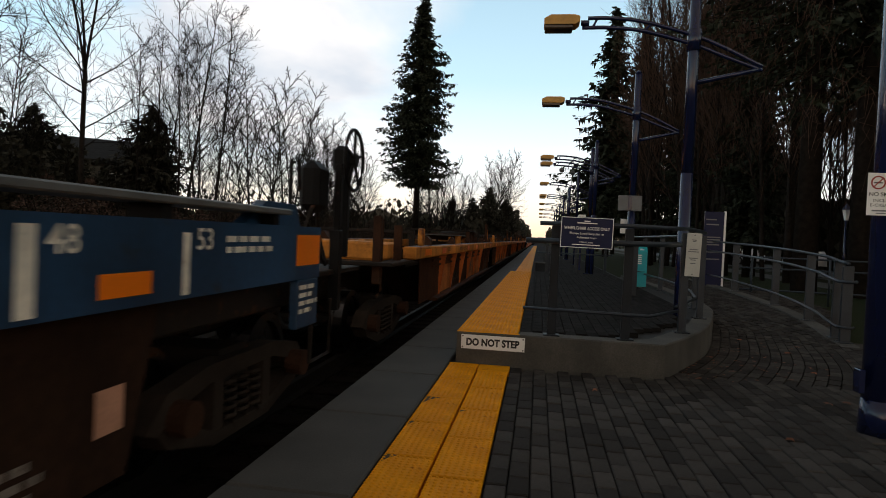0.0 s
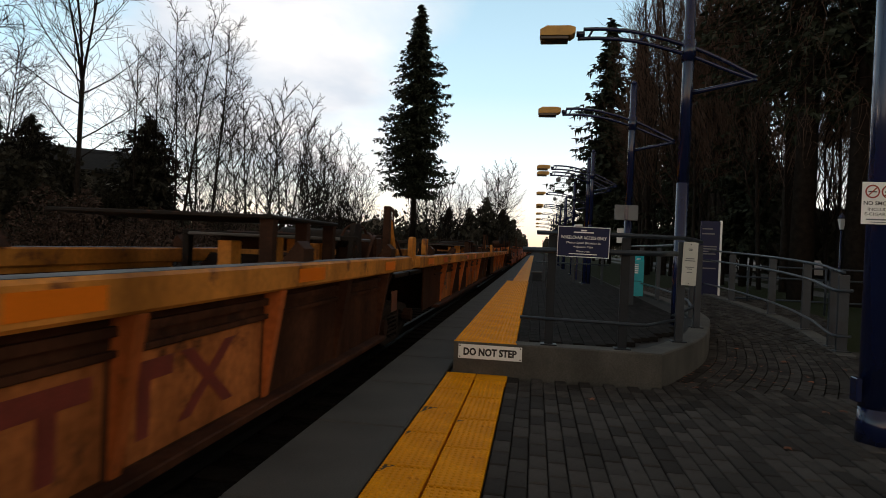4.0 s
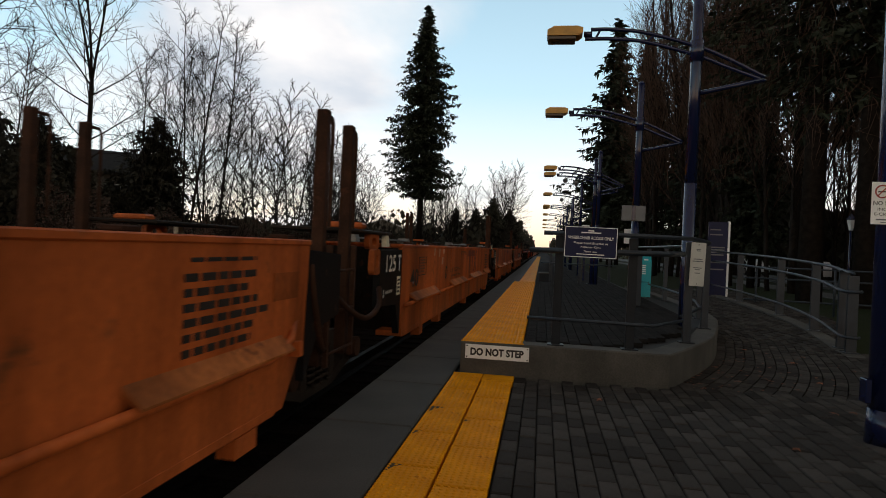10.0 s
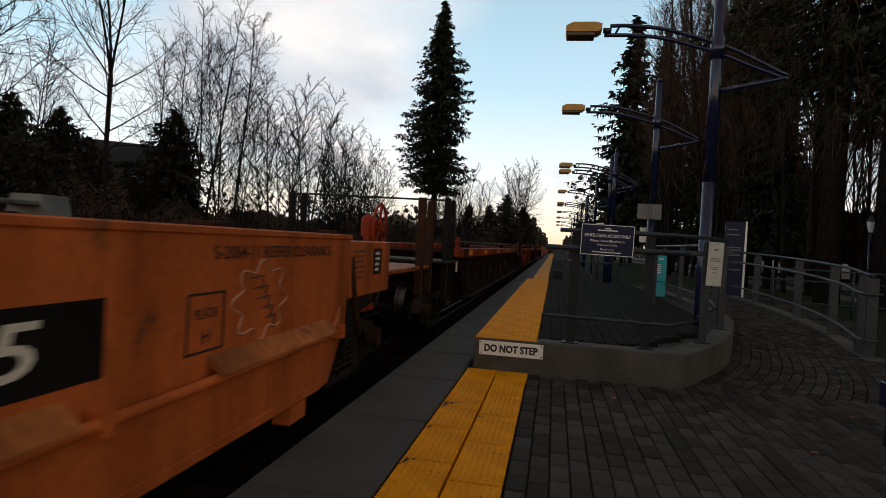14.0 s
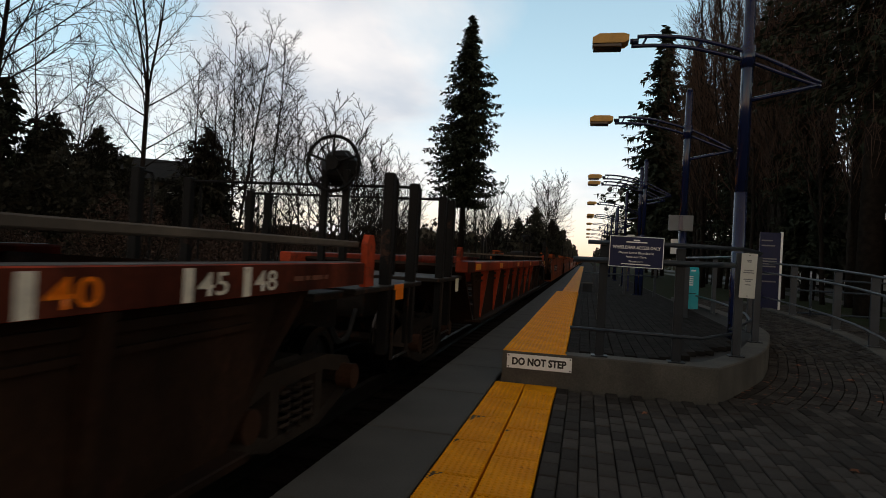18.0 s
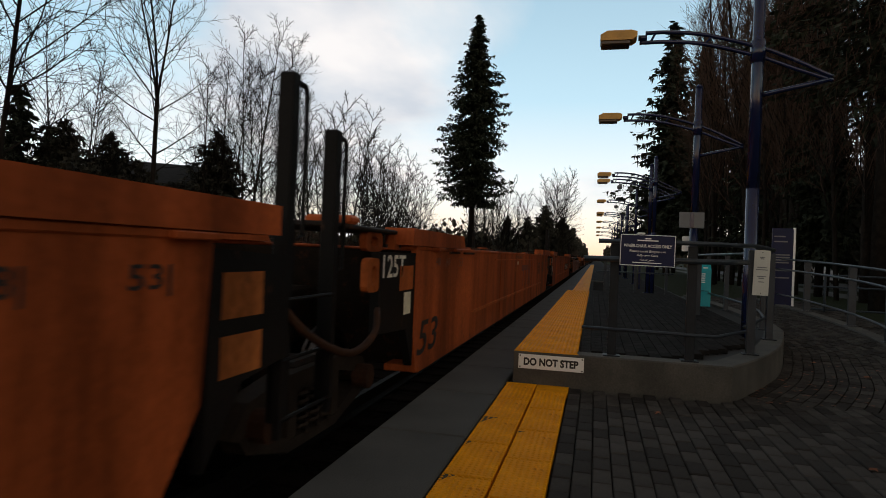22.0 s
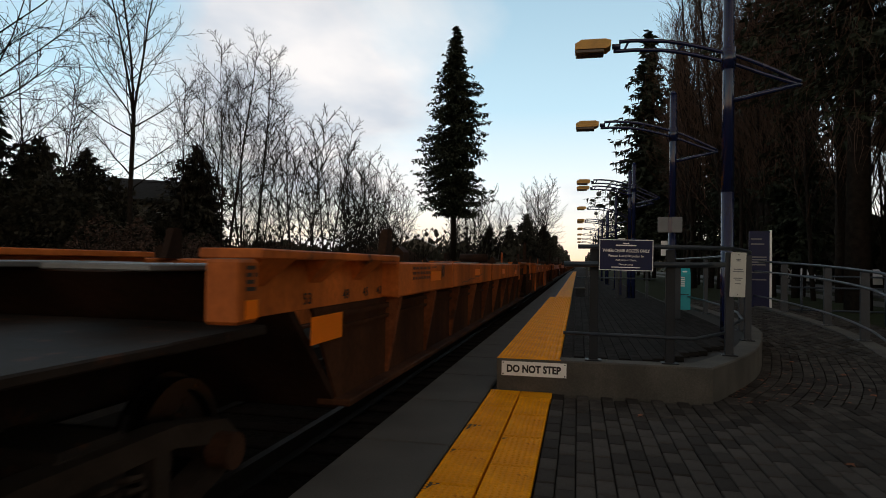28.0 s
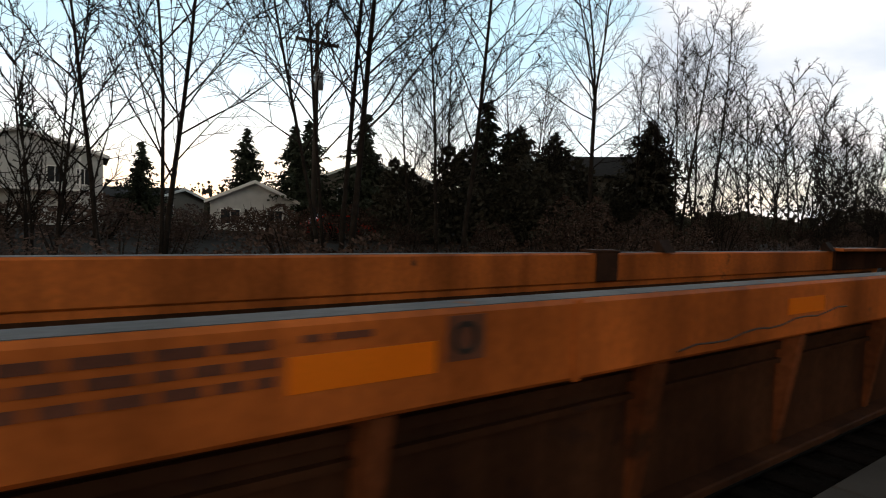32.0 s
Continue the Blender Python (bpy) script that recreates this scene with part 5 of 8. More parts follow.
def coupler(c, y, s):
    part("coupler", Shape().box(-0.09, 0.09, min(y, y + s * 0.55), max(y, y + s * 0.55), 0.42, 0.62, 0.03).box(-0.16, 0.16, min(y + s * 0.4, y + s * 0.7), max(y + s * 0.4, y + s * 0.7), 0.40, 0.66, 0.05), RUSTY, c)
    part("air_hose", Shape().tube(curve([(0.35, y, 0.55), (0.36, y + s * 0.25, 0.25), (0.35, y + s * 0.6, 0.22), (0.34, y + s * 0.8, 0.45)], 4), 0.03, 6), RUBBER, c, smooth=True)


# a dark blue car that has mostly gone by
blue = thing("well_car", "dark blue well car with white stencils and orange reflectors", "railway car", group="cars of the freight train")
for sx in (-1, 1):
    xs = sorted((sx * HALF, sx * (HALF - 0.12)))
    part("top_chord", Shape().along_x([(-14, 0.98), (4.0, 0.98), (4.62, 0.98), (4.62, 1.36), (-14, 1.36)], xs[0], xs[1]), BLUE_CAR, blue)
    xp = sorted((sx * (HALF - 0.13), sx * (HALF - 0.16)))
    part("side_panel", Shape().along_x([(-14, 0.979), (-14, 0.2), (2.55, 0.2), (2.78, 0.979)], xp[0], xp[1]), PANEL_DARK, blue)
    xs = sorted((sx * (HALF + 0.02), sx * (HALF - 0.30)))
    part("walkway", Shape().box(xs[0], xs[1], -8, 4.0, 1.43, 1.47, 0.008), GALV, blue, "grey grating walkway")
    for k in range(6):
        y = 3.8 - k * 1.2
        part("bracket", Shape().box(*sorted((sx * (HALF - 0.02), sx * (HALF - 0.2))), y, y + 0.08, 1.361, 1.43), BLACK_CAR, blue)
    part("ear", Shape().along_x([(3.6, 1.361), (4.5, 1.361), (4.4, 1.52), (3.9, 1.52)], *sorted((sx * (HALF - 0.12), sx * (HALF - 0.2)))), BLUE_CAR, blue)
    part("end_leg", Shape().box(*sorted((sx * HALF, sx * (HALF - 0.06))), 4.2, 4.6, 0.62, 0.979, 0.01), BLUE_CAR, blue)
plate("reflector", 2.17, 2.50, 1.03, 1.13, REFLECT, blue)
plate("reflector", 4.15, 4.60, 1.08, 1.30, REFLECT, blue)
plate("stripe", 1.78, 1.86, 1.0, 1.32, WHITE_MARK, blue)
plate("stripe", 2.74, 2.80, 1.0, 1.30, WHITE_MARK, blue)
side_text("48", 0.11, 0.16, WHITE_MARK, blue, 1.98, 1.27)
side_text("53", 0.11, 0.15, WHITE_MARK, blue, 2.93, 1.27)
bars(3.15, 3.75, 1.18, 1.30, 2, WHITE_MARK, blue, seed=3)
bars(4.22, 4.58, 0.72, 0.95, 4, WHITE_MARK, blue, seed=5)
plate("placard", 2.34, 2.52, 0.42, 0.62, GRAFFITI, blue, HALF - 0.129)
bars(1.75, 2.1, 0.28, 0.46, 3, CHALK, blue, HALF - 0.133, 6)
bogie(blue, 4.3)
part("underframe", Shape().box(-1.30, 1.30, -14, 4.55, 0.75, 0.97, 0.02), STEEL_DARK, blue)
corner_deck(blue, 4.63, 6.4, 0.98, STEEL_DARK, 1.3)
brake_wheel(blue, 6.2, 2.07, x=1.26, r=0.31, material=BLACK_CAR, axis="x")
part("gear_case", Shape().box(0.9, 1.1, 5.6, 5.95, 1.5, 2.0, 0.08), BLACK_CAR, blue)
for q in range(4):
    part("pipe", Shape().tube(curve([(0.7 + 0.1 * q, 4.7 + 0.2 * q, 1.0), (0.75 + 0.1 * q, 4.9 + 0.25 * q, 1.35 + 0.08 * q), (1.0, 5.5 + 0.15 * q, 1.3), (1.1, 5.9, 1.0)], 4), 0.02, 6), STEEL_DARK, blue, smooth=True)
part("grab_rail", Shape().tube([(1.0, 5.2, 1.0), (1.0, 5.2, 1.95), (1.0, 5.35, 1.98), (1.0, 5.4, 1.7)], 0.018, 6), BLACK_CAR, blue)
pole_pair(blue, 5.6, 0.6, 1.35, BLACK_CAR, 1.3, False)
part("corner_step", Shape().tube([(1.4, 4.75, 0.75), (1.4, 4.75, 0.28), (1.4, 5.2, 0.28), (1.4, 5.2, 0.75)], 0.018, 6), STEEL_DARK, blue)
coupler(blue, 6.4, 1)
CARS.append((blue, 0.0))

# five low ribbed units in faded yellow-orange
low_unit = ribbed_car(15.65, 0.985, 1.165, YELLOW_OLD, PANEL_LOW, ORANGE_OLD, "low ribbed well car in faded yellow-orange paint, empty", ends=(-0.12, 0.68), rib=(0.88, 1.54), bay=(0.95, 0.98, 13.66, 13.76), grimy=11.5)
dress_low(low_unit, 15.6, 0.985, 1.165, REFLECT, 1, marks=False)
plate("reflector", 6.24, 6.62, 1.02, 1.13, REFLECT_RED, low_unit)
plate("reflector", 2.3, 2.75, 1.02, 1.12, REFLECT_RED, low_unit)
bars(3.0, 3.28, 1.02, 1.13, 4, DARK_MARK, low_unit, seed=62)
wedge_guides(low_unit, (1.3, 4.2, 11.0, 13.9), 1.166, RUSTY)
# bays with a brighter orange than the rest of the panel
for y0, y1 in ((2.91, 4.29), (7.51, 8.91), (9.07, 10.45)):
    part("bay_plate", Shape().box(HALF - 0.1295, HALF - 0.1265, y0, y1, 0.27, 0.78), PANEL_ORANGE, low_unit, "brighter orange side sheet")
side_text("MAX GROSS WT FOR 40 FT CONTAINERS", 0.075, 1.5, DARK_MARK, low_unit, 5.46, 1.075)
plate("placard", 14.3, 14.62, 0.45, 0.72, FADED_MARK, low_unit, HALF - 0.129)
for y in (0.7, 15.0):
    lug(low_unit, y, 1.0 if y > 1 else 1.166, 0.44 if y > 1 else 0.27, YELLOW_OLD, 1.441 if y > 1 else 1.38)
for y in (1.7, 13.6):
    part("end_frame", Shape().box(-1.1, 1.1, y - 0.05, y + 0.05, 1.34, 1.40, 0.01).box(-1.1, -1.02, y - 0.05, y + 0.05, 0.9, 1.339).box(1.02, 1.1, y - 0.05, y + 0.05, 0.9, 1.339), STEEL_DARK, low_unit)
for k in range(5):
    u = low_unit if k == 0 else copy_thing(low_unit, pose(0, 0, 0))
    CARS.append((u, 8.6 + 15.65 * k))
LOWS = [c for c, _ in CARS[1:6]]
for u in LOWS:
    side_text("40", 0.36, 0.42, DARK_MARK, u, 8.28 if u is LOWS[0] else 3.52, 0.6, HALF - 0.123)
for u in LOWS[1:4]:
    emblem(0.37, 8.36, 0.55, MAROON_MARK, u, HALF - 0.121, 0.47, 0.12)
front = LOWS[0]
corner_deck(front, -1.3, 0.05, 0.98, STEEL_DARK, 1.44)
pole_pair(front, -1.1, 0.7, 1.55, RUSTY, 1.2)
pole_pair(front, -0.4, 0.9, 1.45, RUSTY, 1.3, False)
part("deck_box", Shape().box(0.3, 1.2, -0.9, -0.1, 0.981, 1.22, 0.03), YELLOW_OLD, front)
side_text("40641", 0.18, 0.86, DARK_MARK, front, 5.12, 0.47, HALF - 0.123)
for k in (0, 1, 2, 3):
    u = LOWS[k]
    part("guide_post", Shape().box(1.20, 1.29, 14.37, 14.47, 0.95, 1.82, 0.012), RUSTY, u)
    part("diagonal_brace", Shape().tube([(1.25, 14.50, 1.62), (1.25, 14.98, 1.02)], 0.045, 6), YELLOW_OLD, u)
    part("grab_rail", Shape().tube([(1.25, 14.47, 1.80), (1.25, 14.68, 1.80), (1.25, 14.72, 1.74), (1.25, 14.72, 1.2)], 0.016, 6), RUSTY, u)
    air_tank(u, -0.6, 0.5, 15.3, 1.36, 0.15, STEEL_DARK)
    air_tank(u, -0.9, 0.3, 14.2, 1.30, 0.12, RUSTY)
    for q in range(5):
        part("bracket", Shape().box(0.2 + 0.2 * (q % 3), 0.34 + 0.2 * (q % 3), 12.0 + q * 0.55, 12.2 + q * 0.55, 1.0, 1.30 + 0.05 * (q % 2), 0.01), YELLOW_OLD, u)
    part("end_plate", Shape().along_x([(13.45, 1.0), (13.95, 1.0), (13.85, 1.55), (13.6, 1.55)], 1.0, 1.06), STEEL_DARK, u)
    part("valve_box", Shape().box(0.3, 0.9, 15.2, 15.6, 1.0, 1.45, 0.06), RUSTY, u)
    part("deck_slab", Shape().box(-1.2, 0.95, 11.5, 13.3, 1.50, 1.54, 0.01), STEEL_DARK, u)
    for y in (11.6, 12.4, 13.2):
        part("deck_post", Shape().box(0.82, 0.94, y - 0.05, y + 0.05, 1.0, 1.499), RUSTY, u)
    part("grating", Shape().box(-1.0, 0.9, 13.5, 15.0, 1.34, 1.38, 0.008), GALV, u, "grey steel grating")
    for q in range(3):
        part("pipe", Shape().tube(curve([(0.5 + 0.2 * q, 14.6, 1.0), (0.52 + 0.2 * q, 14.9, 1.5 - 0.06 * q), (0.7, 15.2 + 0.1 * q, 1.55 - 0.05 * q), (0.8, 15.55, 1.1)], 4), 0.018, 6), RUSTY, u, smooth=True)
    part("pipework", Shape().tube(curve([(1.2, 13.6, 1.1), (1.22, 13.8, 1.36), (1.15, 14.3, 1.42), (1.15, 15.3, 1.4), (1.2, 15.6, 1.15)], 4), 0.02, 6), RUSTY, u, smooth=True)
rear = LOWS[4]
plate("reflector", 14.0, 14.36, 1.02, 1.13, REFLECT, rear)
plate("stencil_panel", 12.1, 12.5, 1.0, 1.14, FADED_MARK, rear)
bars(12.12, 12.48, 1.01, 1.13, 4, DARK_MARK, rear, HALF, 61)
corner_deck(rear, 15.2, 16.4, 0.98, STEEL_DARK, 1.3)
part("grab_rail", Shape().tube([(1.1, 15.4, 1.0), (1.1, 15.4, 1.85), (1.1, 15.6, 1.88), (1.1, 15.65, 1.5)], 0.018, 6), BLACK_CAR, rear)
coupler(rear, 16.4, 1)

# five smooth orange units
SMOOTH = "orange smooth-sided well car with black stencils, empty"
def orange_dress(c, d):
    """Stencils, placards, pipes and walkway of a smooth orange unit."""
    side_text("125", 0.19, 0.44, WHITE_MARK, c, 1.05 + d, 1.11, HALF + 0.001, bold=0.012)
    side_text("T", 0.19, 0.16, WHITE_MARK, c, 1.46 + d, 1.11, HALF + 0.001, bold=0.012)
    part("placard", Shape().box(HALF, HALF + 0.003, 1.36 + d, 1.53 + d, 0.73, 0.95), PAPER, c)
    bars(1.38 + d, 1.51 + d, 0.75, 0.93, 4, DARK_MARK, c, HALF - 0.001, 21)
    side_text("JACK HERE", 0.045, 0.30, WHITE_MARK, c, 0.98 + d, 0.79, HALF + 0.001)
    part("arrow", Shape().add([(HALF - 0.001, 0.74 + d, 0.74), (HALF - 0.001, 0.78 + d, 0.74), (HALF - 0.001, 0.76 + d, 0.84)], [(0, 1, 2)]), WHITE_MARK, c)
    side_text("40", 0.24, 0.52, DARK_MARK, c, 2.36 + d, 0.89, bold=0.018)
    frame_ = Shape()
    for y0, y1, z0, z1 in ((2.66, 3.2, 1.155, 1.165), (2.66, 3.2, 0.905, 0.915), (2.66, 2.675, 0.91, 1.16), (3.185, 3.2, 0.91, 1.16)):
        frame_.box(HALF + 0.001, HALF + 0.004, y0 + d, y1 + d, z0, z1)
    part("stencil_frame", frame_, DARK_MARK, c)
    bars(2.72 + d, 3.16 + d, 0.94, 1.14, 5, FADED_MARK, c, seed=31)
    for y0, y1, z0, z1 in ((3.82, 3.97, 1.17, 1.29), (4.28, 4.44, 1.15, 1.285), (4.70, 4.91, 1.20, 1.28), (4.60, 4.78, 1.02, 1.14)):
        patch = [(HALF + 0.004, y0, z0), (HALF + 0.004, y1 - 0.04, z0), (HALF + 0.004, y1, z1), (HALF + 0.004, y0 + 0.03, z1)]
        part("patch", Shape().add(patch, [(0, 1, 2, 3)]), GRAFFITI, c, "pale touch-up patch")
    part("fender", Shape().tube(curve([(HALF - 0.02, 14.28, 1.15), (HALF, 14.32, 0.9), (HALF, 14.5, 0.55), (HALF - 0.05, 14.7, 0.45)], 4), 0.03, 6), RUSTY, c, smooth=True)
    part("far_walkway", Shape().box(-1.46, -1.16, 8.5, 13.9, 1.42, 1.46, 0.008), GALV, c, "grey grating walkway")
    for y in (8.2, 13.9):
        part("walkway_end", Shape().along_y([(-1.5, 1.34), (-1.1, 1.34), (-1.15, 1.52), (-1.45, 1.52)], y, y + 0.3), GALV, c)
    bogie(c, 0.0)


orange_unit = smooth_car(15.65, 1.6, 14.2, 1.32, ORANGE, SMOOTH)
orange_dress(orange_unit, 0.0)
UN = [orange_unit]
for k in range(1, 4):
    UN.append(copy_thing(orange_unit, pose(0, 0, 0)))
UN.append(smooth_car(15.65, 1.19, 14.2, 1.32, ORANGE, SMOOTH))
orange_dress(UN[4], -0.41)
for k, u in enumerate(UN):
    CARS.append((u, 90.45 + 15.65 * k))
for u in UN[:4]:
    bars(12.6, 13.55, 0.72, 1.16, 6, DARK_MARK, u, seed=33)
    bars(12.65, 13.5, 1.19, 1.23, 1, DARK_MARK, u, seed=34)
    plate("reflector", 13.6, 14.0, 0.93, 1.11, ORANGE_OLD, u)
    for x in (1.36, -1.36):
        pole_pair(u, 14.75, 0.30, 2.40, RUSTY, x)
        pole_pair(u, 15.42, 0.30, 2.40, RUSTY, x)
    ladder(u, 14.72, 0.3, 1.3, RUSTY, 1.46, 0.7)
for k, letter in ((1, "C"), (2, "D"), (3, "E")):
    u = UN[k]
    side_text("DTTX 760705 " + letter, 0.075, 0.88, DARK_MARK, u, 7.6, 1.205)
    emblem(0.52, 8.41, 1.0, MAROON_MARK, u, wide=0.56, gap=0.04)
    side_text("LD LMT 123,200 PER UNIT", 0.085, 1.45, DARK_MARK, u, 6.36, 0.885)
    side_text("20 FT CONTAINER LIMIT 61,600 EACH", 0.05, 1.30, DARK_MARK, u, 6.36, 0.775)
    side_text(letter, 0.21, 0.24, DARK_MARK, u, 5.15, 0.87, slant=0.15, bold=0.014)
u = UN[0]
plate("number_board", 4.45, 7.75, 0.74, 1.04, BLACK_CAR, u)
side_text("DTTX", 0.19, 1.25, WHITE_MARK, u, 5.35, 0.90, HALF + 0.007, slant=0.15)
side_text("760705", 0.19, 1.30, WHITE_MARK, u, 6.85, 0.90, HALF + 0.007, slant=0.15)
side_text("B", 0.17, 0.22, DARK_MARK, u, 8.6, 0.90)
side_text("LD LMT 123,200 PER UNIT", 0.085, 1.5, DARK_MARK, u, 10.4, 0.885)
side_text("20 FT CONTAINER LIMIT 61,600 EACH", 0.05, 1.35, DARK_MARK, u, 10.45, 0.775)
corner_deck(u, -2.2, -0.05, 0.86, RUSTY, 1.42)
brake_wheel(u, -1.75, 2.15, x=1.28, r=0.33, axis="x")
part("gear_case", Shape().box(0.75, 1.0, -2.15, -1.8, 1.6, 2.1, 0.08), BLACK_CAR, u)
air_tank(u, 0.2, 1.35, -0.2, 1.62, 0.23, RUSTY)
part("tank_cradle", Shape().box(0.3, 1.3, -0.45, 0.1, 0.86, 1.40, 0.02), ORANGE_OLD, u)
part("valve_stack", Shape().box(1.0, 1.44, -0.75, -0.4, 0.88, 1.28, 0.04).disc((1.46, -0.62, 1.15), "x", 0.09, 0.1, 10).disc((1.46, -0.55, 0.98), "x", 0.07, 0.1, 10), RUSTY, u)
for y in (-1.2, -0.7):
    pole_pair(u, y, 0.55, 1.86, RUSTY, 1.4)
part("stirrup_rail", Shape().tube(curve([(HALF, -1.9, 0.55), (HALF + 0.04, -1.2, 0.55), (HALF + 0.05, -0.6, 0.5), (HALF + 0.05, 0.2, 0.62), (HALF + 0.04, 0.9, 0.72)], 4), 0.024, 6), ORANGE_OLD, u, smooth=True)
coupler(u, -2.2, -1)
u = UN[4]
plate("number_board", 8.05, 11.40, 0.74, 1.04, BLACK_CAR, u)
side_text("DTTX", 0.19, 1.25, WHITE_MARK, u, 8.95, 0.90, HALF + 0.007, slant=0.15)
side_text("760705", 0.19, 1.30, WHITE_MARK, u, 10.45, 0.90, HALF + 0.007, slant=0.15)
side_text("A", 0.17, 0.24, DARK_MARK, u, 7.6, 0.90)
side_text("S-2054-11 REEFER CLEARANCE", 0.07, 1.6, DARK_MARK, u, 12.93, 1.205)
side_text("LD LMT 123,200 PER UNIT", 0.085, 1.5, DARK_MARK, u, 4.6, 0.885)
gr = Shape()
pts_ = [(HALF + 0.004, 12.66 + (0.29 + 0.05 * math.cos(8 * a)) * math.cos(a), 0.93 + (0.20 + 0.03 * math.cos(8 * a)) * math.sin(a)) for a in [k * math.pi / 40 for k in range(80)]]
gr.tube(pts_, 0.006, 4, closed=True)
part("graffiti", gr, GRAFFITI, u, "pale chalk outline")
for k in range(5):
    part("graffiti", Shape().tube([(HALF + 0.004, 12.52 + 0.05 * k, 1.06 - 0.06 * k), (HALF + 0.004, 12.68 + 0.04 * k, 1.07 - 0.06 * k), (HALF + 0.004, 12.66 + 0.04 * k, 0.99 - 0.06 * k)], 0.005, 4), DARK_MARK, u)
corner_deck(u, 15.46, 18.0, 0.98, ORANGE_OLD, 1.42)
brake_wheel(u, 16.4, 1.45, x=1.1, r=0.27, material=RED_OLD, axis="x")
for y in (17.3, 17.9):
    pole_pair(u, y, 0.6, 1.88, RUSTY, 1.4)
bogie(u, 15.4)
part("end_sheet", Shape().box(HALF - 0.07, HALF - 0.006, 14.21, 15.45, 0.80, 1.285, 0.01), ORANGE, u)
bars(14.3, 14.7, 0.95, 1.22, 6, FADED_MARK, u, HALF - 0.006, 91)
plate("stencil_panel", 14.88, 15.14, 0.98, 1.22, BLACK_CAR, u, HALF - 0.006)
bars(14.92, 15.10, 1.0, 1.2, 4, WHITE_MARK, u, HALF - 0.003, 92)
fr_ = Shape()
for y0, y1, z0, z1 in ((11.93, 12.26, 1.0, 1.012), (11.93, 12.26, 0.72, 0.732), (11.93, 11.945, 0.72, 1.0), (12.245, 12.26, 0.72, 1.0)):
    fr_.box(HALF + 0.001, HALF + 0.004, y0, y1, z0, z1)
part("stencil_frame", fr_, DARK_MARK, u)
side_text("PLATE", 0.05, 0.2, DARK_MARK, u, 12.09, 0.91)
side_text("H", 0.07, 0.07, DARK_MARK, u, 12.09, 0.80)
side_text("END", 0.08, 0.2, DARK_MARK, u, 16.9, 0.94, 1.43)
coupler(u, 18.0, 1)


# three dark cars with red chords
def red_car(n):
    c = ribbed_car(18.65, 1.045, 1.215, RED_OLD, PANEL_DARK, RED_OLD if n else PANEL_DARK, "dark ribbed well car with a faded red top chord, empty", low=0.16, rib=(0.62, 1.62), grimy=12.5)
    bogie(c, 17.98)
    for y0, y1 in ((14.7, 18.14), (0.51, 1.12)):
        part("grimy_end", Shape().box(HALF + 0.0002, HALF + 0.0008, y0, y1, 1.05, 1.21), RED_DIRTY, c, "grimy end of the chord")
    for y in (1.2, 3.99, 7.28, 10.9):
        plate("reflector", y, y + 0.46, 1.08, 1.18, REFLECT_Y, c)
    for y in (4.88, 8.12, 11.36):
        part("lightening_hole", Shape().disc((HALF - 0.126, y, 0.65), "x", 0.16, 0.004, 18), BLACK_CAR, c)
    r = random.Random(40 + n)
    for y, h in ((6.6, 0.16), (9.9, 0.2), (11.7, 0.24), (13.1, 0.26)):
        pts = [(HALF - 0.126, y + 0.035 * k + r.uniform(-0.06, 0.06), 0.62 + r.uniform(-0.5, 0.5) * h) for k in range(9)]
        part("scrawl", Shape().tube(curve(pts, 4), 0.006, 4), CHALK, c, "pale chalk scrawl")
    for y, t_ in ((15.34, "40"), (16.14, "45"), (16.62, "48")):
        if n != 1 and t_ != "48":
            continue
        side_text(t_, 0.11, 0.24, WHITE_MARK if t_ != "40" else REFLECT, c, y, 1.125)
        plate("stripe", y - 0.22, y - 0.15, 1.05, 1.2, WHITE_MARK, c)
    bars(16.95, 17.5, 1.10, 1.15, 1, FADED_MARK, c, seed=70 + n)
    if n == 2:
        plate("reflector", 17.42, 17.92, 1.05, 1.20, REFLECT_Y, c)
    # end platforms
    corner_deck(c, -0.95, 0.4, 1.0, STEEL_DARK, 1.42)
    corner_deck(c, 18.2, 20.2, 1.0, STEEL_DARK, 1.42)
    for y in (-0.7, -0.2):
        pole_pair(c, y, 0.35, 2.04, BLACK_CAR, 1.36)
        pole_pair(c, y, 0.35, 2.04, BLACK_CAR, -1.36)
    for y in (19.1, 19.95):
        pole_pair(c, y, 0.35, 2.04, BLACK_CAR, 1.36)
        pole_pair(c, y, 0.35, 2.04, BLACK_CAR, -1.36)
    part("cross_bar", Shape().tube([(-1.36, -0.7, 2.0), (1.36, -0.7, 2.0)], 0.018, 6), BLACK_CAR, c)
    part("cross_bar", Shape().tube([(-1.36, 19.95, 2.0), (1.36, 19.95, 2.0)], 0.018, 6), BLACK_CAR, c)
    plate("reflector", 19.2, 19.5, 0.85, 1.0, REFLECT, c, 1.421)
    plate("placard", -0.1, 0.1, 0.8, 0.98, PAPER, c, 1.45)
    for x in (0.75, -0.75):
        part("walkway", Shape().box(x - 0.62, x + 0.58, 14.9, 18.45, 1.33, 1.38, 0.008), DECK_TAN, c, "weathered tan deck boards")
    part("lifting_lug", Shape().along_x([(0.3, 1.216), (0.5, 1.216), (0.5, 1.36), (0.45, 1.42), (0.35, 1.42), (0.3, 1.36)], 1.36, 1.42), RED_OLD, c)
    part("lifting_lug", Shape().along_x([(18.4, 1.01), (18.6, 1.01), (18.6, 1.36), (18.55, 1.44), (18.45, 1.44), (18.4, 1.36)], 1.37, 1.42), RED_OLD, c)
    if n:
        brake_wheel(c, 19.6, 2.19, x=0.56, r=0.285)
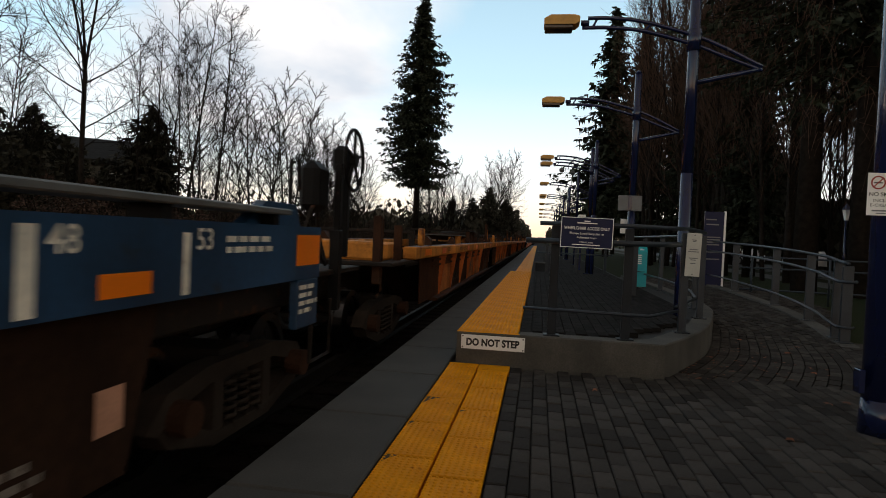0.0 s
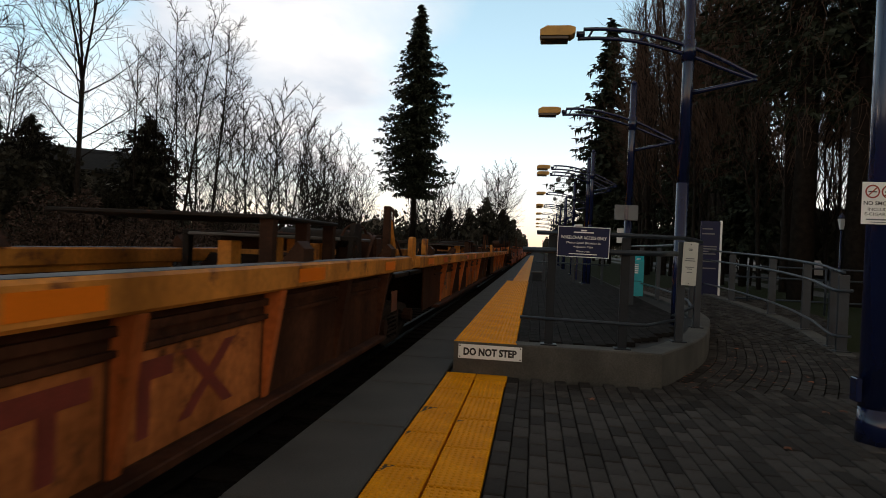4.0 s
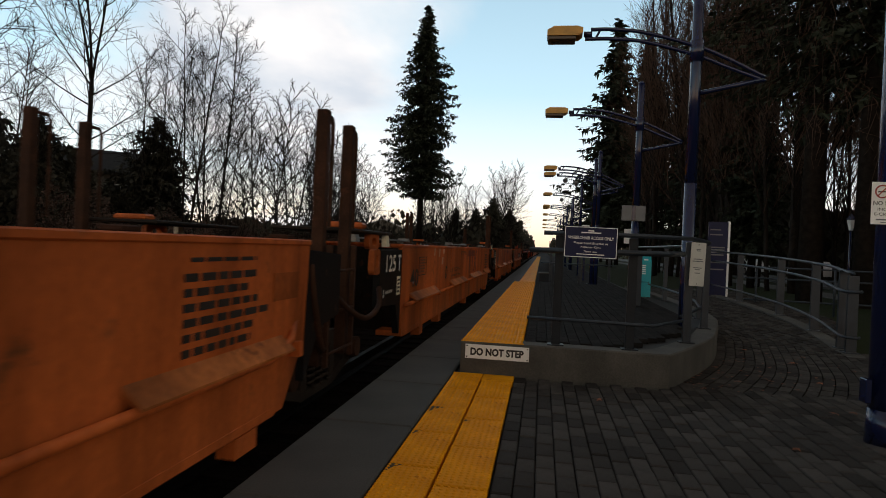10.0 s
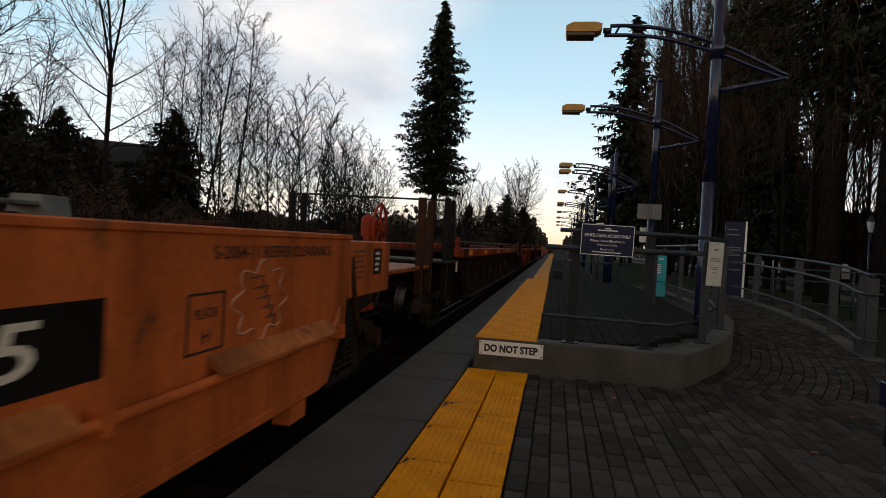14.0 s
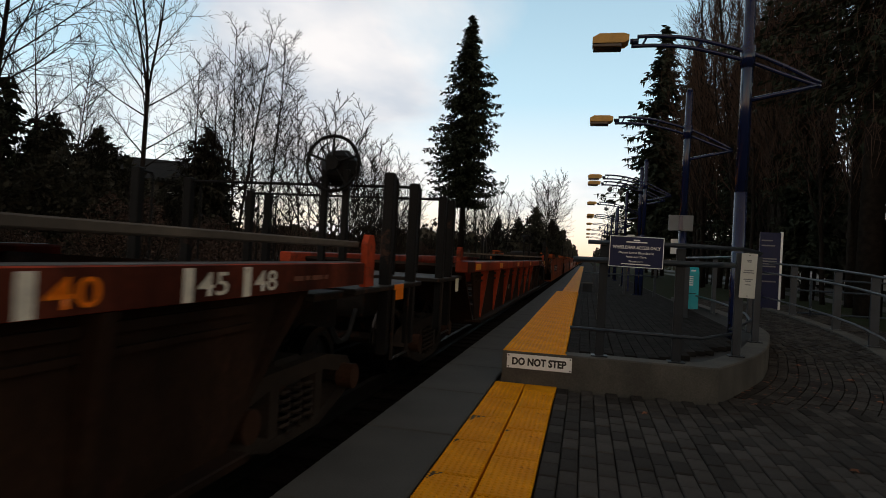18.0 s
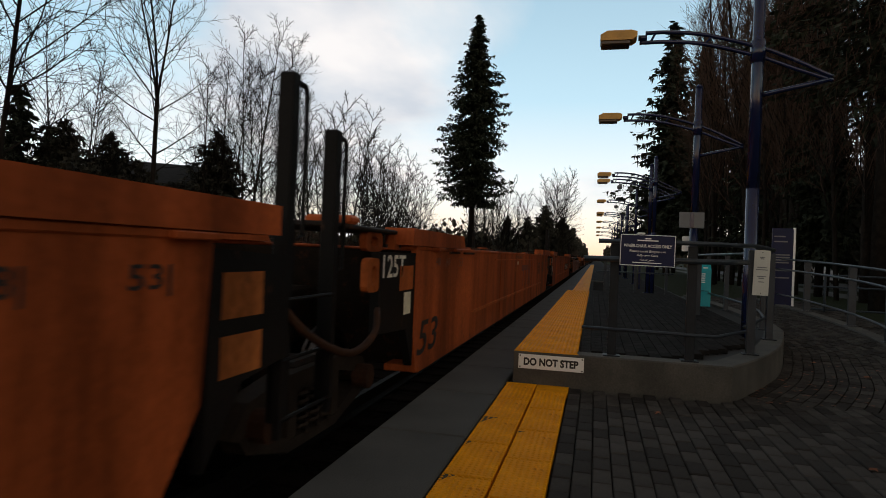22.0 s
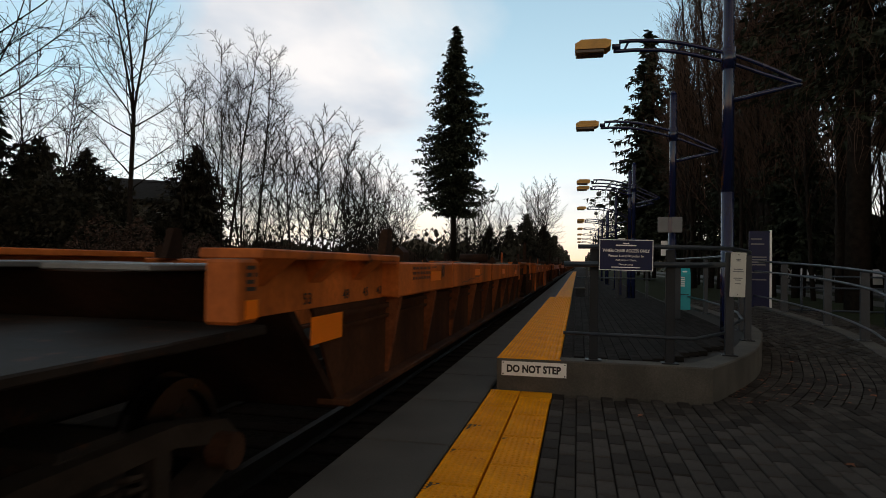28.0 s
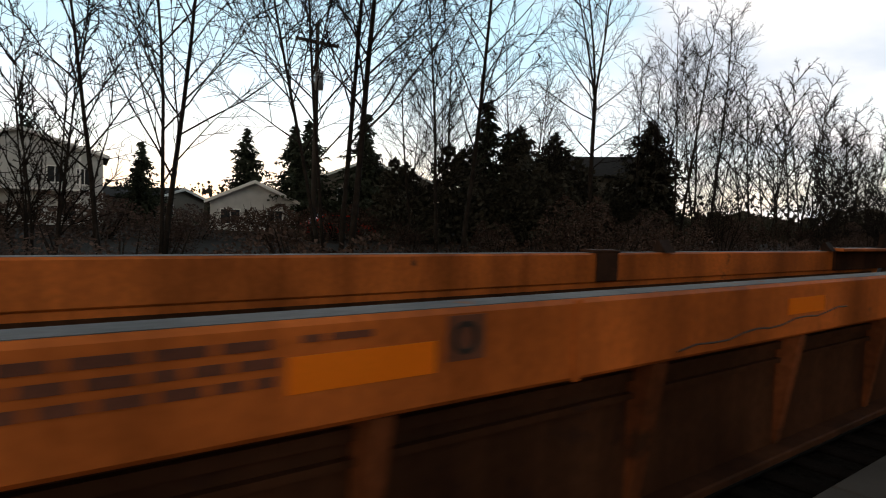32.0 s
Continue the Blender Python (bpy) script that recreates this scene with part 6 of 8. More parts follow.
        part("hood", Shape().box(0.36, 0.76, 19.68, 19.95, 1.98, 2.36, 0.12), BLACK_CAR, c)
    part("step", Shape().tube([(1.42, -0.8, 0.95), (1.42, -0.8, 0.30), (1.42, -0.3, 0.30), (1.42, -0.3, 0.95)], 0.018, 6), STEEL_DARK, c)
    part("step", Shape().tube([(1.42, 19.2, 0.95), (1.42, 19.2, 0.30), (1.42, 19.7, 0.30), (1.42, 19.7, 0.95)], 0.018, 6), STEEL_DARK, c)
    coupler(c, -0.95, -1)
    coupler(c, 20.2, 1)
    return c


for n, s0 in ((0, 173.2), (1, 195.2), (2, 217.2)):
    CARS.append((red_car(n), s0))

# three tall orange units for long containers
tall = smooth_car(19.9, 1.2, 17.9, 1.375, TALL_ORANGE, "tall orange smooth-sided well car with large black numerals", low=0.16, raised=0.17, tube=False)
side_text("53", 0.34, 0.80, DARK_MARK, tall, 1.72, 0.48, slant=0.2)
side_text("125T", 0.19, 0.60, WHITE_MARK, tall, 0.56, 1.20, HALF + 0.001)
part("placard", Shape().box(HALF, HALF + 0.003, 0.86, 1.06, 0.76, 0.96), PAPER, tall)
plate("reflector", 0.72, 1.12, 0.98, 1.2, ORANGE_OLD, tall, HALF - 0.003)
for y, t_ in ((2.05, "|48"), (2.5, "|45"), (3.2, "53")):
    side_text(t_, 0.11, 0.20, FADED_MARK, tall, y, 1.22)
for y in (14.2, 15.5):
    bars(y, y + 0.55, 0.8, 1.15, 6, DARK_MARK, tall, seed=int(y * 10))
side_text("48|", 0.13, 0.2, DARK_MARK, tall, 16.85, 1.18)
side_text("53|", 0.13, 0.24, DARK_MARK, tall, 17.5, 1.18)
plate("patch", 8.75, 9.25, 0.98, 1.08, ORANGE_OLD, tall)
for sx in (1, -1):
    part("lower_flange", Shape().along_x([(4.0, 0.52), (4.2, 0.50), (15.0, 0.50), (15.2, 0.52), (15.0, 0.54), (4.2, 0.54)], *sorted((sx * (HALF + 0.001), sx * (HALF + 0.018)))), ORANGE, tall)
    part("upper_flange", Shape().box(*sorted((sx * (HALF + 0.001), sx * (HALF + 0.02))), 6.0, 13.2, 1.235, 1.25), ORANGE, tall)
for z0, z1 in ((0.98, 1.20), (0.70, 0.90)):
    plate("inset_panel", 18.0, 18.36, z0, z1, PANEL_ORANGE, tall, HALF - 0.011)
for y0, w in ((2.55, 0.5), (3.35, 0.62)):
    part("hook_rail", Shape().box(HALF + 0.001, HALF + 0.03, y0, y0 + w, 1.32, 1.345, 0.004), RUSTY, tall)
pole_pair(tall, 18.76, 0.30, 2.35, BLACK_CAR, 1.38)
pole_pair(tall, 19.4, 0.30, 2.14, BLACK_CAR, 1.38)
pole_pair(tall, 18.75, 0.30, 2.14, BLACK_CAR, -1.38)
ladder(tall, 18.6, 0.25, 1.35, BLACK_CAR, 1.46, 0.7)
bogie(tall, 0.0)
TALL = [tall, copy_thing(tall, pose(0, 0, 0)), copy_thing(tall, pose(0, 0, 0))]
for k, u in enumerate(TALL):
    CARS.append((u, 239.75 + 19.93 * k - (0.2 if k == 2 else 0.0)))
for k, letter in ((0, "B"), (2, "A")):
    u = TALL[k]
    off = 0.0 if k == 0 else 6.8
    plate("number_board", 4.15 + off, 7.76 + off, 0.62, 0.97, BLACK_CAR, u)
    side_text("DTTX", 0.24, 1.42, WHITE_MARK, u, 5.05 + off, 0.79, HALF + 0.007, slant=0.18, bold=0.016)
    side_text("765624", 0.24, 1.56, WHITE_MARK, u, 6.72 + off, 0.79, HALF + 0.007, slant=0.18, bold=0.016)
    side_text(letter, 0.17, 0.26, DARK_MARK, u, 8.45 + off if k == 0 else 9.0, 0.88)
    side_text("S-2054-11 REEFER CLEARANCE", 0.085, 2.1, DARK_MARK, u, 5.74 + off, 1.305)
u = TALL[1]
side_text("DTTX 765624 C", 0.09, 1.05, DARK_MARK, u, 9.45, 1.275)
plate("patch", 9.1, 9.3, 1.13, 1.2, PAPER, u)
emblem(0.50, 9.98, 0.86, MAROON_MARK, u, wide=0.6, gap=0.05)
u = TALL[0]
corner_deck(u, -2.0, -0.05, 0.95, STEEL_DARK, 1.4)
pole_pair(u, -1.9, 0.6, 1.85, RUSTY, 1.38)
pole_pair(u, -1.2, 0.6, 1.80, RUSTY, 1.38)
air_tank(u, -0.4, 0.9, -0.7, 1.35, 0.25, STEEL_DARK)
part("valve_stack", Shape().box(0.9, 1.42, -0.5, -0.1, 0.85, 1.25, 0.05).disc((1.45, -0.35, 1.1), "x", 0.1, 0.12, 10).disc((1.45, -0.2, 0.85), "x", 0.08, 0.12, 10), RUSTY, u)
coupler(u, -2.0, -1)
u = TALL[2]
plate("window_stencil", 18.62, 19.08, 0.82, 1.10, BLACK_CAR, u, HALF - 0.01, "framed black stencil panel")
fr = Shape()
for y0, y1, z0, z1 in ((18.60, 19.10, 1.09, 1.11), (18.60, 19.10, 0.81, 0.83), (18.60, 18.62, 0.81, 1.11), (19.08, 19.10, 0.81, 1.11)):
    fr.box(HALF - 0.006, HALF - 0.003, y0, y1, z0, z1)
part("stencil_frame", fr, WHITE_MARK, u)
part("end_sheet", Shape().box(HALF - 0.08, HALF - 0.012, 17.92, 19.2, 0.62, 1.26, 0.01), ORANGE, u)
part("placard", Shape().box(HALF + 0.001, HALF + 0.003, 18.15, 18.38, 0.74, 0.95), REFLECT_Y, u)
corner_deck(u, 19.2, 21.0, 0.95, BLACK_CAR, 1.36)
for y in (19.95, 20.5):
    pole_pair(u, y, 0.35, 1.76, BLACK_CAR, 1.38)
bogie(u, 19.6)
coupler(u, 21.0, 1)

# a scrawled red-brown car
scrawl = smooth_car(19.5, 0.99, 18.0, 1.09, mat("scrawled_brown_paint", (0.34, 0.085, 0.036), 0.6, spread=0.4, size=1.2, fine=20, wear=0.3, worn=(0.16, 0.06, 0.03)), "low red-brown well car covered with large pale graffiti", tube=False, black_front=False)
for sx in (-1, 1):
    xs = sorted((sx * (HALF + 0.02), sx * (HALF - 0.4)))
    part("walkway", Shape().along_x([(0.2, 1.13), (4.75, 1.13), (4.6, 1.20), (0.2, 1.20)], *xs), RIB_DEEP, scrawl)
part("far_chord", Shape().box(-1.49, -1.30, 6.5, 17.0, 0.92, 1.135, 0.02), YELLOW_OLD, scrawl, "yellow inner face of the far chord")
rg = random.Random(12)
for k in range(12):
    y = 3.9 + k * 1.15 + rg.uniform(-0.2, 0.2)
    lean, h = rg.uniform(0.15, 0.5), rg.uniform(0.55, 0.78)
    z = rg.uniform(0.22, 0.32)
    w = rg.uniform(0.18, 0.34)
    X = HALF + 0.004
    stroke = [(X, y, z), (X, y + w, z), (X, y + w + lean, z + h), (X, y + lean * 0.9, z + h)]
    part("graffiti", Shape().add(stroke, [(0, 1, 2, 3)]), (GRAFFITI_TAN, GRAFFITI_DARK, GRAFFITI_TAN, MAROON_MARK)[k % 4], scrawl)
    zc_ = z + h * rg.uniform(0.35, 0.75)
    f_ = (zc_ - z) / h
    bar_ = [(X + 0.002, y + lean * f_, zc_ - 0.07), (X + 0.002, y + lean * f_ + rg.uniform(0.5, 0.9), zc_ - rg.uniform(-0.05, 0.15)), (X + 0.002, y + lean * f_ + rg.uniform(0.45, 0.8), zc_ + 0.09), (X + 0.002, y + lean * f_, zc_ + 0.05)]
    part("graffiti", Shape().add(bar_, [(0, 1, 2, 3)]), (GRAFFITI_TAN, MAROON_MARK, GRAFFITI_DARK)[k % 3], scrawl)
    part("graffiti_outline", Shape().tube([stroke[0], stroke[1], stroke[2], stroke[3]], 0.008, 4, closed=True), GRAFFITI_DARK if k % 2 else GRAFFITI_TAN, scrawl)
side_text("71376", 0.20, 0.95, DARK_MARK, scrawl, 7.7, 0.82)
side_text("C", 0.20, 0.2, DARK_MARK, scrawl, 6.85, 0.80)
corner_deck(scrawl, -1.2, 1.5, 0.92, BLACK_CAR, 1.40)
part("hopper_end", Shape().box(-1.4, 1.4, 0.3, 0.97, 0.5, 1.0, 0.03), PANEL_ORANGE, scrawl)
for pts in (((2.26, 0.4), (2.29, 0.4), (2.30, 1.05), (2.27, 1.05)), ((2.56, 0.5), (2.66, 0.48), (2.82, 0.72), (2.71, 0.79)), ((2.71, 0.79), (2.82, 0.70), (3.30, 0.74), (3.32, 0.86)), ((3.32, 0.86), (3.30, 0.74), (3.55, 0.78), (3.62, 1.01)), ((2.50, 0.42), (2.90, 0.40), (2.95, 0.47), (2.56, 0.50))):
    part("graffiti", Shape().add([(HALF + 0.004, a_, b_) for a_, b_ in pts], [(0, 1, 2, 3)]), GRAFFITI_TAN, scrawl)
part("graffiti", Shape().add([(HALF + 0.003, a_, b_) for a_, b_ in ((1.95, 0.36), (2.24, 0.42), (2.22, 0.74), (1.98, 0.62))], [(0, 1, 2, 3)]), GRAFFITI_DARK, scrawl)
part("end_sheet", Shape().along_x([(1.0, 1.05), (1.0, 0.42), (1.5, 0.30), (2.24, 0.21), (2.24, 1.05)], HALF - 0.02, HALF + 0.0025), PANEL_ORANGE, scrawl, "dusty orange end sheet")
part("seam", Shape().box(HALF + 0.003, HALF + 0.012, 1.0, 1.05, 0.42, 1.05), RUSTY, scrawl)
plate("patch", 1.02, 1.52, 0.5, 0.80, ORANGE, scrawl)
part("lid_bracket", Shape().box(HALF - 0.2, HALF + 0.015, 0.86, 1.22, 1.03, 1.128, 0.01), BLACK_CAR, scrawl)
pole_pair(scrawl, -0.6, 0.4, 1.7, BLACK_CAR, 1.3)
plate("placard", 0.6, 0.92, 0.66, 0.84, BLACK_CAR, scrawl, 1.402)
bogie(scrawl, 0.3)
bogie(scrawl, 19.2)
coupler(scrawl, 20.9, 1)
corner_deck(scrawl, 18.1, 20.9, 0.92, BLACK_CAR, 1.40)
CARS.append((scrawl, 302.6))

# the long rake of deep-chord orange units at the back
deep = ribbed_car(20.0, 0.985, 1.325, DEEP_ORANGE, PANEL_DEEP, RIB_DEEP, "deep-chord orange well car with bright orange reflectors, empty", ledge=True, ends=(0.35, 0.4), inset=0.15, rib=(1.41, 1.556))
for y0, y1, z0, z1 in ((4.58, 5.11, 1.11, 1.22), (7.78, 8.30, 1.13, 1.23), (11.63, 12.14, 1.10, 1.21), (14.5, 15.0, 1.06, 1.16)):
    plate("reflector", y0, y1, z0, z1, REFLECT, deep)
for y0, y1, z0, z1 in ((1.50, 2.08, 0.735, 0.93), (16.88, 17.28, 0.85, 0.975)):
    plate("reflector", y0, y1, z0, z1, REFLECT, deep, HALF - 0.1155)
part("ring_stencil", Shape().disc((HALF + 0.007, 5.24, 1.22), "x", 0.06, 0.004, 18, 0.04), DARK_MARK, deep)
bars(3.75, 4.6, 1.13, 1.29, 3, GRAFFITI_DARK, deep, seed=82)
bars(4.62, 4.98, 1.25, 1.29, 1, GRAFFITI_DARK, deep, seed=86)
bars(15.27, 15.85, 1.12, 1.28, 4, GRAFFITI_DARK, deep, seed=83)
part("ring_stencil", Shape().disc((HALF + 0.004, 14.38, 1.18), "x", 0.065, 0.004, 18, 0.045), DARK_MARK, deep)
plate("patch", 5.16, 5.33, 1.14, 1.30, FADED_MARK, deep)
part("inner_pocket", Shape().box(-1.31, -1.285, 9.5, 9.88, 1.0, 1.34, 0.006), RUSTY, deep)
part("pocket_cap", Shape().box(-1.50, -1.28, 9.46, 9.92, 1.327, 1.36, 0.006), RUSTY, deep)
for y, t_ in ((1.5, "53"), (2.23, "48"), (2.70, "45"), (3.08, "40")):
    side_text(t_, 0.08, 0.14, DARK_MARK, deep, y, 1.06, HALF - 0.144)
for y in (5.84, 9.85, 3.22):
    part("chord_strap", Shape().box(HALF + 0.001, HALF + 0.010, y - 0.02, y + 0.02, 0.985, 1.325), RUSTY if y > 9 else DEEP_ORANGE, deep)
part("crack", Shape().tube([(HALF + 0.002, 6.6 + 0.16 * q, 1.03 + 0.008 * q + 0.012 * math.sin(q * 1.7)) for q in range(14)], 0.005, 4), DARK_MARK, deep, "dark wavy scrape")
wedge_guides(deep, (3.6, 10.8, 15.9), 1.326, PANEL_DARK)
for sx in (-1, 1):
    for y in (3.6, 18.28):
        part("guide_fin", Shape().along_x([(y - 0.14, 1.32), (y + 0.14, 1.32), (y + 0.12, 1.66), (y - 0.02, 1.66)], *sorted((sx * (HALF - 0.22), sx * (HALF - 0.30)))), PANEL_DARK, deep)
bars(0.42, 0.54, 1.15, 1.3, 4, DARK_MARK, deep, HALF, 84)
plate("reflector", 0.42, 0.55, 1.01, 1.11, REFLECT, deep)
plate("placard", 19.07, 19.26, 1.03, 1.25, PAPER, deep)
bars(19.13, 19.24, 1.14, 1.22, 2, DARK_MARK, deep, HALF, 85)
pole_pair(deep, 19.33, 0.35, 2.08, PANEL_DARK, 1.36)
ladder(deep, 18.5, 0.3, 1.3, RUSTY, 1.52, 0.56)
air_tank(deep, -0.9, 0.1, 19.15, 1.52, 0.15, PANEL_DARK)
for q in range(5):
    part("pipe", Shape().tube(curve([(0.3 + 0.15 * q, 19.0 + 0.1 * q, 1.0), (0.35 + 0.14 * q, 19.3, 1.42 - 0.05 * q), (0.5 + 0.1 * q, 19.8, 1.40 - 0.06 * q), (0.6, 20.1, 0.9)], 4), 0.022, 6), STEEL_DARK, deep, smooth=True)
part("valve_box", Shape().box(0.2, 0.8, 19.4, 19.8, 1.0, 1.36, 0.05), STEEL_DARK, deep)
part("grab_rail", Shape().tube(curve([(0.6, 18.9, 1.30), (0.6, 18.9, 1.66), (0.6, 19.0, 1.70), (0.6, 19.1, 1.66), (0.6, 19.1, 1.3)], 4), 0.02, 6), ORANGE_OLD, deep, smooth=True)
for x in (-0.6, 0.6):
    part("deck_grating", Shape().box(x - 0.35, x + 0.35, 18.35, 19.3, 1.33, 1.37, 0.008), GALV, deep)
    part("deck_grating", Shape().box(x - 0.35, x + 0.35, 0.4, 1.9, 1.25, 1.29, 0.008), GALV, deep)
DEEP = [deep] + [copy_thing(deep, pose(0, 0, 0)) for k in range(13)]
for k, u in enumerate(DEEP):
    CARS.append((u, 327.3 + 20.03 * k))
corner_deck(deep, -2.5, 0.05, 0.93, STEEL_DARK, 1.36)
coupler(deep, -2.5, -1)
for y0, y1 in ((9.90, 12.25), (3.32, 3.78)):
    for sx in (-1, 1):
        part("cover_plate", Shape().box(*sorted((sx * (HALF - 0.05), sx * (HALF - 0.012))), y0, y1, 0.22, 0.984, 0.006), DEEP_ORANGE, DEEP[1])
emblem(0.43, 10.16, 0.61, MAROON_MARK, DEEP[1], HALF - 0.008, 0.5, 0.06)
side_text("C", 0.16, 0.18, DARK_MARK, DEEP[1], 3.56, 0.75, HALF - 0.008)

side_text("23", 0.2, 0.3, FADED_MARK, deep, 14.24, 1.15)


def motions():
    """The whole train rolls towards and past the camera at a steady pace."""
    for car, s in CARS:
        walk(car, [(t, pose(TRACK, s - SPEED * t, 0)) for t in range(0, 33, 4)])


# ---- trees ----
def sprout(sets, r, p, d, length, rad, level, kids, wob, rise, spread, first=0.2):
    """A branch that bends gently and bears thinner ones; sets hold the wood of each level."""
    n = (8, 5, 4, 3)[level]
    pts, q, dd = [p], p, d.copy()
    for k in range(n):
        w = wob[level]
        dd = (dd + Vector((r.gauss(0, w), r.gauss(0, w), rise[level] + r.gauss(0, w * 0.5)))).normalized()
        q = q + dd * length / n
        pts.append(q)
    sets[level].tube(pts, rad, (7, 5, 3, 3)[level], max(0.0055, rad * (0.16, 0.25, 0.4, 0.6)[level]))
    if level >= len(kids):
        return
    for k in range(kids[level]):
        f = min(0.985, first + (1 - first) * (k + r.random() * 0.9) / kids[level])
        i = min(int(f * n), n - 1)
        axis = (pts[i + 1] - pts[i]).normalized()
        a = k * 2.4 + r.uniform(-0.7, 0.7)
        u_ = axis.orthogonal().normalized()
        out_ = u_ * math.cos(a) + axis.cross(u_) * math.sin(a)
        nd = (axis + out_ * spread[level] * r.uniform(0.7, 1.35)).normalized()
        if level == 0:
            g = (f - first) / (1 - first)
            ln = length * r.uniform(0.55, 1.1) * (0.42 - 0.32 * g)
        else:
            ln = length * r.uniform(0.3, 0.6) * (1.15 - 0.55 * f)
        least = (0.026, 0.015, 0.010)[level]
        sprout(sets, r, pts[i].lerp(pts[i + 1], f * n - i), nd, ln, max(least, rad * (1 - 0.75 * f) * (0.42, 0.5, 0.6)[level]), level + 1, kids, wob, rise, spread, 0.18)


def finish_tree(sets, label, twigs):
    t = thing("bare_tree", label, "tree", group="bare trees beside the track")
    part("trunk", sets[0], BARK, t, smooth=True)
    tagged(part("limb", sets[1], BARK, t), kind="stuff")
    part("crown", sets[2], twigs, t)
    return t


def bare_tree(seed, height, stems=1, kids=(24, 8, 5), spread=(0.9, 0.75, 0.8), first=0.25, thick=0.0068, lean=0.06, twigs=None, gap=0.35):
    """A leafless tree of one or more straight stems with slender rising branches."""
    r = random.Random(seed)
    wood, limb, twig = Shape(), Shape(), Shape()
    for k in range(stems):
        a = 2 * math.pi * k / stems + r.uniform(0, 1)
        le = r.uniform(-0.02, 0.02) if stems == 1 else r.uniform(0.3, 1.3) * lean
        h = height * (r.uniform(0.76, 1.0) if k else 1.0)
        o = gap * (stems > 1) * r.uniform(0.6, 1.5)
        sprout((wood, limb, twig, twig), r, Vector((o * math.cos(a), o * math.sin(a), -0.5)), Vector((le * math.cos(a), le * math.sin(a), 1)).normalized(), h, height * thick * (1 if k == 0 else r.uniform(0.55, 0.9)), 0, kids, (0.02, 0.09, 0.13, 0.16), (0.012, 0.045, 0.03, 0.01), spread, first)
    return finish_tree((wood, limb, twig), "leafless tree with grey bark and fine upright twigs", twigs or TWIG)


def forked_tree(seed, height, fork_z):
    """A single straight stem that splits into steep limbs with long, wide side branches."""
    r = random.Random(seed)
    wood, limb, twig = Shape(), Shape(), Shape()
    wood.tube([(0, 0, -0.4), (0.04, 0.02, fork_z * 0.5), (0, 0, fork_z)], 0.13, 8, 0.095)
    sets = (wood, limb, twig, twig)
    wob, rise, spread = (0.03, 0.07, 0.10, 0.12), (0.02, 0.05, 0.05, 0.03), (1.0, 0.8, 0.8)
    for a, out_, k in ((1.6, 0.13, 1.0), (4.5, 0.20, 0.96), (0.3, 0.10, 0.8)):
        sprout(sets, r, Vector((0, 0, fork_z - 0.06)), Vector((out_ * math.cos(a), out_ * math.sin(a), 1)).normalized(), (height - fork_z) * k, 0.062, 0, (13, 6, 4), wob, rise, spread, 0.06)
    for a, z, ln in ((1.5, 0.97, 5.0), (4.6, 0.92, 5.4), (1.9, 0.80, 4.4), (4.9, 0.72, 4.0), (0.2, 0.86, 3.8), (3.1, 0.66, 3.6), (1.2, 0.62, 3.2), (4.3, 0.55, 2.6)):
        sprout(sets, r, Vector((0, 0, fork_z * z)), Vector((math.cos(a), math.sin(a), 0.62)).normalized(), ln, 0.038, 1, (0, 8, 4), wob, rise, spread, 0.15)
    return finish_tree((wood, limb, twig), "leafless tree whose trunk forks into steep limbs", TWIG)


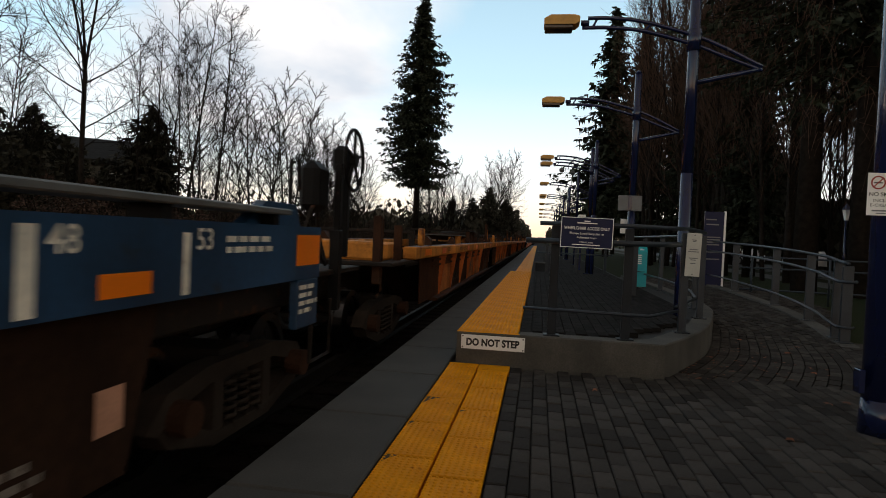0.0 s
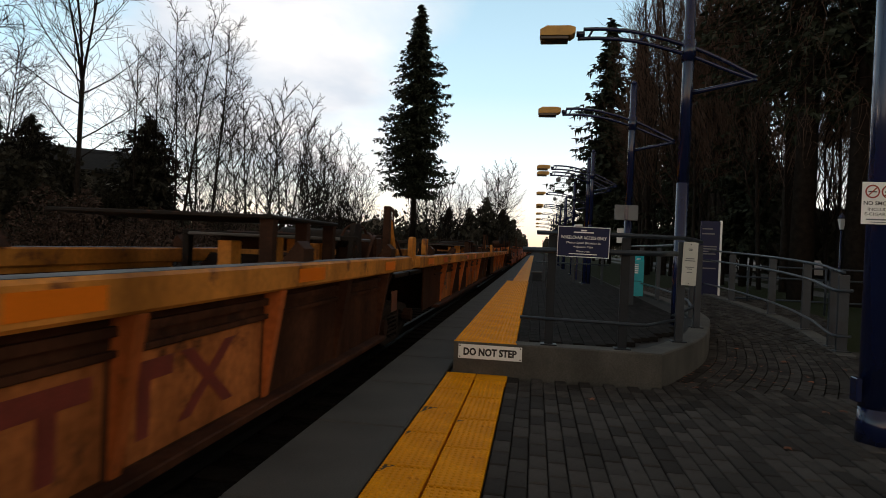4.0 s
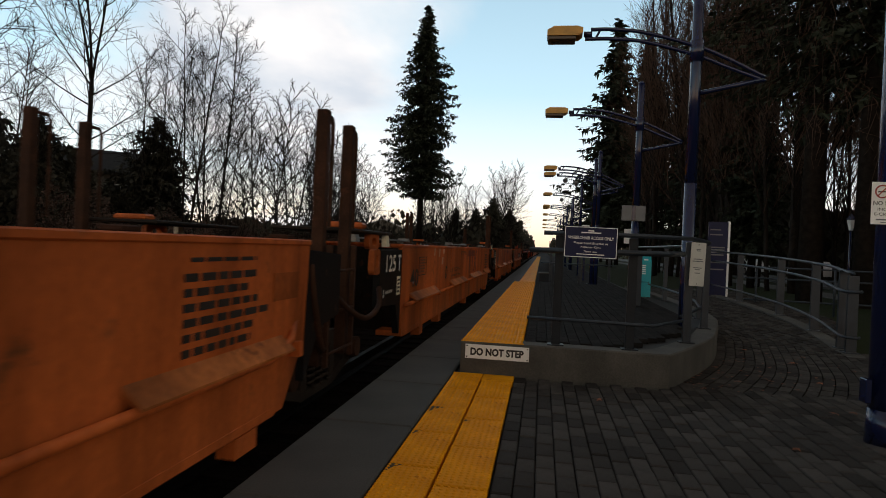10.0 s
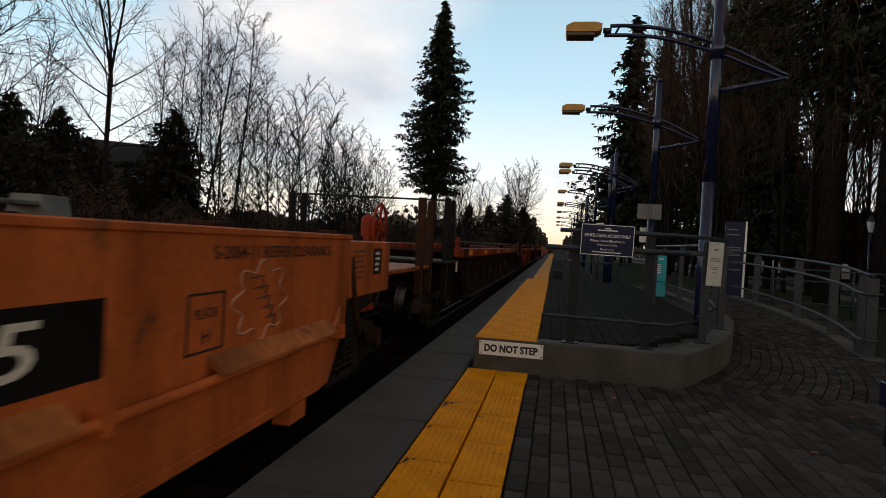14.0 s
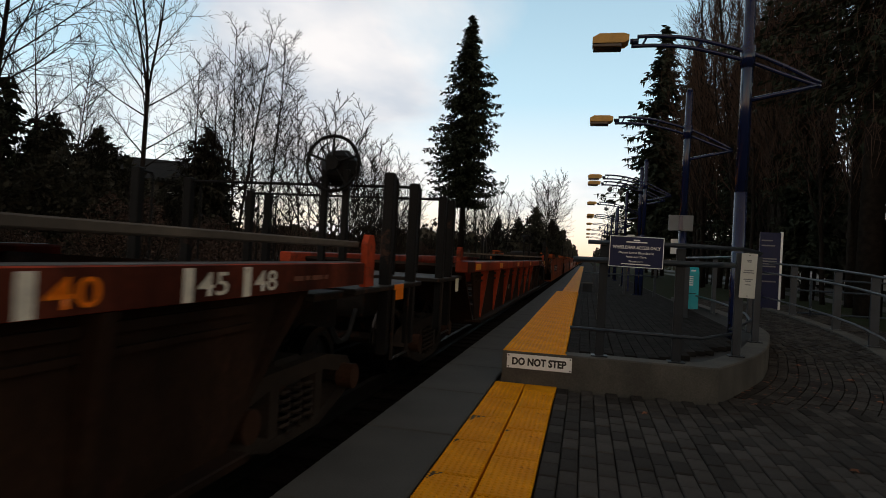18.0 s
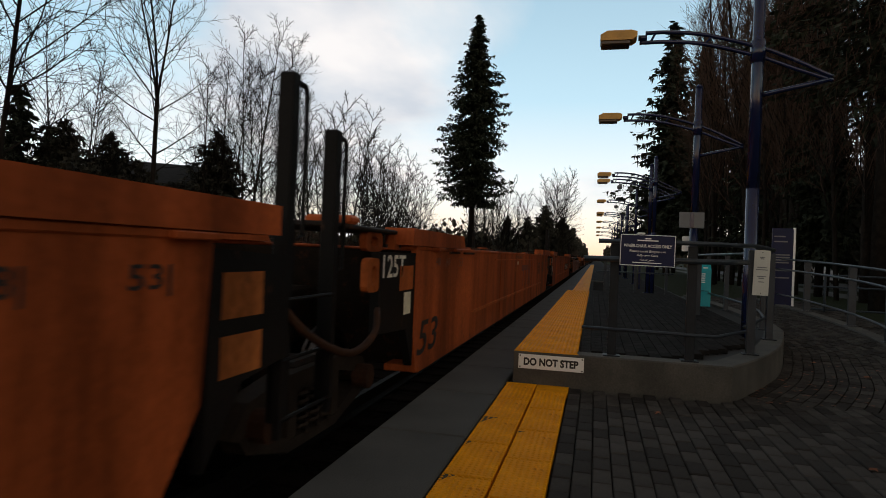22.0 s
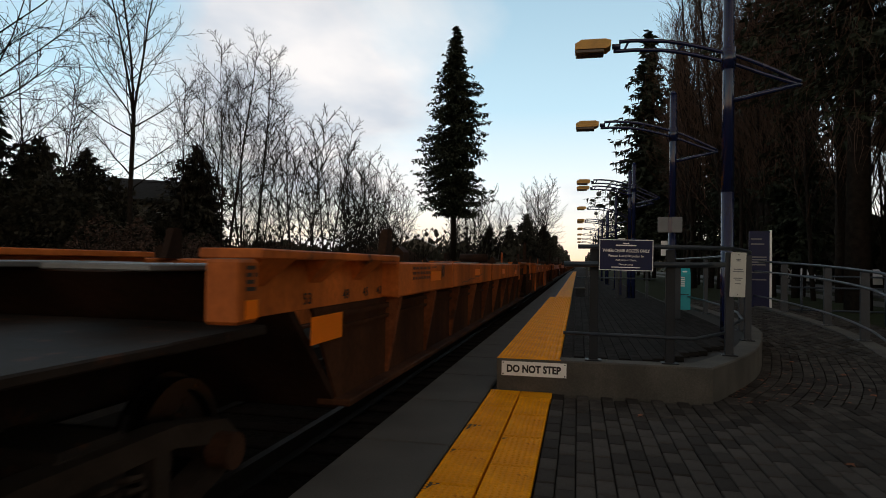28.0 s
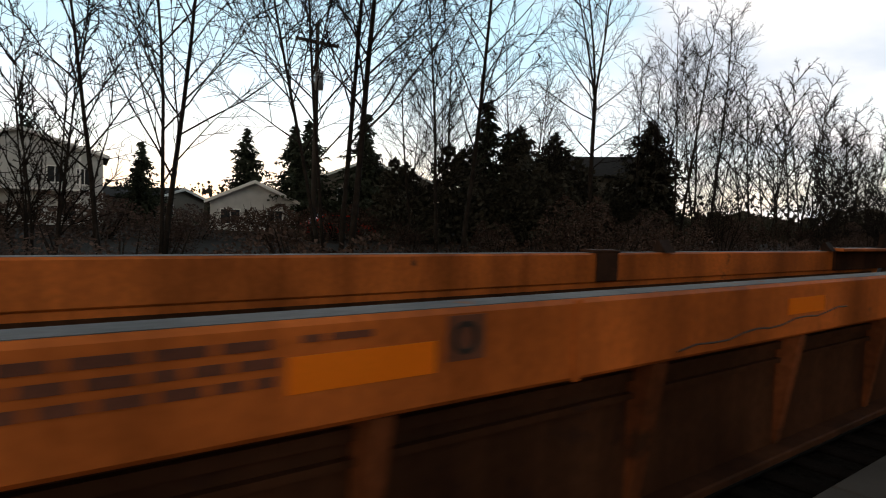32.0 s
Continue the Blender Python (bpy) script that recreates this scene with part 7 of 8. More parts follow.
def conifer(seed, height, width, droop=0.25, bare=0.12, dens=1.0, label="tall dark spruce with drooping ragged branches", material=None, taper=0.85, big=1.0, girth=0.014, layer=2.6):
    """A trunk with uneven whorls of boughs; each bough carries many small sprays."""
    r = random.Random(seed)
    t = thing("conifer", label, "tree", group="conifers")
    part("trunk", Shape().tube([(0, 0, -0.4), (0.05, 0, height * 0.5), (0, 0, height)], height * girth, 9, 0.03), BARK, t, smooth=True)
    s, wood = Shape(), Shape()
    layers = int(height * layer)
    for k in range(layers):
        f = bare + (1 - bare) * k / layers
        z = height * f
        g0 = (f - bare) / (1 - bare)
        full = width * (1 - g0 ** taper) * min(1.0, 0.55 + g0 * 4.0) + 0.12
        level_ = z
        for b in range(r.randint(5, 8)):
            a = r.uniform(0, 2 * math.pi)
            z = level_ + r.uniform(-0.7, 0.7) * height / layers
            lump = 0.80 + 0.42 * noise.noise((math.cos(a) * 1.3, math.sin(a) * 1.3, z * 0.42 + seed))
            ln = full * lump * r.uniform(0.5, 1.14)
            ca, sa = math.cos(a), math.sin(a)
            n = max(3, int(ln * 3.6 * dens))
            wood.tube([(0, 0, z), (ca * ln * 0.5, sa * ln * 0.5, z - ln * droop * 0.65), (ca * ln, sa * ln, z - ln * droop * 0.75)], 0.02 + 0.006 * ln, 3, 0.006)
            for i in range(n):
                g = (i + 0.6 * r.random()) / n
                d = ln * (0.10 + 0.92 * g)
                px, py = ca * d, sa * d
                pz = z - ln * droop * (1.5 * g - 0.75 * g ** 3) + r.gauss(0, 0.12)
                sz = (0.42 + 0.40 * (1 - 0.6 * g)) * r.uniform(0.6, 1.3) * big
                tw = r.uniform(-1.1, 1.1)
                ox, oy = ca * math.cos(tw) - sa * math.sin(tw), ca * math.sin(tw) + sa * math.cos(tw)
                qx, qy = -oy, ox
                dz = -sz * r.uniform(-0.1, 0.8)
                w = sz * r.uniform(0.22, 0.40)
                up_ = r.uniform(-0.8, 0.8) * w
                s.add([(px, py, pz + 0.05), (px + ox * sz * 0.5 + qx * w, py + oy * sz * 0.5 + qy * w, pz + dz * 0.3 + up_), (px + ox * sz * 1.15, py + oy * sz * 1.15, pz + dz), (px + ox * sz * 0.5 - qx * w, py + oy * sz * 0.5 - qy * w, pz + dz * 0.3 - up_)], [(0, 1, 2, 3)])
                h = sz * r.uniform(0.5, 1.2)
                s.add([(px - qx * w * 0.8, py - qy * w * 0.8, pz + 0.05), (px + qx * w + ox * sz * 0.3, py + qy * w + oy * sz * 0.3, pz - 0.02), (px + ox * 0.2 * sz, py + oy * 0.2 * sz, pz - h)], [(0, 1, 2)])
    tagged(part("bough", wood, BARK, t), kind="stuff")
    part("crown", s, material or NEEDLE, t)
    return t


def bush(seed, rx, ry, h, n, material, name="evergreen_shrub", label="dense dark evergreen shrub beside the gardens", size=0.22, spiky=0.0):
    r = random.Random(seed)
    t = thing(name, label, "shrub", group="shrubs beside the track")
    stems, s = Shape(), Shape()
    for k in range(9):
        a = r.uniform(0, 6.28)
        stems.tube([(0.2 * math.cos(a), 0.2 * math.sin(a), -0.5), (rx * 0.5 * math.cos(a), ry * 0.5 * math.sin(a), h * 0.55), (rx * 0.6 * math.cos(a), ry * 0.6 * math.sin(a), h * r.uniform(0.8, 1.05))], 0.05, 5, 0.008)
    tops = [(r.uniform(-0.8, 0.8) * rx, r.uniform(-0.8, 0.8) * ry, r.uniform(0.6, 1.0) * h) for _ in range(9)]
    for k in range(n):
        cx, cy, ch = tops[r.randrange(9)]
        f = r.random() ** 0.75
        z = ch * f
        wide = (1 - f ** (1.6 if spiky else 2.6)) * r.uniform(0.2, 1.0) ** 0.5
        a = r.uniform(0, 6.28)
        x, y = cx * (0.4 + 0.6 * f) + rx * 0.7 * wide * math.cos(a), cy * (0.4 + 0.6 * f) + ry * 0.7 * wide * math.sin(a)
        d = Vector((math.cos(a) + r.gauss(0, 0.5), math.sin(a) + r.gauss(0, 0.5), r.gauss(0.3, 0.7))).normalized()
        u_ = d.orthogonal().normalized() * size * r.uniform(0.25, 0.5)
        d = d * size * r.uniform(0.7, 1.5)
        p = Vector((x, y, z))
        s.add([p, p + d * 0.5 + u_, p + d, p + d * 0.5 - u_], [(0, 1, 2, 3)])
    tagged(part("stem", stems, BARK, t), kind="stuff")
    part("foliage", s, material, t)
    return t


def place(t, spots, share=1.0):
    """The last spot takes the thing itself, the others copies: x, y, z, turn, size. All sizes are times share."""
    poses = [pose(x, y, z, 0, 0, a) @ Matrix.Scale(k_ * share, 4) for x, y, z, a, k_ in spots]
    for m in poses[:-1]:
        copy_thing(t, m)
    t.matrix_basis = poses[-1]



GZ = 0.3
# bare trees along the far side, from behind the camera's left to far ahead
place(forked_tree(3, 17.5, 7.6), [(-20.0, 24.7, GZ, 200, 1.0)])
place(bare_tree(11, 16.5, 4, lean=0.14), [(-17.0, 9.0, GZ, 0, 1.0)])
place(bare_tree(12, 15.5, 2, lean=0.10), [(-18.6, 14.8, GZ, 0, 1.02), (-22.0, 38.6, GZ, 40, 1.04), (-27.0, 21.0, GZ, 300, 0.8)])
place(bare_tree(13, 14.5, 5, (18, 7, 4), (0.75, 0.7, 0.8), 0.25, lean=0.09, gap=0.9), [(-23.0, 35.4, GZ, 0, 1.06)])
place(bare_tree(14, 13.5, 3, (20, 8, 4), (0.85, 0.75, 0.8), 0.2, lean=0.10, gap=0.7), [(-18.5, 3.9, GZ, 120, 1.0), (-29.0, 29.5, GZ, 190, 1.0), (-26.5, 19.0, GZ, 280, 0.8), (-24.0, 43.0, GZ, 200, 0.95)])
place(bare_tree(15, 7.0, 7, (10, 5, 3), (0.6, 0.65, 0.7), 0.12, lean=0.2), [(-20.0, 1.6, GZ, 0, 1.0), (-15.5, 29.0, GZ, 80, 0.6), (-15.0, 41.0, GZ, 160, 0.65), (-16.0, 52.0, GZ, 30, 0.7), (-16.5, 66.0, GZ, 220, 0.7), (-17.0, 84.0, GZ, 290, 0.8), (-18.0, 47.0, GZ, 70, 0.75), (-18.5, 58.0, GZ, 10, 0.8), (-19.0, 34.0, GZ, 130, 0.8)])
place(bare_tree(17, 8.2, 3, (17, 5, 3), (0.75, 0.75, 0.8), 0.2, lean=0.08, gap=0.5), [(-23.0, 47.5, GZ, 90, 1.9), (-22.5, 56.5, GZ, 160, 1.8), (-24.0, 66.0, GZ, 10, 1.7), (-25.5, 76.5, GZ, 200, 1.7), (-27.0, 92.0, GZ, 45, 1.7)])
place(bare_tree(18, 8.0, 4, (15, 5, 3), (0.85, 0.75, 0.8), 0.22, lean=0.10, gap=0.6), [(-22.5, 51.5, GZ, 0, 1.8), (-24.0, 61.0, GZ, 210, 1.7), (-24.5, 71.0, GZ, 20, 1.7), (-26.0, 83.0, GZ, 300, 1.7)])
# the round tree far ahead and the thin ones under the spruce
place(bare_tree(21, 9.0, 6, (18, 6, 4), (0.6, 0.7, 0.8), 0.2, lean=0.16), [(-8.4, 128.0, 0, 0, 2.2), (9.0, 210.0, 0, 90, 2.2)])
place(bare_tree(22, 7.5, 4, (16, 5, 3), (0.6, 0.65, 0.7), 0.15), [(-12.3, 82.0, 0, 0, 1.6), (-15.5, 90.0, 0, 200, 1.8), (-19.0, 96.0, 0, 270, 1.7), (-11.5, 98.0, 0, 20, 1.6)])
# right-hand bare poplars among the conifers
place(bare_tree(23, 23.0, 5, (30, 8, 4), (0.38, 0.45, 0.55), 0.16, 0.0085, 0.05, BROWN_TWIG, 0.7), [(8.2, 44.0, -0.05, 0, 1.0), (9.4, 37.5, -0.05, 120, 0.95), (10.2, 34.0, -0.05, 60, 0.95), (11.0, 29.8, -0.05, 200, 0.9), (17.0, 38.0, -0.05, 20, 0.7), (9.0, 52.0, -0.05, 260, 0.95)])

place(conifer(31, 30.0, 5.5, 0.30, 0.24, 2.4, taper=2.3, big=0.6, layer=3.0), [(-14.7, 73.5, 0.2, 0, 1.0), (11.0, 47.0, -0.05, 80, 0.62), (15.2, 52.0, -0.05, 10, 0.9), (10.0, 66.0, -0.05, 290, 0.8)])
place(conifer(32, 24.0, 5.6, 0.42, 0.16, 1.2, "broad dark fir with hanging boughs", taper=1.5, big=0.85), [(9.8, 41.0, -0.05, 0, 0.70), (10.2, 32.7, -0.05, 200, 0.52), (6.7, 64.0, -0.05, 115, 1.12), (7.6, 72.0, -0.05, 15, 0.8), (25.5, 31.0, -0.05, 60, 0.7), (17.5, 23.0, -0.05, 130, 1.0), (9.0, 58.0, -0.05, 250, 0.85), (9.2, 80.0, -0.05, 45, 0.85), (9.0, 98.0, -0.05, 160, 0.8), (10.0, 120.0, -0.05, 310, 0.9), (14.5, 16.5, -0.05, 75, 0.95)], 0.92)
# two old firs close to the path, trunks bare to above head height
old_fir = conifer(35, 25.0, 5.0, 0.45, 0.30, 1.9, "old dark fir with a thick bare trunk and hanging brown twigs", taper=2.2, girth=0.017, layer=1.5, big=0.42)
rh, hanging = random.Random(77), Shape()
for k in range(800):
    a, d, z = rh.uniform(0, 6.283), 5.0 * rh.uniform(0.2, 1.05), rh.uniform(5.0, 17.0)
    ln, sw = rh.uniform(0.5, 2.4), rh.uniform(-1.2, 1.2)
    pts = [Vector((d * math.cos(a), d * math.sin(a), z))]
    for q in range(3):
        pts.append(pts[-1] + Vector((math.cos(a + sw) * 0.35 + rh.gauss(0, 0.25), math.sin(a + sw) * 0.35 + rh.gauss(0, 0.25), -0.6 + rh.gauss(0, 0.4))) * ln * 0.33)
    hanging.tube(pts, 0.009, 3, 0.004)
tagged(part("hanging_twig", hanging, BROWN_TWIG, old_fir), kind="stuff")
place(old_fir, [(9.0, 22.8, -0.05, 0, 1.0), (10.2, 21.6, -0.05, 140, 0.96)])
place(conifer(33, 8.5, 3.3, 0.15, 0.02, 2.4, "narrow dark cedar with dense scaly foliage", HEDGE, taper=3.4, big=0.5, layer=4.5), [(-24.5, 36.3, GZ, 0, 1.0), (-29.0, 28.5, GZ, 120, 0.9), (-31.0, 34.0, GZ, 200, 0.95), (-28.0, 40.0, GZ, 280, 0.8), (-14.0, 100.0, 0, 20, 0.9), (-9.5, 118.0, 0, 60, 1.3), (-7.6, 140.0, 0, 160, 1.2), (-30.0, 46.0, GZ, 90, 0.7), (-12.0, 112.0, 0, 220, 1.0)])
place(conifer(34, 9.0, 5.2, 0.25, 0.03, 2.2, "ragged dark conifer beside the houses", NEEDLE, taper=0.95, big=0.55, layer=4.0), [(-46.0, 27.0, GZ, 0, 1.0), (-47.5, 22.6, GZ, 80, 0.9), (-30.5, 27.0, GZ, 160, 0.9), (-62.0, 13.0, GZ, 220, 0.75), (-60.0, 22.0, GZ, 300, 0.95), (-58.0, 26.0, GZ, 30, 1.0), (-42.0, 40.0, GZ, 300, 0.95), (-34.0, 52.0, GZ, 20, 0.75), (-64.0, 4.5, GZ, 100, 0.85)], 1.15)
place(bush(41, 2.6, 3.0, 5.6, 3200, HEDGE, size=0.26), [(-27.0, 22.5, GZ, 0, 1.0), (-28.5, 26.0, GZ, 80, 1.05), (-25.5, 28.8, GZ, 150, 0.95), (-28.0, 31.0, GZ, 210, 1.1), (-25.0, 33.0, GZ, 280, 0.8), (-30.0, 37.5, GZ, 40, 0.8), (-29.0, 19.8, GZ, 10, 0.85), (-24.5, 25.4, GZ, 330, 0.85)])
place(bush(42, 2.4, 2.6, 3.4, 3200, BROWNLEAF, label="tangled red-brown shrub beside the track", size=0.12), [(-17.5, 20.5, GZ, 0, 1.0), (-19.5, 27.5, GZ, 60, 0.9), (-17.5, 33.0, GZ, 110, 0.9), (-19.0, 38.5, GZ, 170, 0.9), (-18.5, 45.0, GZ, 220, 0.9), (-19.0, 53.0, GZ, 10, 0.9), (-20.0, 62.0, GZ, 75, 0.9), (-19.0, 72.0, GZ, 130, 1.0), (-17.0, 86.0, GZ, 200, 1.0), (-20.0, 14.0, GZ, 260, 0.5), (-21.0, 9.5, GZ, 310, 0.45), (-20.0, 5.0, GZ, 30, 0.45), (-19.5, 0.0, GZ, 95, 0.5), (-19.0, 17.5, GZ, 200, 0.55), (-15.0, 98.0, 0, 140, 1.1), (-11.0, 104.0, 0, 180, 1.0), (-8.5, 150.0, 0, 70, 1.4), (-7.5, 175.0, 0, 20, 1.5), (-8.0, 215.0, 0, 220, 1.9)], 0.8)
place(bush(43, 1.8, 2.2, 2.6, 2400, BROWNLEAF, "bramble", "leafless bramble thicket beside the track", 0.10), [(-12.0, 20.0, 0.1, 0, 1.0), (-11.5, 27.0, 0.1, 70, 0.75), (-12.0, 34.0, 0.1, 140, 0.8), (-11.5, 42.0, 0.1, 200, 0.85), (-12.0, 51.0, 0.1, 260, 0.85), (-11.5, 60.0, 0.1, 20, 0.9), (-11.0, 70.0, 0.1, 80, 0.95), (-10.5, 80.0, 0.1, 140, 1.0)], 0.7)
# far woods that close the view down the line
woods = Shape()
rw = random.Random(9)
for k in range(16000):
    side_ = -1 if rw.random() < 0.55 else 1
    y = rw.uniform(150, 620)
    x = side_ * (7.2 + rw.random() ** 2 * 60)
    h = (8 + 6 * noise.noise((x * 0.06, y * 0.03, 1.0))) * rw.random() ** 0.6
    s_ = rw.uniform(0.3, 0.8)
    a = rw.uniform(0, 6.28)
    woods.add([(x, y, h + s_), (x + s_ * math.cos(a), y + s_ * math.sin(a), h), (x, y, h - s_), (x - s_ * math.cos(a), y - s_ * math.sin(a), h)], [(0, 1, 2, 3)])
tagged(part("far_woods", woods, HEDGE), "dark woods closing the view down the line", "woods", kind="stuff")
left_woods = Shape()
for k in range(17000):
    a = rw.uniform(5, 130)
    d = rw.uniform(70, 170)
    x, y = -d * math.sin(radians(a)), d * math.cos(radians(a))
    h = (4.5 + 4 * noise.noise((x * 0.05, y * 0.05, 4.0))) * rw.random() ** 1.7 * d / 95
    s_ = rw.uniform(0.2, 0.45)
    b = rw.uniform(0, 6.28)
    left_woods.add([(x, y, h + s_), (x + s_ * math.cos(b), y + s_ * math.sin(b), h), (x, y, h - s_), (x - s_ * math.cos(b), y - s_ * math.sin(b), h)], [(0, 1, 2, 3)])
for k in range(250):
    a0, a1 = radians(5 + k * 0.5), radians(5.5 + k * 0.5)
    for d, top, q in ((84, 1.9, 3.0), (104, 2.9, 9.0), (135, 4.2, 15.0)):
        z0_, z1_ = (top * (1 + 0.5 * noise.noise((k * 0.9 + e, q, 0.3)) + 0.3 * noise.noise((k * 2.7 + e * 3, q, 8.3))) for e in (0, 0.9))
        left_woods.add([(-d * math.sin(a0), d * math.cos(a0), -0.6), (-d * math.sin(a1), d * math.cos(a1), -0.6), (-d * math.sin(a1), d * math.cos(a1), z1_), (-d * math.sin(a0), d * math.cos(a0), z0_)], [(0, 1, 2, 3)])
tagged(part("left_woods", left_woods, HEDGE), "low dark line of woods behind the houses", "woods", kind="stuff")
right_woods = Shape()
for k in range(40000):
    a = rw.uniform(-112, -7)
    d = rw.uniform(44, 90)
    x, y = -d * math.sin(radians(a)), d * math.cos(radians(a))
    if x < 22.5:
        continue
    h = (13 + 6 * noise.noise((x * 0.05, y * 0.05, 7.0))) * rw.random() ** (1.1 if k % 3 else 2.2)
    if -24.9 < a < -21.9 and 0.085 < h / d < 0.19:
        continue
    s_ = rw.uniform(0.4, 0.95)
    b = rw.uniform(0, 6.28)
    right_woods.add([(x, y, h + s_), (x + s_ * math.cos(b), y + s_ * math.sin(b), h), (x, y, h - s_), (x - s_ * math.cos(b), y - s_ * math.sin(b), h)], [(0, 1, 2, 3)])
for k in range(14000):
    y = rw.uniform(14, 150)
    x = rw.uniform(22.5, 30)
    h = rw.uniform(-0.2, 6.0)
    if 0.402 < x / y < 0.464 and h > 3.6:
        continue
    s_ = rw.uniform(0.3, 0.7)
    b = rw.uniform(0, 6.28)
    right_woods.add([(x, y, h + s_), (x + s_ * math.cos(b), y + s_ * math.sin(b), h), (x, y, h - s_), (x - s_ * math.cos(b), y - s_ * math.sin(b), h)], [(0, 1, 2, 3)])
tagged(part("right_woods", right_woods, HEDGE), "dark woods across the road", "woods", kind="stuff")


# ---- houses ----
def house(w, d, h, roof, wall, label, windows, balcony=False):
    """A house with a gable towards +x; w along y, d along x."""
    c = thing("house", label, "house", group="houses behind the trees")
    part("wall", Shape().along_x([(-w / 2, 0), (w / 2, 0), (w / 2, h), (0, h + roof), (-w / 2, h)], -d, 0), wall, c)
    ov = 0.45
    k = roof / (w / 2)
    for s in (-1, 1):
        part("roof", Shape().along_x([(0, h + roof + 0.02), (0, h + roof + 0.2), (s * (w / 2 + ov), h - ov * k + 0.2), (s * (w / 2 + ov), h - ov * k + 0.02)][::s], -d - ov, ov), ROOF, c)
        part("fascia", Shape().along_x([(0, h + roof - 0.06), (0, h + roof + 0.2), (s * (w / 2 + ov), h - ov * k + 0.2), (s * (w / 2 + ov), h - ov * k - 0.06)][::s], ov + 0.003, ov + 0.06), TRIM, c)
    for y, z, ww, hh in windows:
        f = part("window", Shape().box(0.0, 0.06, y - ww / 2 - 0.08, y + ww / 2 + 0.08, z - 0.08, z + hh + 0.08), TRIM, c)
        part("pane", Shape().box(0.061, 0.07, y - ww / 2, y - 0.03, z, z + hh).box(0.061, 0.07, y + 0.03, y + ww / 2, z, z + hh), PANE, f)
    lines = Shape()
    for q in range(int(h / 0.25)):
        lines.box(0.001, 0.012, -w / 2, w / 2, q * 0.25, q * 0.25 + 0.03)
    part("siding", lines, wall, c)
    if balcony:
        part("balcony", Shape().box(0.02, 1.5, -w / 2 + 0.5, w / 2 - 1.5, 2.7, 2.85), TRIM, c)
        for q in range(14):
            y = -w / 2 + 0.5 + q * (w - 2.0) / 13
            part("baluster", Shape().box(1.42, 1.46, y - 0.02, y + 0.02, 2.85, 3.8), STEEL_DARK, c)
        part("balcony_rail", Shape().box(1.40, 1.48, -w / 2 + 0.5, w / 2 - 1.5, 3.8, 3.86), STEEL_DARK, c)
        for y in (-w / 2 + 0.6, w / 2 - 1.6):
            part("balcony_post", Shape().box(1.3, 1.48, y - 0.08, y + 0.08, 0, h - 0.1), TRIM, c)
    return c


h1 = house(6.6, 9.0, 2.7, 1.5, SIDING, "low white house with a shallow gable roof", [(1.6, 1.0, 1.1, 1.0), (-1.8, 0.9, 1.4, 1.1)])
h1.matrix_basis = pose(-48.6, 18.5, 0.0, 0, 0, -18)
h2 = house(11.0, 9.0, 5.6, 1.7, SIDING, "white two-storey house with a balcony", [(-3.0, 3.2, 1.8, 1.5), (2.2, 3.4, 1.0, 1.2), (4.2, 3.3, 1.0, 1.2), (-2.5, 0.8, 1.8, 1.2), (3.0, 0.8, 1.2, 1.1)], True)
h2.matrix_basis = pose(-57.5, 3.6, 0.3, 0, 0, -8)
h3 = house(9.0, 8.0, 5.2, 1.8, SIDING_B, "dark beige two-storey house behind shrubs", [(-2.2, 3.0, 1.4, 1.2), (2.0, 3.0, 1.4, 1.2), (-2.2, 0.7, 1.4, 1.2)])
h3.matrix_basis = pose(-30.0, 45.5, 0.3, 0, 0, 38)
for y, z in ((-6.4, 3.1), (-3.2, 3.1), (-5.0, 0.8)):
    f = part("window", Shape().box(y - 0.8, y + 0.8, -4.56, -4.5, z - 0.08, z + 1.28), TRIM, h3)
    part("pane", Shape().box(y - 0.72, y - 0.03, -4.57, -4.561, z, z + 1.2).box(y + 0.03, y + 0.72, -4.57, -4.561, z, z + 1.2), PANE, f)
for x, y, a, k_ in ((-38.0, 145.0, -72, 1.0), (-48.0, 150.0, -60, 1.05), (-52.0, 31.0, -20, 1.0), (-52.0, 34.0, -35, 0.95)):
    copy_thing(h3, pose(x, y, 0.2, 0, 0, a) @ Matrix.Scale(k_, 4))
h6 = house(8.0, 14.0, 2.6, 1.0, SIDING_B, "long low house with a grey roof", [(-2.0, 0.9, 1.4, 1.1)])
h6.matrix_basis = pose(-66.0, 17.5, 0.3, 0, 0, 40)

# low hedge below the gardens
place(bush(44, 2.2, 2.6, 1.9, 3000, BROWNLEAF, label="low dark hedge along the gardens", size=0.12), [(-31.0, -3.5 + 4.1 * k, GZ, 47 * k, 0.95 + 0.1 * (k % 3)) for k in range(7)])
place(bush(45, 1.6, 2.6, 1.5, 2200, BROWNLEAF, "bramble", "leafless bramble thicket beside the track", 0.08), [(-11.5, -6.0 + 4.0 * k, 0.0, 61 * k, 0.9 + 0.1 * (k % 2)) for k in range(7)])

# power line on the left
pl = thing("power_pole", "weathered wooden power pole with a cross-arm", "power pole", pose(-30.0, 14.6, 0.2))
part("shaft", Shape().tube([(0, 0, -0.3), (0, 0, 11.5)], 0.16, 8, 0.11), WOODPOLE, pl, smooth=True)
part("cross_arm", Shape().box(-0.06, 0.06, -1.2, 1.2, 10.4, 10.55), WOODPOLE, pl)
part("transformer", Shape().tube([(0.3, 0, 8.0), (0.3, 0, 8.9)], 0.22, 12), GREYBOX, pl, smooth=True)
wires = thing("power_lines", "thin dark power lines between poles", "cable")
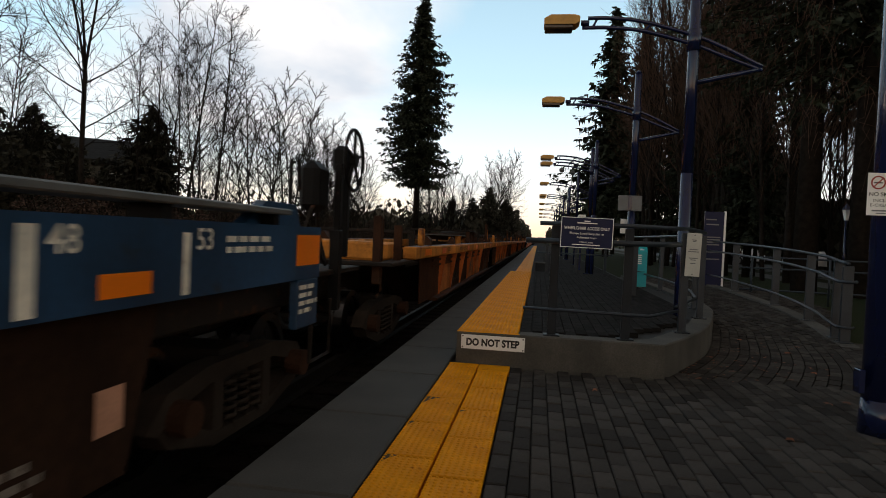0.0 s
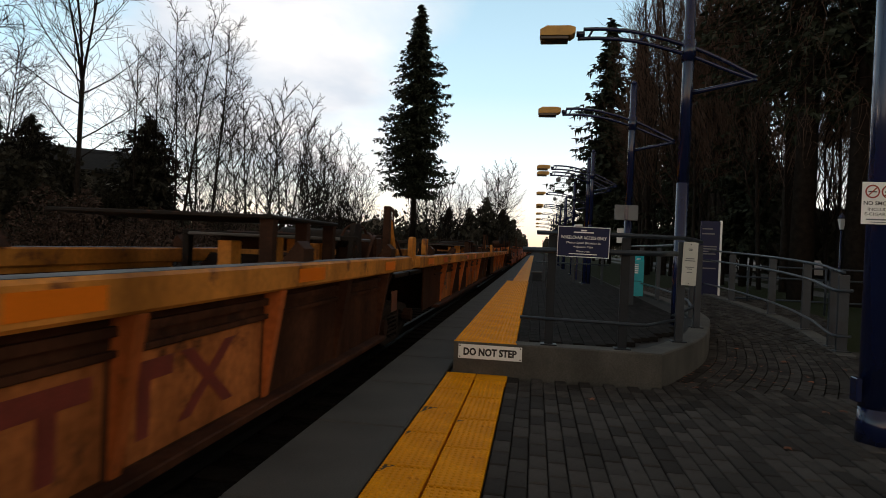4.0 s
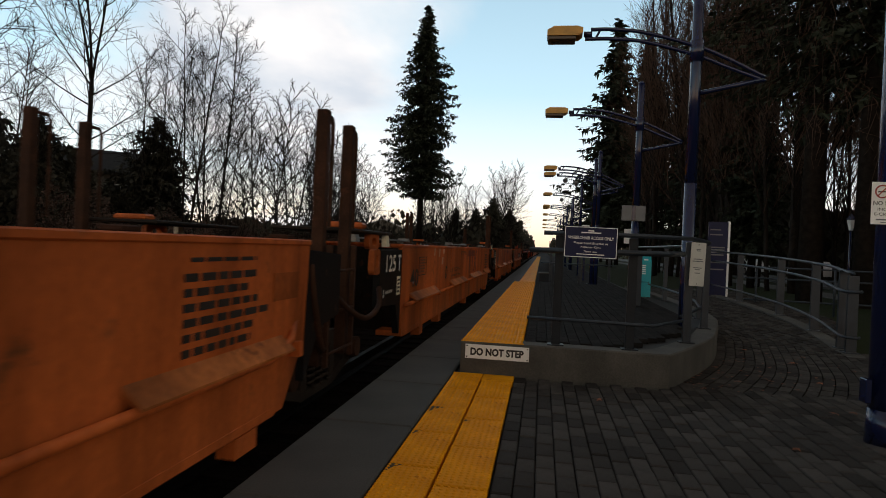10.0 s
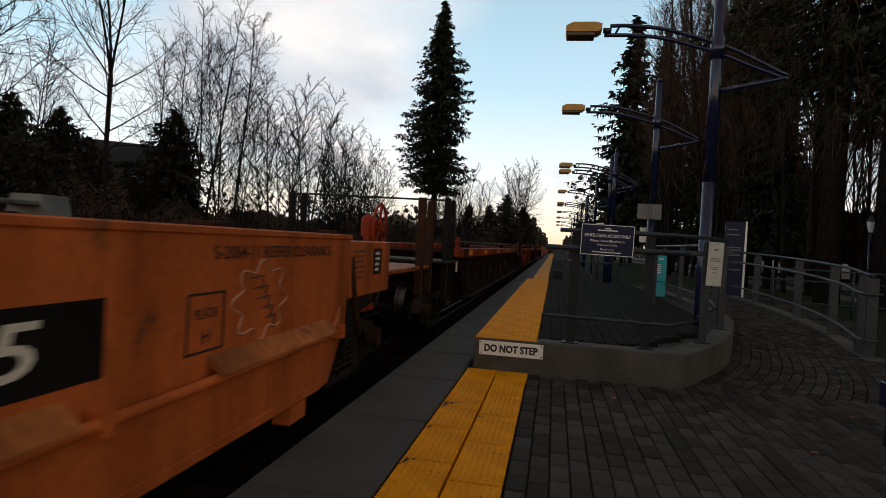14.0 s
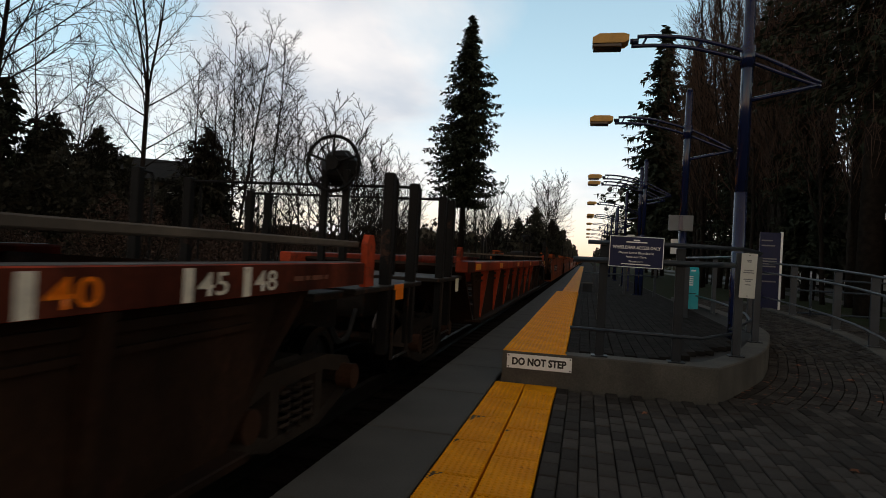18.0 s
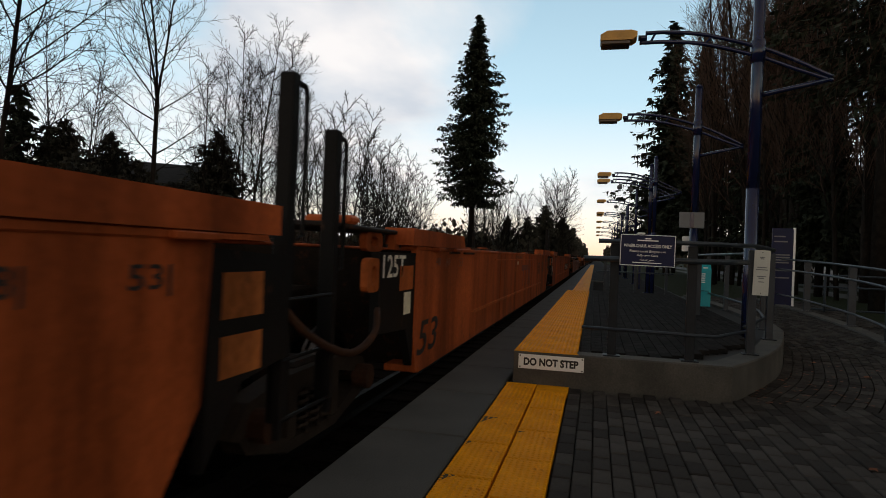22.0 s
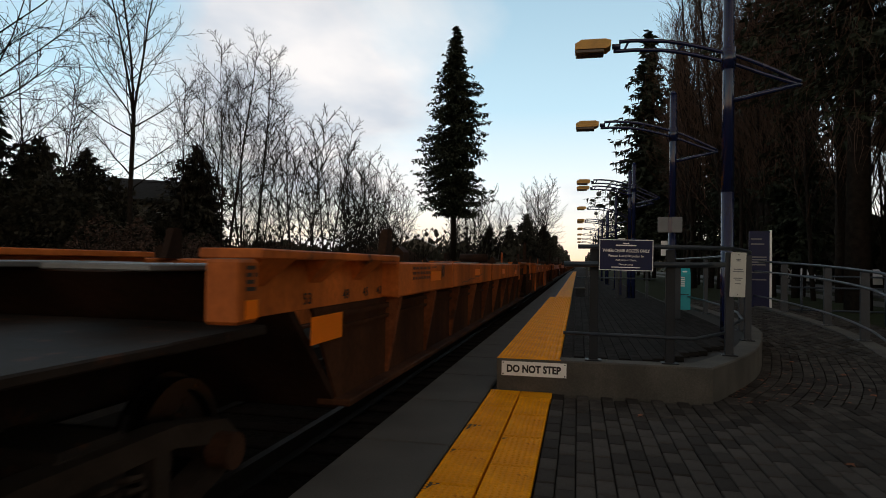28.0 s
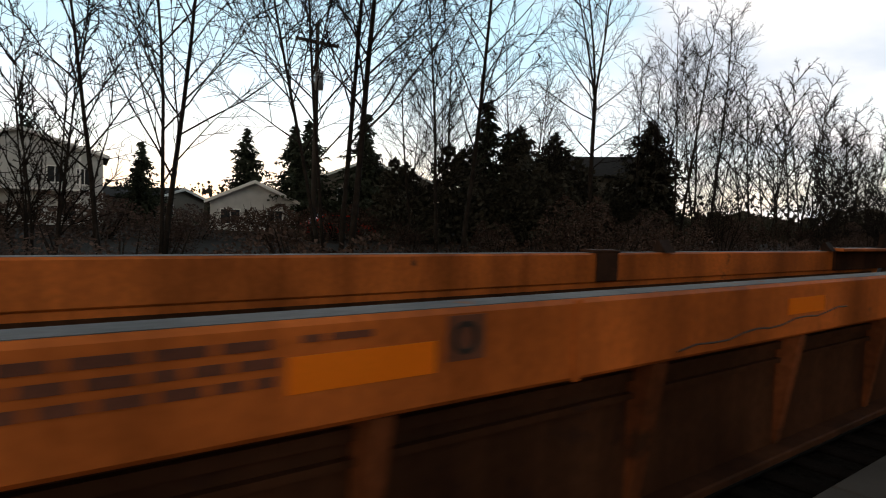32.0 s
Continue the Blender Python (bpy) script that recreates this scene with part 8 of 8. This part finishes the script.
for k, (z0, y0) in enumerate(((10.6, -1.0), (10.6, 0.2), (9.2, 0.0))):
    part("wire", Shape().tube([(-30 - 2 * f, 14.6 + y0 - 70 * f, z0 - 3.0 * f * (1 - f)) for f in [q / 12 for q in range(13)]], 0.012, 4), STEEL_DARK, wires)


# ---- parked cars and the old street lamp ----
def parked_car(paint, label):
    c = thing("parked_car", label, "car", group="parked cars")
    body = Shape().along_y([(-2.2, 0.35), (2.2, 0.35), (2.25, 0.75), (1.5, 0.92), (0.75, 1.42), (-1.1, 1.45), (-1.9, 0.98), (-2.2, 0.9)], -0.86, 0.86)
    part("body", body, paint, c)
    part("side_glass", Shape().along_y([(1.25, 0.96), (0.72, 1.36), (-1.0, 1.38), (-1.6, 0.98)], -0.866, 0.866), PANE, c)
    for x in (-1.35, 1.4):
        for y in (-0.82, 0.82):
            w = part("wheel", Shape().disc((x, y, 0.33), "y", 0.33, 0.2, 18), RUBBER, c)
            part("rim", Shape().disc((x, y * 1.02, 0.33), "y", 0.2, 0.19, 14), GALV, w)
    for y in (-0.6, 0.6):
        part("headlight", Shape().box(2.2, 2.26, y - 0.15, y + 0.15, 0.62, 0.75), SIGN_WHITE, c)
    return c


wc = parked_car(CARWHITE, "white parked car beside the road")
wc.matrix_basis = pose(18.6, 60.0, -0.03, 0, 0, 95)
copy_thing(wc, pose(20.6, 52.0, -0.03, 0, 0, 90))
rc = parked_car(CARRED, "red parked car beside the gardens")
rc.matrix_basis = pose(-34.5, 18.5, 0.35, 0, 0, 80)

ol = thing("park_lamp", "old-style park lamp with a pale glass lantern", "street lamp", pose(11.0, 24.5, -0.05))
part("post", Shape().tube([(0, 0, 0), (0, 0, 2.6)], 0.06, 8, 0.04), NAVY, ol, smooth=True)
part("lantern", Shape().tube([(0, 0, 2.6), (0, 0, 2.78), (0, 0, 2.98)], 0.07, 6, 0.15), SIGN_WHITE, ol)
part("roof_cap", Shape().tube([(0, 0, 2.98), (0, 0, 3.2)], 0.18, 6, 0.02), NAVY, ol)


# ---- paving ----
def paver_mesh(w, l):
    return Shape().box(0.0032, w - 0.0032, 0.0055, l - 0.0055, -0.058, 0.0, 0.007).mesh("paver", PAVER)


paving = thing("paving", "grey block paving in running bond, some blocks darker", "paving", kind="structure")
PW, PL_ = 0.12, 0.24
pm = paver_mesh(PW, PL_)
rest = Shape()
rp = random.Random(7)
count = 0
for i in range(60):
    x = STRIP1 + 0.005 + i * PW
    for j in range(-16, 25):
        y = 0.74 + (j + (0.5 if i % 2 else 0.0)) * PL_ + 0.012 * math.sin(i * 2.3)
        if y + PL_ > (6.545 if x < 1.34 else 6.82) or y < -3.2:
            continue
        dz = rp.uniform(-0.005, 0.004)
        near_ = 3.0 < y < 5.6 and x < 2.2
        if near_ and count < 300:
            part("paver", pm, PAVER, paving, at=(x, y, dz))
            count += 1
        else:
            rest.box(x + 0.0032, x + PW - 0.0032, y + 0.0055, y + PL_ - 0.0055, -0.058, dz, 0.007)
tagged(part("paving_rest", rest, PAVER_FAR, paving), kind="stuff")

# the ramp's courses bend with the wall
bent = Shape()
courses = 26
for k in range(len(wall_line) - 1):
    a0, a1 = wall_line[k], wall_line[k + 1]
    ln = (a1 - a0).length
    steps_ = max(1, int(ln / PL_))
    for s in range(steps_):
        f0, f1 = s / steps_, (s + 1) / steps_
        for c_ in range(courses):
            sh = 0.5 / steps_ if c_ % 2 else 0.0
            g0, g1 = f0 + sh, f1 + sh
            p, q = a0.lerp(a1, g0), a0.lerp(a1, g1)
            t0 = (wall_line[min(k + 1, len(wall_line) - 1)] - wall_line[max(k - 1, 0)]).normalized()
            t1 = (wall_line[min(k + 2, len(wall_line) - 1)] - wall_line[k]).normalized()
            n0, n1 = t0.lerp(t1, g0), t0.lerp(t1, g1)
            n0, n1 = Vector((n0.y, -n0.x, 0)).normalized(), Vector((n1.y, -n1.x, 0)).normalized()
            d0, d1 = c_ * PW + 0.006, (c_ + 1) * PW - 0.002
            quad = [p + n0 * d0, p + n0 * d1, q + n1 * d1, q + n1 * d0]
            cx_, cy_ = sum(v.x for v in quad) / 4, sum(v.y for v in quad) / 4
            if cy_ < 6.56 or cx_ > 3.4 + max(0, (cy_ - 6.5)) * 0.35 + (0.8 if cy_ < 9.6 else 0):
                continue
            zf = max(0.0, (p.y - 9.6) / 11.0 * 0.33)
            dz = zf + rp.uniform(-0.004, 0.003) - (0.008 if cy_ < 6.95 else 0.0)
            inset = 0.004
            m_ = (quad[0] + quad[1] + quad[2] + quad[3]) / 4
            qq = [v + (m_ - v).normalized() * inset for v in quad]
            bent.add([(v.x, v.y, dz - 0.05) for v in qq] + [(v.x, v.y, dz) for v in qq], [(4, 5, 6, 7), (0, 1, 5, 4), (1, 2, 6, 5), (2, 3, 7, 6), (3, 0, 4, 7)])
bp_ = tagged(part("ramp_paving", bent, PAVER_FAR), "curved courses of grey block paving on the ramp", "paving", kind="stuff")
fill = Shape()
for i in range(34):
    for j in range(60):
        x, y = 3.1 + i * PW, 6.83 + (j + 0.5 * (i % 2)) * PL_
        if x < 3.45 + (y - 6.5) * 0.30 or y > 10.0 or x > 6.0:
            continue
        fill.box(x + 0.003, x + PW - 0.003, y + 0.003, y + PL_ - 0.003, -0.058, -0.002, 0.004)
top_ = Shape()
for i in range(24):
    for j in range(58):
        x, y = -0.135 + i * PW, 6.82 + (j + 0.5 * (i % 2)) * PL_
        lim = 0.9 + (y - 6.8) * 0.62 if y < 8.4 else 1.9 + (y - 8.4) * 0.22 if y < 11 else 2.46
        if x + PW > min(lim, 2.5) or y > 20.0:
            continue
        top_.box(x + 0.003, x + PW - 0.003, y + 0.003, y + PL_ - 0.003, RZ - 0.058, RZ - 0.002, 0.004)
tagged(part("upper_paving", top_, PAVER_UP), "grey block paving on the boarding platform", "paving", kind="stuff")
far_pave = Shape()
for j in range(200):
    for i in range(10):
        far_pave.box(STRIP1 + 0.01 + i * 0.34, STRIP1 + 0.34 + i * 0.34, 20.7 + j * 0.68, 21.37 + j * 0.68, -0.058, -0.002)
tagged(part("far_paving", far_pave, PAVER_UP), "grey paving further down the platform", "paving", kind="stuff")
tagged(part("apron", fill, PAVER_FAR), "grey block paving beside the ramp", "paving", kind="stuff")

# fallen leaves
lf = Shape().add([(0, 0, 0.004), (0.03, 0.02, 0.012), (0.07, 0.012, 0.006), (0.05, 0.035, 0.02), (0.085, 0.05, 0.008), (0.04, 0.055, 0.012), (0.03, 0.085, 0.004), (0.012, 0.045, 0.018), (-0.03, 0.05, 0.006), (0.0, 0.025, 0.014)], [(0, 1, 2, 3, 4, 5, 6, 7, 8, 9)]).mesh("leaf", LEAF)
for k, (x, y, a) in enumerate(((3.25, 8.6, 20), (3.35, 8.7, 140), (3.9, 8.3, 80), (1.85, 4.75, 200), (3.0, 9.6, 50), (3.6, 9.3, 260), (2.75, 6.0, 310), (2.65, 5.9, 110), (3.1, 7.4, 190), (0.6, 5.7, 75), (4.0, 7.5, 15), (2.45, 9.7, 240))):
    o = part("fallen_leaf", lf, LEAF)
    o.matrix_basis = pose(x, y, 0.004, 0, 0, a)
    tagged(o, "curled red-brown fallen leaf on the pavers", "leaf", group="fallen leaves")
litter = Shape()
for k in range(700):
    x, y = rp.uniform(1.4, 4.3), rp.uniform(6.6, 10.5)
    d = min(math.hypot(x - p.x, y - p.y) for p in wall_line)
    if rp.random() > math.exp(-d * 2.2) or (x - 1.33) < 0:
        continue
    if x < 1.33 + (y - 6.55) * 0.52:
        continue
    a, s_ = rp.uniform(0, 6.28), rp.uniform(0.01, 0.03)
    litter.add([(x + s_ * math.cos(a + q * 1.57), y + s_ * math.sin(a + q * 1.57), 0.003 + 0.004 * (q % 2)) for q in range(4)], [(0, 1, 2, 3)])
tagged(part("leaf_litter", litter, LEAF), "crumbled leaf litter against the curved wall", "leaf litter", kind="stuff")


motions()
